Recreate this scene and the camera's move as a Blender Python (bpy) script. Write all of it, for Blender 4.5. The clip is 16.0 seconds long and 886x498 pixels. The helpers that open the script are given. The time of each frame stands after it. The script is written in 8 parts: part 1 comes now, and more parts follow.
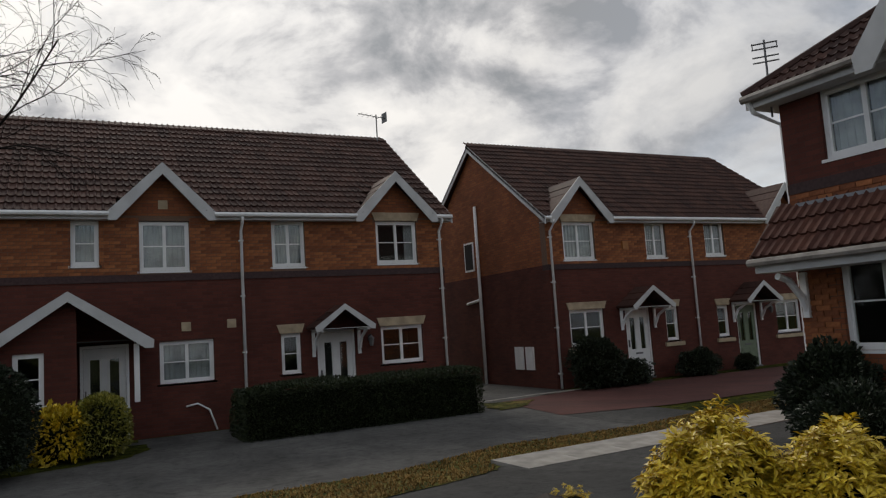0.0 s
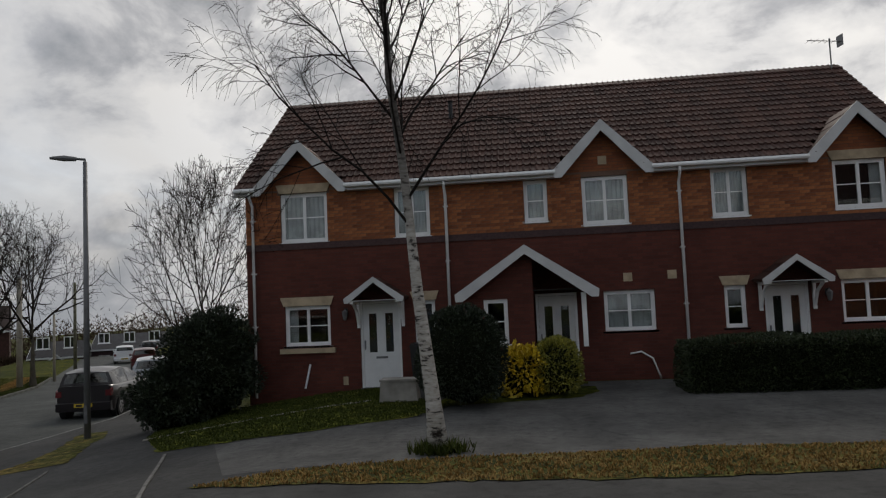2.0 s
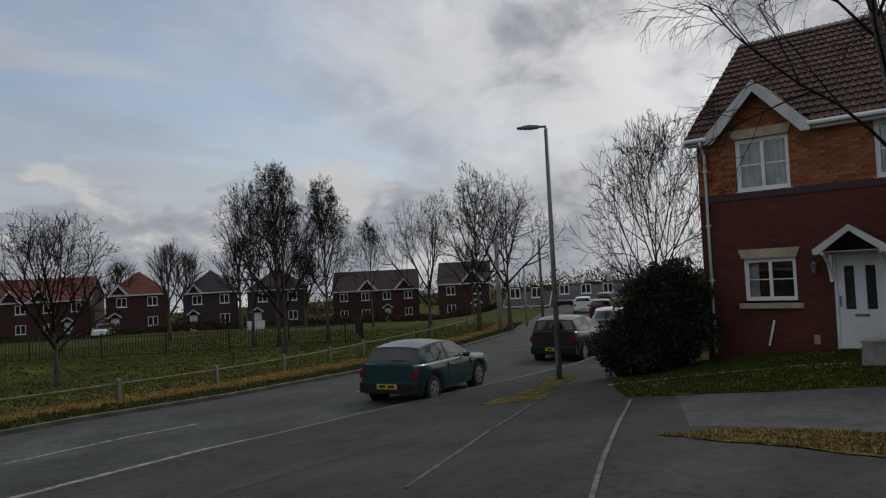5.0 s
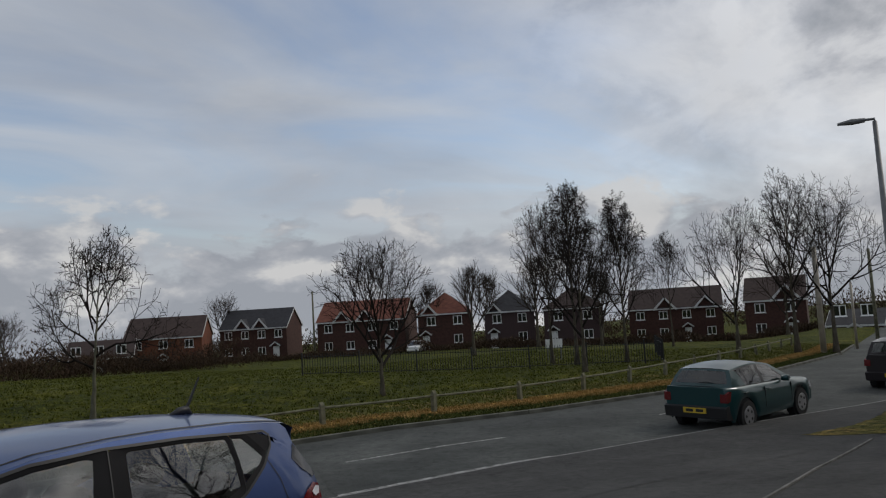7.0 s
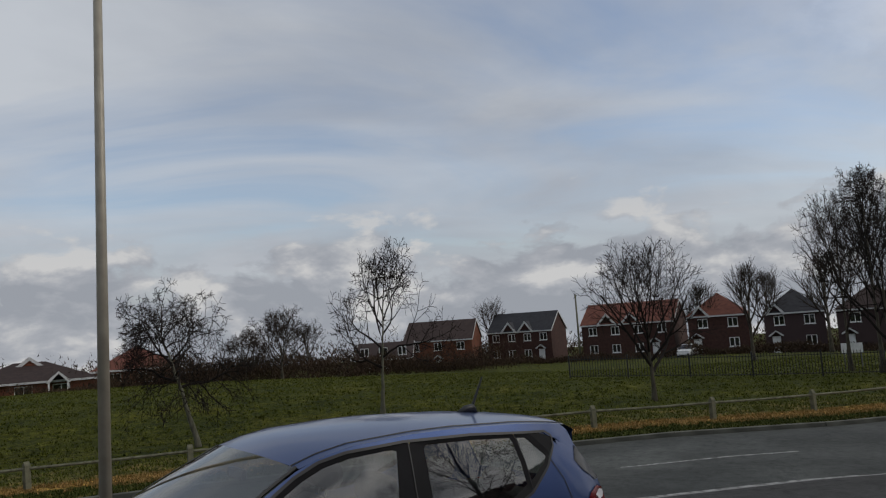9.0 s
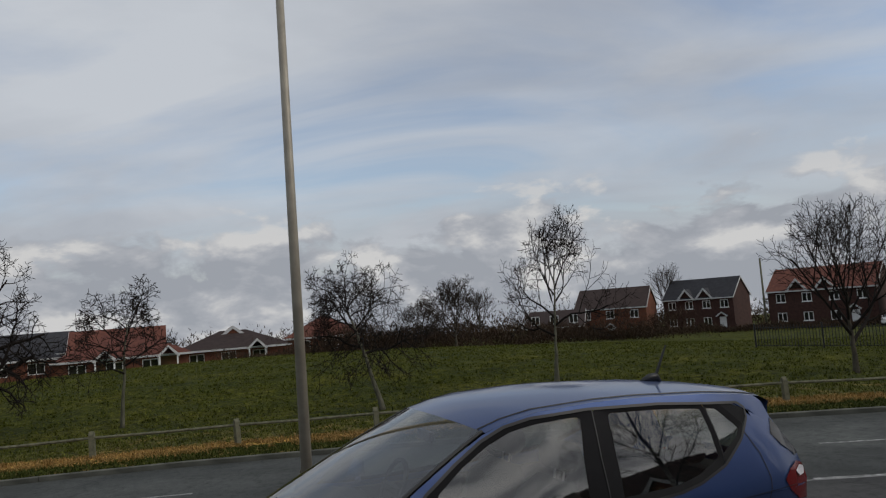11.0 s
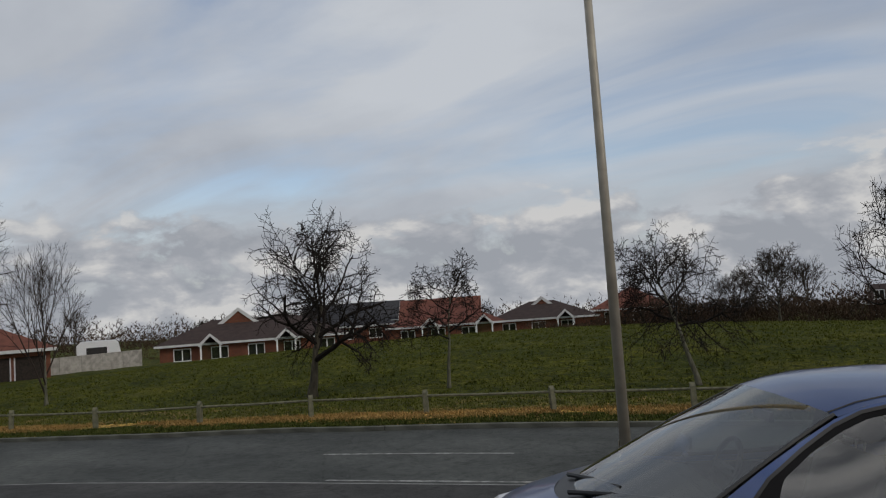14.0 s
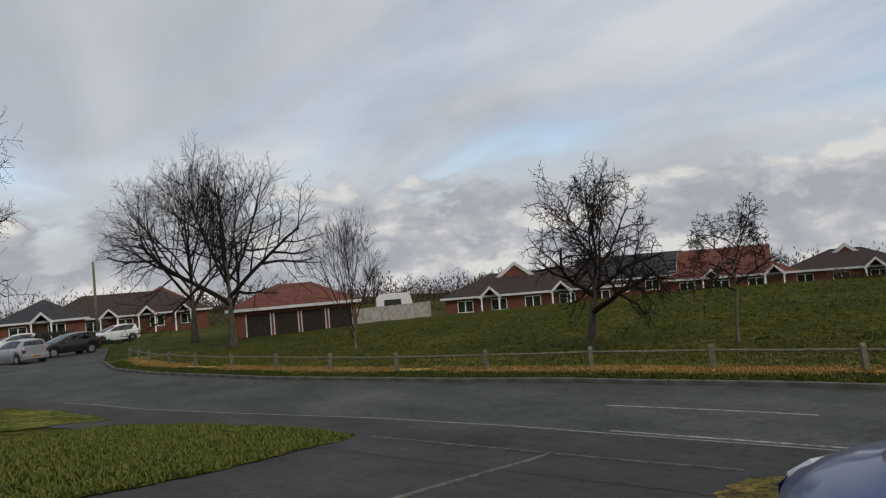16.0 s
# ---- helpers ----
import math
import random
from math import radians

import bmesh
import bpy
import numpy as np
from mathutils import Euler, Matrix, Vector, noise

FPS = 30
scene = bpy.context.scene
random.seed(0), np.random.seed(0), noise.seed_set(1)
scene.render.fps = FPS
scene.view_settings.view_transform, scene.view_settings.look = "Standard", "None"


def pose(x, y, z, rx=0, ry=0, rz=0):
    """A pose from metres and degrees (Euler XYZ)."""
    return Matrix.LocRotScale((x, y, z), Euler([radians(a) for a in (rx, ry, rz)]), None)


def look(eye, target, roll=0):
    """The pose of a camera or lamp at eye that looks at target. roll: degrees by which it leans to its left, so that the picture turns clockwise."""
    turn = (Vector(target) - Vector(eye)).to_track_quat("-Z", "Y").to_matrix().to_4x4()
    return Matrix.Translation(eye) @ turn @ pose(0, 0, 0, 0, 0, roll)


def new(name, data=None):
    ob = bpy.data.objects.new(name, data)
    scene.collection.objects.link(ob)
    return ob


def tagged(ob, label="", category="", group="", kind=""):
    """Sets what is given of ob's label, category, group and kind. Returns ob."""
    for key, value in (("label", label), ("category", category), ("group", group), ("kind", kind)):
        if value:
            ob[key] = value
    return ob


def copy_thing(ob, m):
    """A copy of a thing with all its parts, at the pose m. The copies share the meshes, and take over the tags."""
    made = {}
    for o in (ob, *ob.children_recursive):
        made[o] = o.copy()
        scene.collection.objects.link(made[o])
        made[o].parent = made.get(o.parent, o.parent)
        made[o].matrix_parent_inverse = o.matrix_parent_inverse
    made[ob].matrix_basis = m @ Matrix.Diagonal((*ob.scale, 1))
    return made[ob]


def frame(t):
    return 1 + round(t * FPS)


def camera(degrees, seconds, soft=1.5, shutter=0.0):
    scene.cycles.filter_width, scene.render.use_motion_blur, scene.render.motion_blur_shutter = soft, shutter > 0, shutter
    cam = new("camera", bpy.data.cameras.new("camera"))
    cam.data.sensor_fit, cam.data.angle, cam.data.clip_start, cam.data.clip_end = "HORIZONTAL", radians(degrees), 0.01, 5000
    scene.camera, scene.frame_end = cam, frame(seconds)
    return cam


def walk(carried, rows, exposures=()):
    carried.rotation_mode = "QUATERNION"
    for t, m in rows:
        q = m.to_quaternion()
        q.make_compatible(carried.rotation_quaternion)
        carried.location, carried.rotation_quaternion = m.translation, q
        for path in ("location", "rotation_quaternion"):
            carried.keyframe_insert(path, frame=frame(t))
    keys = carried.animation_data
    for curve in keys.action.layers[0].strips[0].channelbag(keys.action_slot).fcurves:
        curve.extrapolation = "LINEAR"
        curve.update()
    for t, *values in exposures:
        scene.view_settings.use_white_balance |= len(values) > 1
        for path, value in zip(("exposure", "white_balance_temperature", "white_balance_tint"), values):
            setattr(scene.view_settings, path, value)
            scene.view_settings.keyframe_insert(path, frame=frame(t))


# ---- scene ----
cam = camera(62.5, 16.0, soft=1.2)
# seconds, eye, yaw, pitch, roll: a turn on the spot with the camera held at arm's length
PATH = [
    (0.0, 0.113, -0.272, 2.024, -26.27, 6.01, 3.71),
    (0.5, 0.079, -0.258, 2.024, -18.15, 4.85, 3.89),
    (1.0, 0.038, -0.249, 2.024, -8.68, 4.65, 3.45),
    (1.5, 0.003, -0.246, 2.024, -0.62, 4.33, 2.87),
    (2.0, -0.030, -0.247, 2.024, 6.76, 4.03, 2.48),
    (2.5, -0.054, -0.251, 2.024, 12.16, 3.79, 2.53),
    (3.0, -0.073, -0.256, 2.024, 16.68, 3.49, 2.43),
    (3.5, -0.096, -0.264, 2.024, 22.11, 3.12, 2.48),
    (4.0, -0.116, -0.274, 2.024, 27.25, 3.18, 2.63),
    (4.5, -0.140, -0.288, 2.024, 33.38, 3.05, 2.63),
    (4.7, -0.151, -0.296, 2.024, 36.52, 2.59, 2.70),
    (6.8, -0.223, -0.377, 2.024, 61.06, 3.95, 3.47),
    (7.0, -0.228, -0.387, 2.024, 63.63, 4.72, 3.47),
    (7.5, -0.240, -0.416, 2.024, 70.70, 6.01, 3.41),
    (8.0, -0.248, -0.443, 2.024, 77.00, 6.39, 3.22),
    (8.5, -0.251, -0.460, 2.024, 80.89, 6.40, 3.70),
    (9.0, -0.253, -0.474, 2.024, 84.03, 6.26, 3.84),
    (9.2, -0.254, -0.480, 2.024, 85.49, 6.25, 4.06),
    (11.3, -0.251, -0.541, 2.024, 99.30, 4.53, 4.17),
    (11.5, -0.250, -0.547, 2.024, 100.71, 4.42, 4.15),
    (12.0, -0.246, -0.563, 2.024, 104.39, 3.98, 4.25),
    (12.5, -0.242, -0.579, 2.024, 108.02, 3.80, 4.13),
    (13.0, -0.236, -0.595, 2.024, 112.03, 3.95, 4.12),
    (13.5, -0.228, -0.614, 2.024, 116.53, 4.27, 3.79),
    (14.0, -0.218, -0.631, 2.024, 120.92, 4.21, 3.89),
    (14.5, -0.208, -0.647, 2.024, 125.31, 4.23, 3.87),
    (15.0, -0.192, -0.666, 2.024, 130.87, 3.30, 4.34),
    (15.5, -0.176, -0.684, 2.024, 136.26, 2.88, 4.61),
    (16.0, -0.156, -0.701, 2.024, 142.11, 2.13, 4.78),
]
walk(cam, [(t, pose(x, y, z, 90 + pitch, roll, yaw)) for t, x, y, z, yaw, pitch, roll in PATH], exposures=[(0.0, -0.15, 6800, 10), (1.5, -0.2, 6750, 10), (4.5, -0.3, 6550, 10), (7.0, -0.19, 6500, 10), (9.0, -0.2, 6500, 10), (12.5, -0.12, 6550, 10), (13.5, -0.2, 6550, 10), (14.5, -0.1, 6600, 10), (16.0, 0.05, 6700, 10)])

# ---- daylight ----
SUN_AZ, SUN_EL = radians(84), radians(38)  # direction to the sun, from +x towards +y
world = bpy.data.worlds.new("world")
scene.world = world
world.use_nodes = True
wn, wl = world.node_tree.nodes, world.node_tree.links
wn.clear()


def wnode(kind, **values):
    n = wn.new(kind)
    for k, v in values.items():
        setattr(n, k, v)
    return n


sky = wnode("ShaderNodeTexSky", sky_type="NISHITA", sun_disc=False, sun_elevation=SUN_EL, sun_rotation=radians(90) - SUN_AZ)
coord = wnode("ShaderNodeTexCoord")
split = wnode("ShaderNodeSeparateXYZ")
wl.new(coord.outputs["Generated"], split.inputs[0])


def wmath(op, a, b=None, clamp=False):
    n = wnode("ShaderNodeMath", operation=op, use_clamp=clamp)
    for i, v in enumerate((a, b)):
        if v is None:
            continue
        if isinstance(v, (int, float)):
            n.inputs[i].default_value = v
        else:
            wl.new(v, n.inputs[i])
    return n.outputs[0]


# the cloud sheet: the direction is laid onto a flat layer overhead
height = wmath("ADD", wmath("MAXIMUM", split.outputs[2], 0.0), 0.16)
flat = wnode("ShaderNodeCombineXYZ")
wl.new(wmath("DIVIDE", split.outputs[0], height), flat.inputs[0])
wl.new(wmath("DIVIDE", split.outputs[1], height), flat.inputs[1])


def wnoise(scale, detail, rough, dist, off, stretch=(1, 1, 1)):
    m = wnode("ShaderNodeMapping")
    m.inputs["Location"].default_value = off
    m.inputs["Scale"].default_value = stretch
    wl.new(flat.outputs[0], m.inputs[0])
    n = wnode("ShaderNodeTexNoise")
    for k, v in (("Scale", scale), ("Detail", detail), ("Roughness", rough), ("Distortion", dist)):
        n.inputs[k].default_value = v
    wl.new(m.outputs[0], n.inputs["Vector"])
    return n.outputs[0]


def wramp(value, *stops):
    r = wnode("ShaderNodeValToRGB")
    while len(r.color_ramp.elements) < len(stops):
        r.color_ramp.elements.new(0.5)
    for e, (p, c) in zip(r.color_ramp.elements, stops):
        e.position, e.color = p, (*c, 1)
    wl.new(value, r.inputs[0])
    return r.outputs[0]


def wdirnoise(scale, detail, rough, off, stretch):
    m = wnode("ShaderNodeMapping")
    m.inputs["Location"].default_value = off
    m.inputs["Scale"].default_value = stretch
    wl.new(coord.outputs["Generated"], m.inputs[0])
    n = wnode("ShaderNodeTexNoise")
    for k, v in (("Scale", scale), ("Detail", detail), ("Roughness", rough), ("Distortion", 0.25)):
        n.inputs[k].default_value = v
    wl.new(m.outputs[0], n.inputs["Vector"])
    return n.outputs[0]


def wmix(a, b, f, mode="MIX"):
    n = wnode("ShaderNodeMix", data_type="RGBA", blend_type=mode)
    for i, v in ((0, f), (6, a), (7, b)):
        if isinstance(v, (int, float)):
            n.inputs[i].default_value = v
        elif isinstance(v, tuple):
            n.inputs[i].default_value = (*v, 1)
        else:
            wl.new(v, n.inputs[i])
    return n.outputs[2]


# a thin streaky veil high up, over blue
veil = wramp(wnoise(1.15, 10, 0.54, 0.7, (3.1, 0.4, 0), (1.0, 0.5, 1)), (0.34, (0.10, 0.10, 0.10)), (0.46, (0.62, 0.62, 0.62)), (0.60, (0.97, 0.97, 0.97)))
veil_shade = wramp(wnoise(1.4, 10, 0.52, 0.4, (9.3, 2.2, 0), (0.9, 0.5, 1)), (0.36, (0.60, 0.635, 0.685)), (0.64, (0.425, 0.46, 0.52)))
blue = wmix(sky.outputs[0], (0.150, 0.140, 0.136), 1.0, "MULTIPLY")
high = wmix(blue, veil_shade, veil)
# heaped clouds low over the horizon
heap = wdirnoise(8.0, 10, 0.55, (1.7, 0.3, 0.2), (1.0, 1.0, 2.0))
heap_up = wdirnoise(8.0, 5, 0.52, (1.72, 0.36, 0.30), (1.0, 1.0, 2.0))
heap_mask = wramp(wmath("ADD", heap, wmath("MULTIPLY", wmath("SUBTRACT", 0.110, split.outputs[2]), 2.6)), (0.47, (0, 0, 0)), (0.55, (1, 1, 1)))
lit_top = wmath("ADD", wmath("MULTIPLY", wmath("SUBTRACT", heap, heap_up), 2.6), 0.42, True)
heap_shade = wramp(lit_top, (0.25, (0.36, 0.385, 0.43)), (0.50, (0.44, 0.46, 0.50)), (0.80, (0.66, 0.66, 0.66)))
low = wramp(split.outputs[2], (0.10, (1, 1, 1)), (0.30, (0, 0, 0)))
haze = wramp(split.outputs[2], (0.0, (1, 1, 1)), (0.16, (0, 0, 0)))
sky_low = wmix(wmix(high, (0.46, 0.49, 0.53), haze), heap_shade, wmix((0, 0, 0), heap_mask, low))
# broken cloud that glows round the hidden sun
sun_dir = Vector((math.cos(SUN_AZ) * math.cos(SUN_EL), math.sin(SUN_AZ) * math.cos(SUN_EL), math.sin(SUN_EL)))
dot = wnode("ShaderNodeVectorMath", operation="DOT_PRODUCT")
wl.new(coord.outputs["Generated"], dot.inputs[0])
dot.inputs[1].default_value = sun_dir
near = wramp(dot.outputs["Value"], (0.50, (0, 0, 0)), (0.86, (1, 1, 1)))
broken = wramp(wdirnoise(5.2, 10, 0.58, (2.6, 0.9, 0.35), (1.0, 1.0, 1.6)), (0.40, (0.92, 0.915, 0.91)), (0.50, (0.74, 0.745, 0.76)), (0.57, (0.50, 0.51, 0.54)), (0.65, (0.32, 0.34, 0.37)))
glow = wmath("ADD", wmath("MULTIPLY", wmath("POWER", wmath("MAXIMUM", dot.outputs["Value"], 0.0), 7.0), 0.38), 0.95)
grey = wnode("ShaderNodeCombineColor")
for i in range(3):
    wl.new(glow, grey.inputs[i])
both = wmix(sky_low, wmix(broken, grey.outputs[0], 1.0, "MULTIPLY"), near)
back = wnode("ShaderNodeBackground")
back.inputs[1].default_value = 1.0
wl.new(both, back.inputs[0])
wl.new(back.outputs[0], wnode("ShaderNodeOutputWorld").inputs[0])

sun = new("sun", bpy.data.lights.new("sun", "SUN"))
sun.data.energy, sun.data.angle, sun.data.color = 0.9, radians(12), (1.0, 0.95, 0.88)
sun.matrix_world = look((0, 0, 60), Vector((0, 0, 60)) - sun_dir)


# ---- materials ----
class Mat:
    """A small builder for a procedural material."""

    def __init__(self, name, rough=0.8, metal=0.0, spec=0.3):
        self.m = bpy.data.materials.new(name)
        self.m.use_nodes = True
        self.n, self.l = self.m.node_tree.nodes, self.m.node_tree.links
        self.b = self.n["Principled BSDF"]
        self.b.inputs["Roughness"].default_value = rough
        self.b.inputs["Metallic"].default_value = metal
        self.b.inputs["Specular IOR Level"].default_value = spec
        self.c = self.n.new("ShaderNodeTexCoord").outputs["Object"]

    def noise(self, scale, detail=4, rough=0.55, stretch=(1, 1, 1), out=0, vector=None):
        mp = self.n.new("ShaderNodeMapping")
        mp.inputs["Scale"].default_value = stretch
        self.l.new(vector or self.c, mp.inputs[0])
        t = self.n.new("ShaderNodeTexNoise")
        t.inputs["Scale"].default_value, t.inputs["Detail"].default_value, t.inputs["Roughness"].default_value = scale, detail, rough
        self.l.new(mp.outputs[0], t.inputs["Vector"])
        return t.outputs[out]

    def ramp(self, value, *stops):
        r = self.n.new("ShaderNodeValToRGB")
        while len(r.color_ramp.elements) < len(stops):
            r.color_ramp.elements.new(0.5)
        for e, (p, c) in zip(r.color_ramp.elements, stops):
            e.position, e.color = p, (*c, 1)
        self.l.new(value, r.inputs[0])
        return r.outputs[0]

    def mix(self, a, b, f, mode="MIX"):
        x = self.n.new("ShaderNodeMix")
        x.data_type, x.blend_type = "RGBA", mode
        for i, v in ((0, f), (6, a), (7, b)):
            if isinstance(v, (int, float)):
                x.inputs[i].default_value = v
            elif isinstance(v, tuple):
                x.inputs[i].default_value = (*v, 1)
            else:
                self.l.new(v, x.inputs[i])
        return x.outputs[2]

    def color(self, v):
        if isinstance(v, tuple):
            self.b.inputs["Base Color"].default_value = (*v, 1)
        else:
            self.l.new(v, self.b.inputs["Base Color"])
        return self

    def bump(self, v, strength=0.3, dist=0.01):
        u = self.n.new("ShaderNodeBump")
        u.inputs["Strength"].default_value, u.inputs["Distance"].default_value = strength, dist
        self.l.new(v, u.inputs["Height"])
        self.l.new(u.outputs[0], self.b.inputs["Normal"])
        return self

    def random(self):
        return self.n.new("ShaderNodeObjectInfo").outputs["Random"]

    def island(self):
        return self.n.new("ShaderNodeNewGeometry").outputs["Random Per Island"]


def plain(name, c, rough=0.5, metal=0.0, spec=0.4, vary=0.12, scale=6.0):
    """Paint, plastic or metal with faint dirt."""
    m = Mat(name, rough, metal, spec)
    n = m.noise(scale, 5)
    lo, hi = tuple(v * (1 - vary) for v in c), tuple(min(1, v * (1 + vary)) for v in c)
    m.color(m.ramp(n, (0.35, lo), (0.65, hi)))
    return m.m


def brick_wall(name, c1, c2, mortar, vertical="z"):
    """Stretcher bond, 225 x 75 mm, in the wall's own plane."""
    m = Mat(name, 0.85, 0, 0.2)
    geo = m.n.new("ShaderNodeNewGeometry")
    sp, nm = m.n.new("ShaderNodeSeparateXYZ"), m.n.new("ShaderNodeSeparateXYZ")
    m.l.new(m.c, sp.inputs[0])
    add = m.n.new("ShaderNodeMath")
    m.l.new(sp.outputs[0], add.inputs[0])
    m.l.new(sp.outputs[1], add.inputs[1])
    v = m.n.new("ShaderNodeCombineXYZ")
    m.l.new(add.outputs[0], v.inputs[0])
    m.l.new(sp.outputs[2], v.inputs[1])
    t = m.n.new("ShaderNodeTexBrick")
    t.inputs["Scale"].default_value = 1.0
    t.inputs["Brick Width"].default_value, t.inputs["Row Height"].default_value = 0.225, 0.075
    t.inputs["Mortar Size"].default_value, t.inputs["Mortar Smooth"].default_value = 0.005, 0.2
    t.inputs["Color1"].default_value, t.inputs["Color2"].default_value, t.inputs["Mortar"].default_value = (*c1, 1), (*c2, 1), (*mortar, 1)
    m.l.new(v.outputs[0], t.inputs["Vector"])
    stain = m.ramp(m.noise(0.8, 6), (0.3, (0.72, 0.70, 0.70)), (0.7, (1.1, 1.08, 1.05)))
    grain = m.ramp(m.noise(60, 3), (0.3, (0.85, 0.85, 0.85)), (0.7, (1.1, 1.1, 1.1)))
    m.color(m.mix(m.mix(t.outputs["Color"], stain, 1.0, "MULTIPLY"), grain, 1.0, "MULTIPLY"))
    inv = m.n.new("ShaderNodeMath")
    inv.operation = "SUBTRACT"
    inv.inputs[0].default_value = 1.0
    m.l.new(t.outputs["Fac"], inv.inputs[1])
    m.bump(inv.outputs[0], 0.6, 0.008)
    return m.m


def piece(name, dark, light, rough=0.85, scale=20, spec=0.25):
    """A loose brick, tile or stone, each a little different."""
    m = Mat(name, rough, 0, spec)
    base = m.ramp(m.random(), (0.0, dark), (1.0, light))
    m.color(m.mix(base, m.ramp(m.noise(scale, 5), (0.3, (0.7, 0.7, 0.7)), (0.7, (1.15, 1.15, 1.15))), 1.0, "MULTIPLY"))
    m.bump(m.noise(scale * 5, 3), 0.25, 0.004)
    return m.m


BRICK_DARK = brick_wall("dark_red_brick", (0.135, 0.043, 0.031), (0.100, 0.033, 0.025), (0.080, 0.042, 0.034))
BRICK_ORANGE = brick_wall("orange_brick", (0.34, 0.125, 0.052), (0.24, 0.082, 0.040), (0.13, 0.085, 0.06))
BRICK_PIECE = piece("orange_brick_piece", (0.20, 0.070, 0.033), (0.40, 0.150, 0.060))
BRICK_BLUE = piece("blue_grey_brick", (0.060, 0.040, 0.040), (0.085, 0.050, 0.048))
JOINED = Mat("orange_brick_cut", 0.85, 0, 0.25)
JOINED.color(JOINED.mix(JOINED.ramp(JOINED.island(), (0.0, (0.20, 0.070, 0.033)), (1.0, (0.40, 0.150, 0.060))), JOINED.ramp(JOINED.noise(20, 5), (0.3, (0.7,) * 3), (0.7, (1.15,) * 3)), 1.0, "MULTIPLY"))
JOINED = JOINED.m
MORTAR = plain("mortar", (0.16, 0.10, 0.07), 0.95, scale=30)
STONE = plain("buff_stone", (0.42, 0.33, 0.22), 0.85, vary=0.2, scale=4)
TILE = piece("brown_roof_tile", (0.044, 0.022, 0.018), (0.092, 0.045, 0.034), 0.70, 9, 0.20)
TILE_RED = piece("red_roof_tile", (0.085, 0.036, 0.027), (0.12, 0.050, 0.034), 0.8, 9)
UPVC = plain("white_plastic", (0.84, 0.84, 0.83), 0.35, vary=0.06, scale=3)
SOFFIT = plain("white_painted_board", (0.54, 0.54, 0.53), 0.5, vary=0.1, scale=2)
DOOR_GREEN = plain("sage_green_door", (0.16, 0.20, 0.13), 0.4)
BLACK = plain("black_plastic", (0.015, 0.015, 0.016), 0.45)
GREY = plain("grey_metal", (0.16, 0.16, 0.16), 0.5, 0.3)
# near-black paint for the dimness of unlit rooms and the porch
ROOM_SHADE = plain("painted_room_shade", (0.030, 0.028, 0.026), 0.9)
CURTAIN = plain("pale_curtain", (0.42, 0.42, 0.43), 0.9, vary=0.25, scale=3)
LEAD = plain("lead_flashing", (0.22, 0.23, 0.25), 0.5)
CONCRETE = plain("concrete", (0.30, 0.28, 0.25), 0.9, vary=0.25, scale=3)
# a darker kerb tone, used on the far side of the road
KERB_DARK = plain("dark_kerb_stone", (0.085, 0.085, 0.070), 0.95, vary=0.35, scale=2)
KERB = plain("kerb_stone", (0.22, 0.22, 0.21), 0.9, vary=0.25, scale=2)
LINE = plain("worn_white_line", (0.23, 0.23, 0.22), 0.85, vary=0.6, scale=9)
EDGE = plain("worn_concrete_edging", (0.135, 0.13, 0.118), 0.95, vary=0.4, scale=5)
TIMBER = plain("weathered_timber", (0.135, 0.13, 0.085), 0.9, vary=0.35, scale=8)
CREAM = plain("galvanised_column", (0.33, 0.295, 0.235), 0.5, 0.2, vary=0.15, scale=3)
RUBBER = plain("tyre_rubber", (0.012, 0.012, 0.012), 0.8)
ALLOY = plain("alloy_wheel", (0.42, 0.42, 0.43), 0.3, 0.8)
SIGN = plain("white_sign", (0.75, 0.75, 0.73), 0.5)


def glass_mat(name, tint=(0.9, 0.93, 0.92), ior=1.5):
    m = bpy.data.materials.new(name)
    m.use_nodes = True
    n, l = m.node_tree.nodes, m.node_tree.links
    n.clear()
    tr, gl, lw, mx, out = (n.new("ShaderNode" + k) for k in ("BsdfTransparent", "BsdfGlossy", "LayerWeight", "MixShader", "OutputMaterial"))
    tr.inputs[0].default_value = (*tint, 1)
    gl.inputs["Roughness"].default_value = 0.02
    # gloss after Schlick, the same from both sides of the pane
    lw.inputs[0].default_value = 0.5
    po, sc = n.new("ShaderNodeMath"), n.new("ShaderNodeMath")
    po.operation, sc.operation = "POWER", "MULTIPLY_ADD"
    po.inputs[1].default_value = 4.0
    r0 = ((ior - 1) / (ior + 1)) ** 2
    sc.inputs[1].default_value, sc.inputs[2].default_value = 1 - r0, r0
    l.new(lw.outputs["Facing"], po.inputs[0])
    l.new(po.outputs[0], sc.inputs[0])
    l.new(sc.outputs[0], mx.inputs[0])
    l.new(tr.outputs[0], mx.inputs[1])
    l.new(gl.outputs[0], mx.inputs[2])
    l.new(mx.outputs[0], out.inputs[0])
    return m


GLASS = glass_mat("window_glass", ior=1.65)
CAR_GLASS = glass_mat("tinted_car_glass", (0.24, 0.28, 0.27), 1.9)
CLEAR_GLASS = glass_mat("clear_car_glass", (0.56, 0.62, 0.59), 2.35)


def paint(name, c, flake=0.35):
    m = Mat(name, 0.38, flake, 0.35)
    m.color(m.ramp(m.noise(300, 2), (0.3, tuple(v * 0.85 for v in c)), (0.7, tuple(v * 1.15 for v in c))))
    m.b.inputs["Coat Weight"].default_value = 0.6
    m.b.inputs["Coat Roughness"].default_value = 0.04
    return m.m


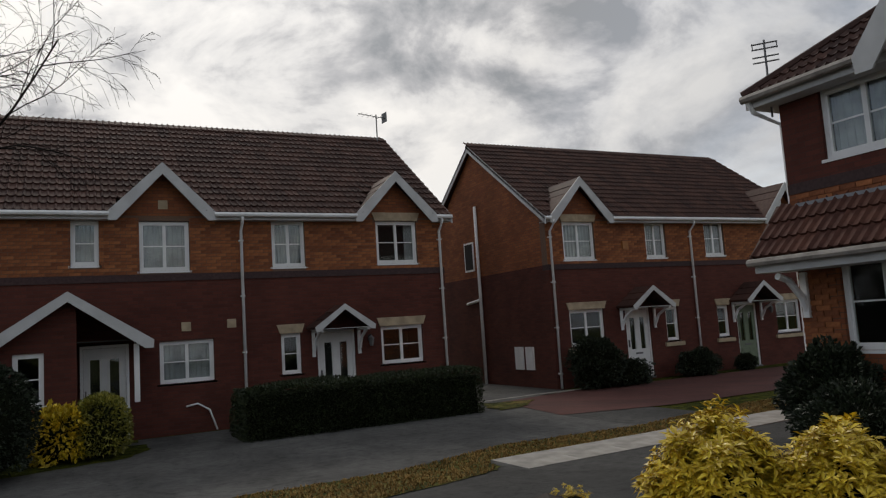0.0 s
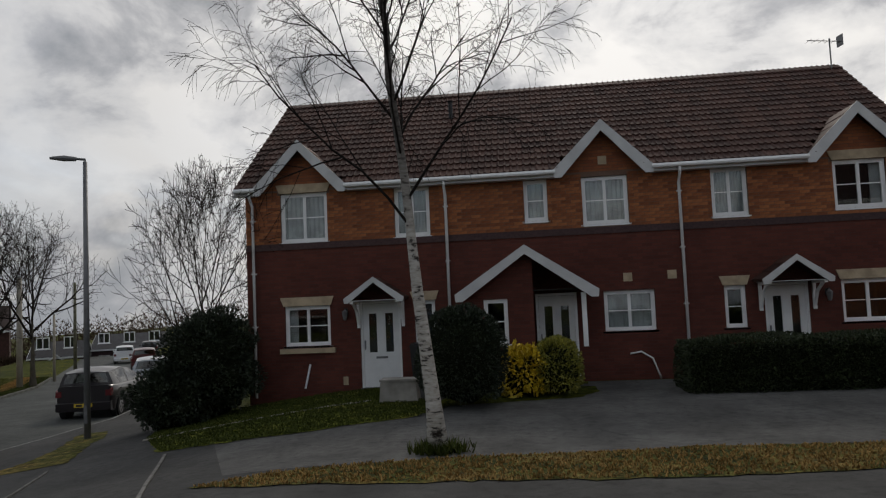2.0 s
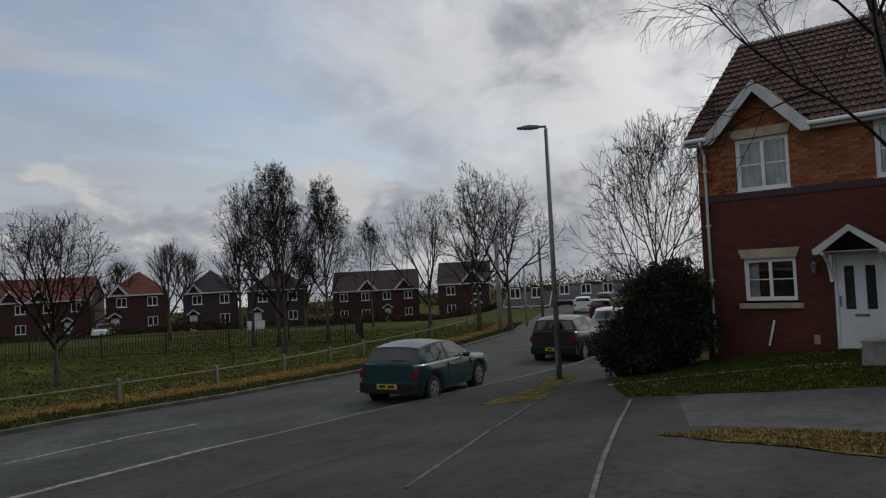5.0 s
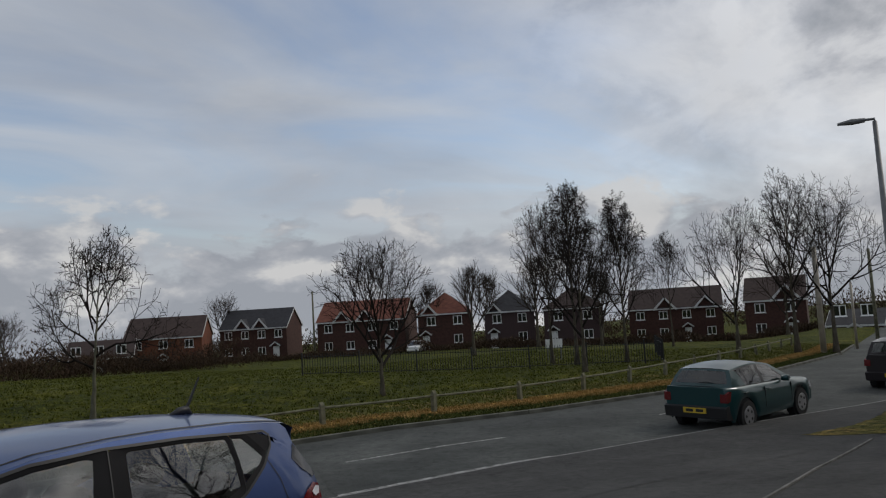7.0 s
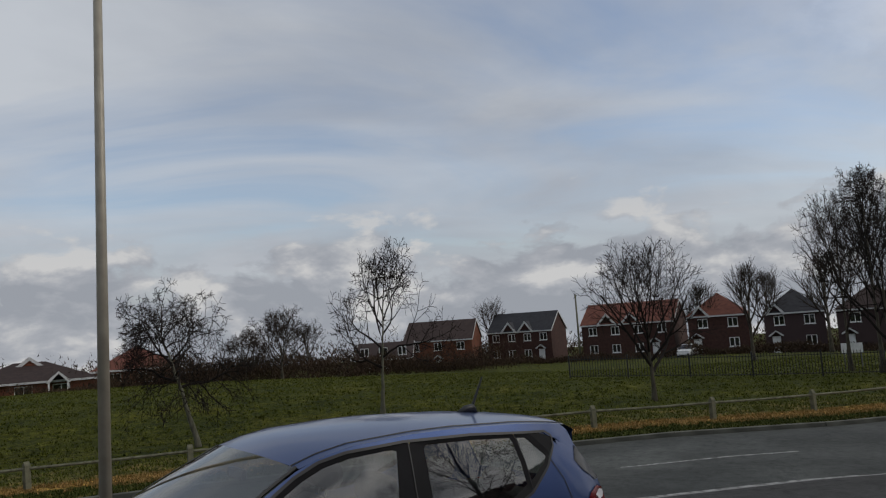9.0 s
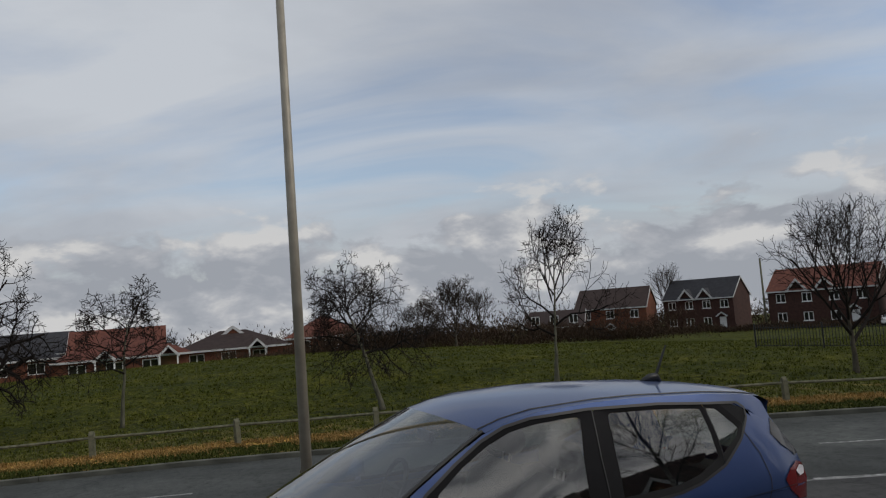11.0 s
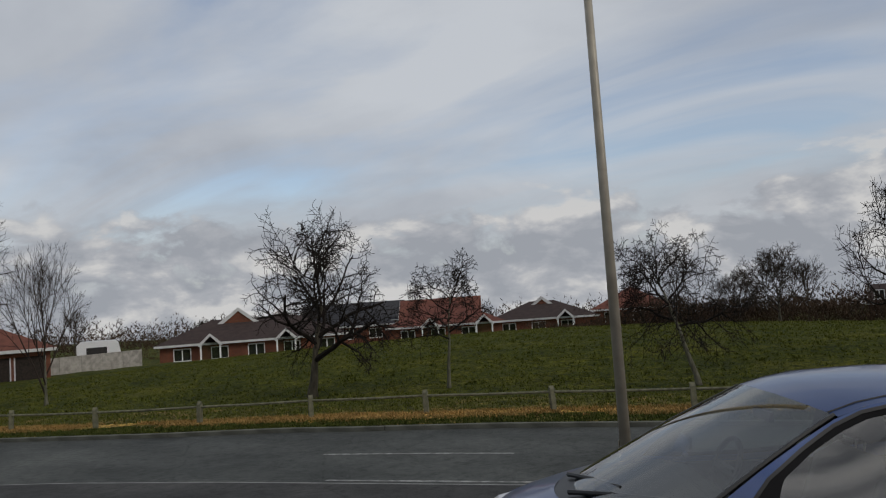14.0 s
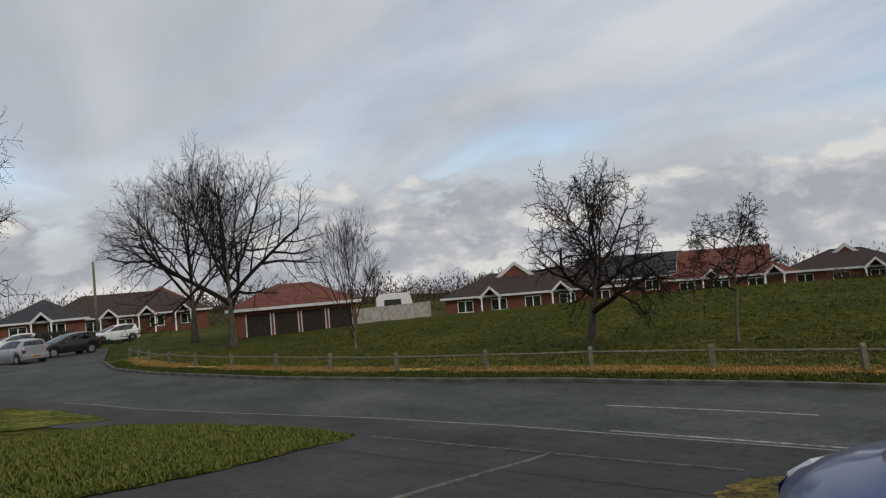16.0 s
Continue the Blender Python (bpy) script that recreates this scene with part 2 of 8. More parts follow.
def asphalt(name, dark, light, patch=0.35):
    m = Mat(name, 0.86, 0, 0.18)
    big = m.ramp(m.noise(patch, 6, 0.6), (0.30, dark), (0.5, tuple((a + b) / 2 for a, b in zip(dark, light))), (0.72, light))
    streak = m.ramp(m.noise(0.9, 9, 0.68, (1, 0.35, 1)), (0.35, (0.72, 0.72, 0.72)), (0.65, (1.15, 1.15, 1.15)))
    grit = m.ramp(m.noise(90, 3, 0.7), (0.3, (0.6, 0.6, 0.6)), (0.7, (1.35, 1.35, 1.35)))
    # hairline cracks and small worn hollows
    vor = m.n.new("ShaderNodeTexVoronoi")
    vor.feature = "DISTANCE_TO_EDGE"
    vor.inputs["Scale"].default_value = 0.45
    bent = m.mix(m.c, m.noise(1.6, 6, 0.7, out=1), 0.35, "ADD")
    m.l.new(bent, vor.inputs["Vector"])
    crack = m.ramp(vor.outputs["Distance"], (0.0, (0.76, 0.76, 0.76)), (0.004, (0.84, 0.84, 0.84)), (0.010, (1, 1, 1)))
    pits = m.ramp(m.noise(7, 8, 0.75), (0.34, (0.55, 0.55, 0.55)), (0.46, (1, 1, 1)), (0.68, (1.3, 1.3, 1.28)))
    col = m.mix(m.mix(big, streak, 1.0, "MULTIPLY"), grit, 1.0, "MULTIPLY")
    m.color(m.mix(m.mix(col, crack, 1.0, "MULTIPLY"), pits, 1.0, "MULTIPLY"))
    m.bump(m.noise(120, 3, 0.7), 0.4, 0.006)
    return m.m


ROAD = asphalt("road_asphalt", (0.040, 0.043, 0.041), (0.085, 0.089, 0.083))
DRIVE = asphalt("worn_drive_asphalt", (0.060, 0.059, 0.057), (0.112, 0.110, 0.105), 0.9)
PAVE = asphalt("footpath_asphalt", (0.033, 0.033, 0.032), (0.063, 0.062, 0.059), 0.6)
PAVIOR = brick_wall("red_paviors", (0.115, 0.045, 0.038), (0.085, 0.038, 0.034), (0.05, 0.035, 0.03))


def grass_mat(name, stops, scale=0.35):
    m = Mat(name, 0.95, 0, 0.1)
    big = m.ramp(m.noise(scale, 7, 0.6), *stops)
    fine = m.ramp(m.noise(16, 6, 0.8), (0.36, (0.32, 0.35, 0.32)), (0.62, (1.62, 1.55, 1.40)))
    mid = m.ramp(m.noise(4.5, 6, 0.75), (0.40, (0.36, 0.41, 0.36)), (0.60, (1.62, 1.55, 1.30)))
    wide = m.ramp(m.noise(0.9, 4, 0.6), (0.35, (0.80, 0.84, 0.80)), (0.65, (1.2, 1.16, 1.1)))
    m.color(m.mix(m.mix(m.mix(big, fine, 1.0, "MULTIPLY"), mid, 1.0, "MULTIPLY"), wide, 1.0, "MULTIPLY"))
    m.bump(m.noise(25, 4, 0.8), 0.9, 0.05)
    return m.m


GRASS = grass_mat("field_grass", ((0.32, (0.028, 0.037, 0.005)), (0.5, (0.046, 0.054, 0.006)), (0.68, (0.076, 0.078, 0.010))))
LAWN = grass_mat("rough_lawn_grass", ((0.32, (0.045, 0.060, 0.009)), (0.5, (0.085, 0.105, 0.016)), (0.66, (0.15, 0.15, 0.04))), 0.8)
VERGE = grass_mat("worn_verge_grass", ((0.30, (0.050, 0.060, 0.016)), (0.50, (0.085, 0.085, 0.028)), (0.66, (0.16, 0.12, 0.055))), 0.9)
BRICK_FAR = plain("far_dark_brick", (0.056, 0.025, 0.019), 0.9, vary=0.25, scale=3)
STRAW = grass_mat("dead_straw_grass", ((0.35, (0.20, 0.13, 0.04)), (0.50, (0.40, 0.26, 0.09)), (0.65, (0.50, 0.34, 0.14))), 1.2)


def leaf(name, dark, light, rough=0.5, spec=0.3):
    m = Mat(name, rough, 0, spec)
    m.color(m.mix(m.ramp(m.island(), (0.0, dark), (1.0, light)), m.ramp(m.noise(3, 4), (0.3, (0.7,) * 3), (0.7, (1.2,) * 3)), 1.0, "MULTIPLY"))
    return m.m


HEDGE = leaf("privet_leaf", (0.016, 0.024, 0.009), (0.045, 0.058, 0.022))
DARKLEAF = leaf("dark_evergreen_leaf", (0.010, 0.015, 0.008), (0.030, 0.042, 0.020))
YELLOW = leaf("yellow_variegated_leaf", (0.46, 0.31, 0.012), (0.86, 0.64, 0.055), 0.4, 0.4)
YGREEN = leaf("yellow_green_leaf", (0.10, 0.11, 0.016), (0.36, 0.32, 0.05), 0.4, 0.4)
BLADE = leaf("grass_blade", (0.024, 0.036, 0.006), (0.082, 0.094, 0.018), 0.7, 0.1)
LAWNBLADE = leaf("lawn_blade", (0.060, 0.080, 0.012), (0.16, 0.17, 0.04), 0.7, 0.15)
STRAWBLADE = leaf("straw_blade", (0.19, 0.115, 0.038), (0.44, 0.28, 0.10), 0.8, 0.1)
TUSSOCK = leaf("tussock_blade", (0.044, 0.056, 0.008), (0.125, 0.130, 0.022), 0.7, 0.1)
SCRUB = leaf("brown_scrub", (0.035, 0.024, 0.016), (0.075, 0.048, 0.030), 0.8, 0.1)


def bark_mat(name, dark, light, stretch=(1, 1, 0.25), scale=12):
    m = Mat(name, 0.9, 0, 0.15)
    m.color(m.ramp(m.noise(scale, 6, 0.65, stretch), (0.3, dark), (0.7, light)))
    m.bump(m.noise(scale * 3, 4, 0.6, stretch), 0.6, 0.02)
    return m.m


BARK = bark_mat("grey_brown_bark", (0.034, 0.029, 0.022), (0.12, 0.105, 0.078))
TWIG = bark_mat("dark_twig", (0.008, 0.006, 0.005), (0.022, 0.017, 0.014))
PALE = bark_mat("pale_grey_bark", (0.06, 0.06, 0.042), (0.18, 0.17, 0.125))
FARTWIG = bark_mat("brown_twig", (0.020, 0.015, 0.012), (0.045, 0.034, 0.027))


def birch_mat():
    m = Mat("white_birch_bark", 0.7, 0, 0.2)
    rings = m.noise(7, 5, 0.6, (1, 1, 3.5))
    patch = m.noise(3.5, 5, 0.65, (1, 1, 1.4))
    base = m.ramp(rings, (0.37, (0.035, 0.030, 0.026)), (0.43, (0.34, 0.31, 0.27)), (0.7, (0.55, 0.52, 0.47)))
    white = m.mix(base, m.ramp(patch, (0.36, (0.06, 0.05, 0.045)), (0.44, (1, 1, 1))), 1.0, "MULTIPLY")
    # young upper bark is dark and brown
    up = m.n.new("ShaderNodeSeparateXYZ")
    m.l.new(m.c, up.inputs[0])
    far_up = m.n.new("ShaderNodeMath")
    far_up.operation = "MULTIPLY_ADD"
    far_up.inputs[1].default_value, far_up.inputs[2].default_value = 0.1, 0.0
    m.l.new(up.outputs[2], far_up.inputs[0])
    m.color(m.mix(white, m.ramp(rings, (0.4, (0.05, 0.042, 0.036)), (0.7, (0.13, 0.115, 0.10))), m.ramp(far_up.outputs[0], (0.27, (0, 0, 0)), (0.42, (1, 1, 1)))))
    m.bump(rings, 0.5, 0.01)
    return m.m


BIRCH = birch_mat()


# ---- mesh tools ----
class Geo:
    """Collects vertices and faces for one mesh."""

    def __init__(self):
        self.v, self.f = [], []

    def add(self, verts, faces):
        k = len(self.v)
        self.v.extend(verts)
        self.f.extend([tuple(i + k for i in f) for f in faces])
        return self

    def box(self, x0, x1, y0, y1, z0, z1):
        vs = [(x, y, z) for z in (z0, z1) for y in (y0, y1) for x in (x0, x1)]
        return self.add(vs, [(0, 2, 3, 1), (4, 5, 7, 6), (0, 1, 5, 4), (2, 6, 7, 3), (0, 4, 6, 2), (1, 3, 7, 5)])

    def prism(self, poly, axis, a, b):
        """A polygon pushed along an axis; the polygon's two coordinates are the other axes in order."""
        def at(p, s):
            return {"x": (s, p[0], p[1]), "y": (p[0], s, p[1]), "z": (p[0], p[1], s)}[axis]
        n = len(poly)
        vs = [at(p, a) for p in poly] + [at(p, b) for p in poly]
        fs = [tuple(range(n)), tuple(range(2 * n - 1, n - 1, -1))] + [(i, i + n, (i + 1) % n + n, (i + 1) % n) for i in range(n)]
        return self.add(vs, fs)

    def tube(self, pts, radii, sides=6, caps=True):
        pts = [Vector(p) for p in pts]
        if isinstance(radii, (int, float)):
            radii = [radii] * len(pts)
        k = len(self.v)
        for i, p in enumerate(pts):
            d = (pts[min(i + 1, len(pts) - 1)] - pts[max(i - 1, 0)])
            d = d.normalized() if d.length > 1e-9 else Vector((0, 0, 1))
            a = d.cross(Vector((0, 0, 1)) if abs(d.z) < 0.9 else Vector((1, 0, 0))).normalized()
            b = d.cross(a)
            for s in range(sides):
                w = 2 * math.pi * s / sides
                self.v.append(tuple(p + (a * math.cos(w) + b * math.sin(w)) * radii[i]))
        for i in range(len(pts) - 1):
            for s in range(sides):
                t = (s + 1) % sides
                self.f.append((k + i * sides + s, k + i * sides + t, k + (i + 1) * sides + t, k + (i + 1) * sides + s))
        if caps:
            self.f.append(tuple(k + s for s in reversed(range(sides))))
            self.f.append(tuple(k + (len(pts) - 1) * sides + s for s in range(sides)))
        return self

    def mesh(self, name, material, smooth=False):
        me = bpy.data.meshes.new(name)
        me.from_pydata([tuple(v) for v in self.v], [], self.f)
        me.materials.append(material)
        if smooth:
            me.polygons.foreach_set("use_smooth", [len(f) < 5 for f in self.f])
        me.update()
        return me


def fix_normals(me):
    bm = bmesh.new()
    bm.from_mesh(me)
    bmesh.ops.recalc_face_normals(bm, faces=bm.faces)
    bm.to_mesh(me)
    bm.free()


def part(name, geo, material, parent, label="", at=None, smooth=False):
    """One mesh object under a thing or a part."""
    me = geo if isinstance(geo, bpy.types.Mesh) else geo.mesh(name, material, smooth)
    ob = new(name, me)
    ob.parent = parent
    if at is not None:
        ob.matrix_basis = at if isinstance(at, Matrix) else Matrix.Translation(at)
    if label:
        ob["label"] = label
    return ob


def thing(name, label, category, at=None, group="", kind="", mesh=None):
    ob = new(name, mesh)
    if at is not None:
        ob.matrix_basis = at if isinstance(at, Matrix) else Matrix.Translation(at)
    return tagged(ob, label, category, group, kind)


def lerp(a, b, t):
    return a + (b - a) * t


def smoothstep(a, b, v):
    t = np.clip((v - a) / (b - a), 0, 1)
    return t * t * (3 - 2 * t)


# ---- the lie of the land ----
NEAR_KERB = [(-60, 6.0), (-40, 0.0), (-28, -3.4), (-22.7, -4.85), (-20.1, -5.34), (-17.2, -6.2), (-12.7, -7.68), (-8.8, -8.65), (-4.8, -9.6), (0, -10.35), (3.8, -10.62), (7, -10.8), (11, -11.2), (13, -11.4), (16, -11.6), (19.5, -12.0), (27, -14.2), (55, -29.5), (95, -55), (160, -95)]
FAR_KERB = [(-60, -14.0), (-48, -10.9), (-42, -9.4), (-36, -8.5), (-30.7, -8.7), (-22.8, -9.9), (-15.6, -11.75), (-12.7, -12.7), (-10.5, -13.1), (-7.6, -13.95), (-3, -14.85), (3.6, -15.8), (10, -16.15), (18, -17.6), (33, -24.0), (57, -38), (95, -61), (160, -101)]


def near_x(y):
    return np.interp(y, [p[0] for p in NEAR_KERB], [p[1] for p in NEAR_KERB])


def far_x(y):
    return np.interp(y, [p[0] for p in FAR_KERB], [p[1] for p in FAR_KERB])


def road_z(y):
    return -0.64 - 0.027 * np.maximum(0, y - 6) - 0.012 * np.maximum(0, -y - 10)


def land(x, y):
    """Height of the ground away from the carriageway."""
    x, y = np.asarray(x, float), np.asarray(y, float)
    rz, xn, xf = road_z(np.clip(y, -80, 110)), near_x(y), far_x(y)
    top = 0.30 - 0.28 * smoothstep(4, 11, y) - 0.02 * np.maximum(0, y - 30) - 0.02 * np.maximum(0, -y - 12)
    east = rz + 0.10 + (top - rz - 0.10) * smoothstep(xn, xn + 9, x)
    w = xf - x
    west = rz + 0.06 - 0.033 * np.maximum(w - 5, 0)
    west = west - 0.040 * np.maximum(0, np.minimum(y, 110) - 42) * smoothstep(4, 16, w)
    west = west + 1.55 * np.exp(-((x + 44) / 17) ** 2 / 2 - ((y + 22) / 19) ** 2 / 2) * smoothstep(4, 16, w)
    return np.where(x > (xn + xf) / 2, east, west)


def ground_z(x, y):
    return float(land(x, y))


def strip(name, ys, left, right, z, material, across=3, label="", lift=0.0, kind="structure", category="ground"):
    """A sheet between two edges, both given as functions of y."""
    g = Geo()
    for y in ys:
        a, b = float(left(y)), float(right(y))
        for k in range(across + 1):
            x = a + (b - a) * k / across
            g.v.append((x, y, float(z(x, y)) + lift))
    n = across + 1
    for i in range(len(ys) - 1):
        for k in range(across):
            g.f.append((i * n + k, i * n + k + 1, (i + 1) * n + k + 1, (i + 1) * n + k))
    return thing(name, label, category, kind=kind, mesh=g.mesh(name, material, True))


def patch(name, outline, material, label, lift=0.02, step=0.5, category="grass"):
    """A ground sheet inside an outline, cut from a grid that follows the land. Grass has a ragged edge."""
    if category == "grass":
        rough_edge = []
        for (ax, ay), (bx, by) in zip(outline, outline[1:] + outline[:1]):
            n = max(1, int(math.hypot(bx - ax, by - ay) / 0.16))
            for i in range(n):
                x, y = ax + (bx - ax) * i / n, ay + (by - ay) * i / n
                d = Vector((x, y, 0.0))
                rough_edge.append((x + 0.10 * noise.noise(d * 1.7) + 0.09 * noise.noise(d * 6.0 + Vector((5, 0, 0))), y + 0.10 * noise.noise(d * 1.7 + Vector((0, 9, 0))) + 0.09 * noise.noise(d * 6.0 + Vector((0, 0, 7)))))
        outline = rough_edge
    bm = bmesh.new()
    f = bm.faces.new([bm.verts.new((x, y, 0)) for x, y in outline])
    xs, ys = [p[0] for p in outline], [p[1] for p in outline]
    for axis, lo, hi in ((0, min(xs), max(xs)), (1, min(ys), max(ys))):
        c = math.floor(lo / step) * step
        while c < hi:
            co, no = [0, 0, 0], [0, 0, 0]
            co[axis], no[axis] = c, 1
            bmesh.ops.bisect_plane(bm, geom=bm.verts[:] + bm.edges[:] + bm.faces[:], plane_co=co, plane_no=no)
            c += step
    for v in bm.verts:
        v.co.z = ground_z(v.co.x, v.co.y) + lift
    bmesh.ops.recalc_face_normals(bm, faces=bm.faces)
    me = bpy.data.meshes.new(name)
    bm.to_mesh(me)
    bm.free()
    if sum(p.normal.z for p in me.polygons) < 0:
        me.flip_normals()
    me.materials.append(material)
    return thing(name, label, category, kind="structure", mesh=me)


def spaced(lo, hi, fine_lo, fine_hi, fine, grow=1.18):
    out = list(np.arange(fine_lo, fine_hi + 1e-6, fine))
    s, c = fine, fine_hi
    while c < hi:
        s *= grow
        c += s
        out.append(min(c, hi))
    s, c = fine, fine_lo
    while c > lo:
        s *= grow
        c -= s
        out.insert(0, max(c, lo))
    return np.array(out)


gx, gy = spaced(-1200, 1200, -60, 32, 0.6), spaced(-1200, 1200, -45, 45, 0.6)
GX, GY = np.meshgrid(gx, gy)
GZ = land(GX, GY)
inside = (GX > far_x(GY) - 0.3) & (GX < near_x(GY) + 0.3)
GZ = np.where(inside, np.minimum(GZ, road_z(np.clip(GY, -80, 110)) - 0.12), GZ)
GZ = GZ + np.where(~inside, 0.03 * np.sin(GX * 1.7 + 3 * np.sin(GY * 0.6)) * np.sin(GY * 1.3), 0) * (GX < far_x(GY) - 5)
verts = np.stack([GX, GY, GZ], -1).reshape(-1, 3)
nx, ny = len(gx), len(gy)
idx = np.arange(nx * ny).reshape(ny, nx)
quads = np.stack([idx[:-1, :-1], idx[:-1, 1:], idx[1:, 1:], idx[1:, :-1]], -1).reshape(-1, 4)
gme = bpy.data.meshes.new("ground")
gme.from_pydata(verts.tolist(), [], quads.tolist())
gme.materials.append(GRASS)
gme.polygons.foreach_set("use_smooth", [True] * len(gme.polygons))
thing("ground", "wide grassy ground with an open green mound", "ground", kind="structure", mesh=gme)

YS = list(np.arange(-60, 40, 1.0)) + list(np.arange(40, 161, 5.0))
strip("road", YS, lambda y: far_x(y), lambda y: near_x(y), lambda x, y: road_z(y), ROAD, 8, "worn grey asphalt residential road", category="road")


def kerb_line(name, edge, y0, y1, side, label, KERB=KERB):
    """A row of kerb stones, each its own piece."""
    top = thing(name, label, "kerb", kind="structure")
    me = Geo().prism([(-0.06, -0.25), (0.06, -0.25), (0.06, 0.0), (0.045, 0.012), (-0.045, 0.012), (-0.06, 0.0)], "y", -0.455, 0.455).mesh("kerb_stone", KERB)
    fix_normals(me)
    y = y0
    while y < y1:
        dx, dz = float(edge(y + 0.5) - edge(y - 0.5)), float(road_z(y + 0.5) - road_z(y - 0.5))
        d = math.hypot(dx, 1.0)
        m = Matrix.Translation((float(edge(y)) + side * 0.06, y, float(road_z(y)) + 0.085)) @ Euler((math.atan(dz), 0, -math.atan(dx))).to_matrix().to_4x4()
        part("kerb_stone", me, KERB, top, at=m)
        y += 0.915 / d
    return top


kerb_line("kerb_near", near_x, -24, 40, 1, "row of grey concrete kerb stones by the footpath")
kerb_line("kerb_far", far_x, -42, 40, -1, "row of grey concrete kerb stones by the green verge", KERB_DARK)

# footpaths and drives on the house side
NY = list(np.arange(-40, 40, 0.5))
strip("pavement", NY, lambda y: near_x(y) + 0.12, lambda y: near_x(y) + 3.2, land, PAVE, 6, "dark asphalt footpath along the kerb", 0.012, category="pavement")
strip("drive", list(np.arange(-12, 16.6, 0.5)), lambda y: near_x(y) + 3.1, lambda y: 11.0, land, PAVE, 36, "dark patched asphalt shared drive", 0.008, category="drive")
patch("terrace_drive", [(-5.2, 11.2), (-3.8, 8.3), (-2.4, 8.5), (0.8, 9.1), (4.0, 9.4), (6.2, 10.3), (9.0, 10.2), (9.0, 12.4), (9.4, 15.7), (12.2, 16.6), (12.1, 22.0), (8.9, 22.0), (8.8, 16.8), (1.2, 16.9), (1.1, 15.4), (-1.6, 13.6), (-2.0, 12.4), (-3.8, 11.4)], DRIVE, "worn pale grey asphalt drive before the houses", 0.012, 0.5, category="drive")
patch("block_drive", [(9.0, 12.5), (11.5, 11.85), (15.8, 11.85), (26, 13.6), (26, 16.0), (12.3, 16.4), (9.5, 15.8)], PAVIOR, "worn red block-paved drive in front of the houses", 0.018, category="drive")

# grass verges on the house side
VERGE_BIRCH = [(-3.9, 7.6), (-3.2, 7.35), (-1.9, 7.25), (-0.4, 7.25), (1.2, 7.3), (3.0, 7.5), (4.9, 8.1), (5.2, 8.75), (8.6, 9.1), (11.3, 8.95), (13.8, 10.8), (11.5, 10.7), (8.9, 10.05), (6.2, 10.2), (4.0, 9.3), (2.0, 9.3), (0.8, 9.0), (-0.9, 8.85), (-2.4, 8.4), (-3.2, 8.15)]
patch("verge_birch", VERGE_BIRCH, VERGE, "worn grass verge under the birch tree", 0.018, 0.4)
LAWN_END = [(-6.2, 11.3), (-5.4, 11.3), (-3.8, 11.5), (-2.1, 12.4), (-1.7, 13.4), (-2.6, 15.2), (-3.1, 17.08), (-7.1, 17.08), (-8.4, 15.8), (-7.7, 13.6)]
patch("lawn_end_house", LAWN_END, LAWN, "small front lawn before the end house", 0.018, 0.4)
patch("lawn_middle", [(-1.9, 13.6), (0.9, 14.3), (1.3, 15.2), (1.3, 16.0), (-1.7, 16.0)], GRASS, "strip of grass with shrubs", 0.018, 0.4)
patch("verge_lamp", [(-9.3, 11.1), (-8.7, 11.1), (-8.0, 11.6), (-8.7, 13.0), (-9.2, 14.2), (-9.5, 15.2), (-10.2, 16.4), (-10.8, 16.2), (-10.0, 14.4), (-9.3, 12.4)], VERGE, "small grass verge at the lamp post", 0.020, 0.4)
patch("verge_hedge", [(8.6, 14.2), (9.5, 14.6), (10.2, 15.4), (8.9, 15.9)], VERGE, "scrap of grass at the hedge's end", 0.03, 0.4)
LAWN_CORNER = [(-6.26, -11.2), (-4.9, -10.3), (-3.8, -9.5), (-2.9, -8.9), (-2.3, -8.6), (-0.9, -8.2), (3.0, -7.6), (5.0, -12.0), (2.0, -14.0), (-1.9, -14.9), (-3.7, -16.6), (-5.1, -15.4), (-6.0, -13.0)]
patch("lawn_corner", LAWN_CORNER, LAWN, "large unmown grass corner by the footpath", 0.022, 0.4)
patch("lawn_corner_far", [(-2.2, -17.2), (-3.3, -18.3), (-4.3, -18.45), (-3.9, -21.7), (-3.1, -24.3), (-1.0, -28.0), (4.0, -28.0), (3.0, -16.5)], LAWN, "grass beyond the path", 0.022, 0.5)
patch("verge_drive", [(-6.45, -4.85), (-7.26, -5.05), (-8.1, -4.8), (-6.9, -4.0), (-5.9, -4.1)], VERGE, "sliver of grass beside the parked car", 0.018, 0.4)

# worn lines on the road
for a, b, off, w in ((-8.4, 1.0, -0.22, 0.04), (-8.4, 1.0, -0.50, 0.04), (2.0, 9.5, -0.10, 0.04), (3.0, 7.5, -0.38, 0.04)):
    strip("road_line", list(np.arange(a, b, 0.5)), lambda y: near_x(y) + off - w, lambda y: near_x(y) + off + w, lambda x, y: road_z(y), LINE, 1, "faded white road line", 0.006, category="road line")
for a, b in ((-9.8, -6.0), (3.9, 7.4), (12, 15)):
    strip("road_line", list(np.arange(a, b, 0.5)), lambda y: (near_x(y) + far_x(y)) / 2 - 0.04, lambda y: (near_x(y) + far_x(y)) / 2 + 0.04, lambda x, y: road_z(y), LINE, 1, "faded white centre dash", 0.006, category="road line")


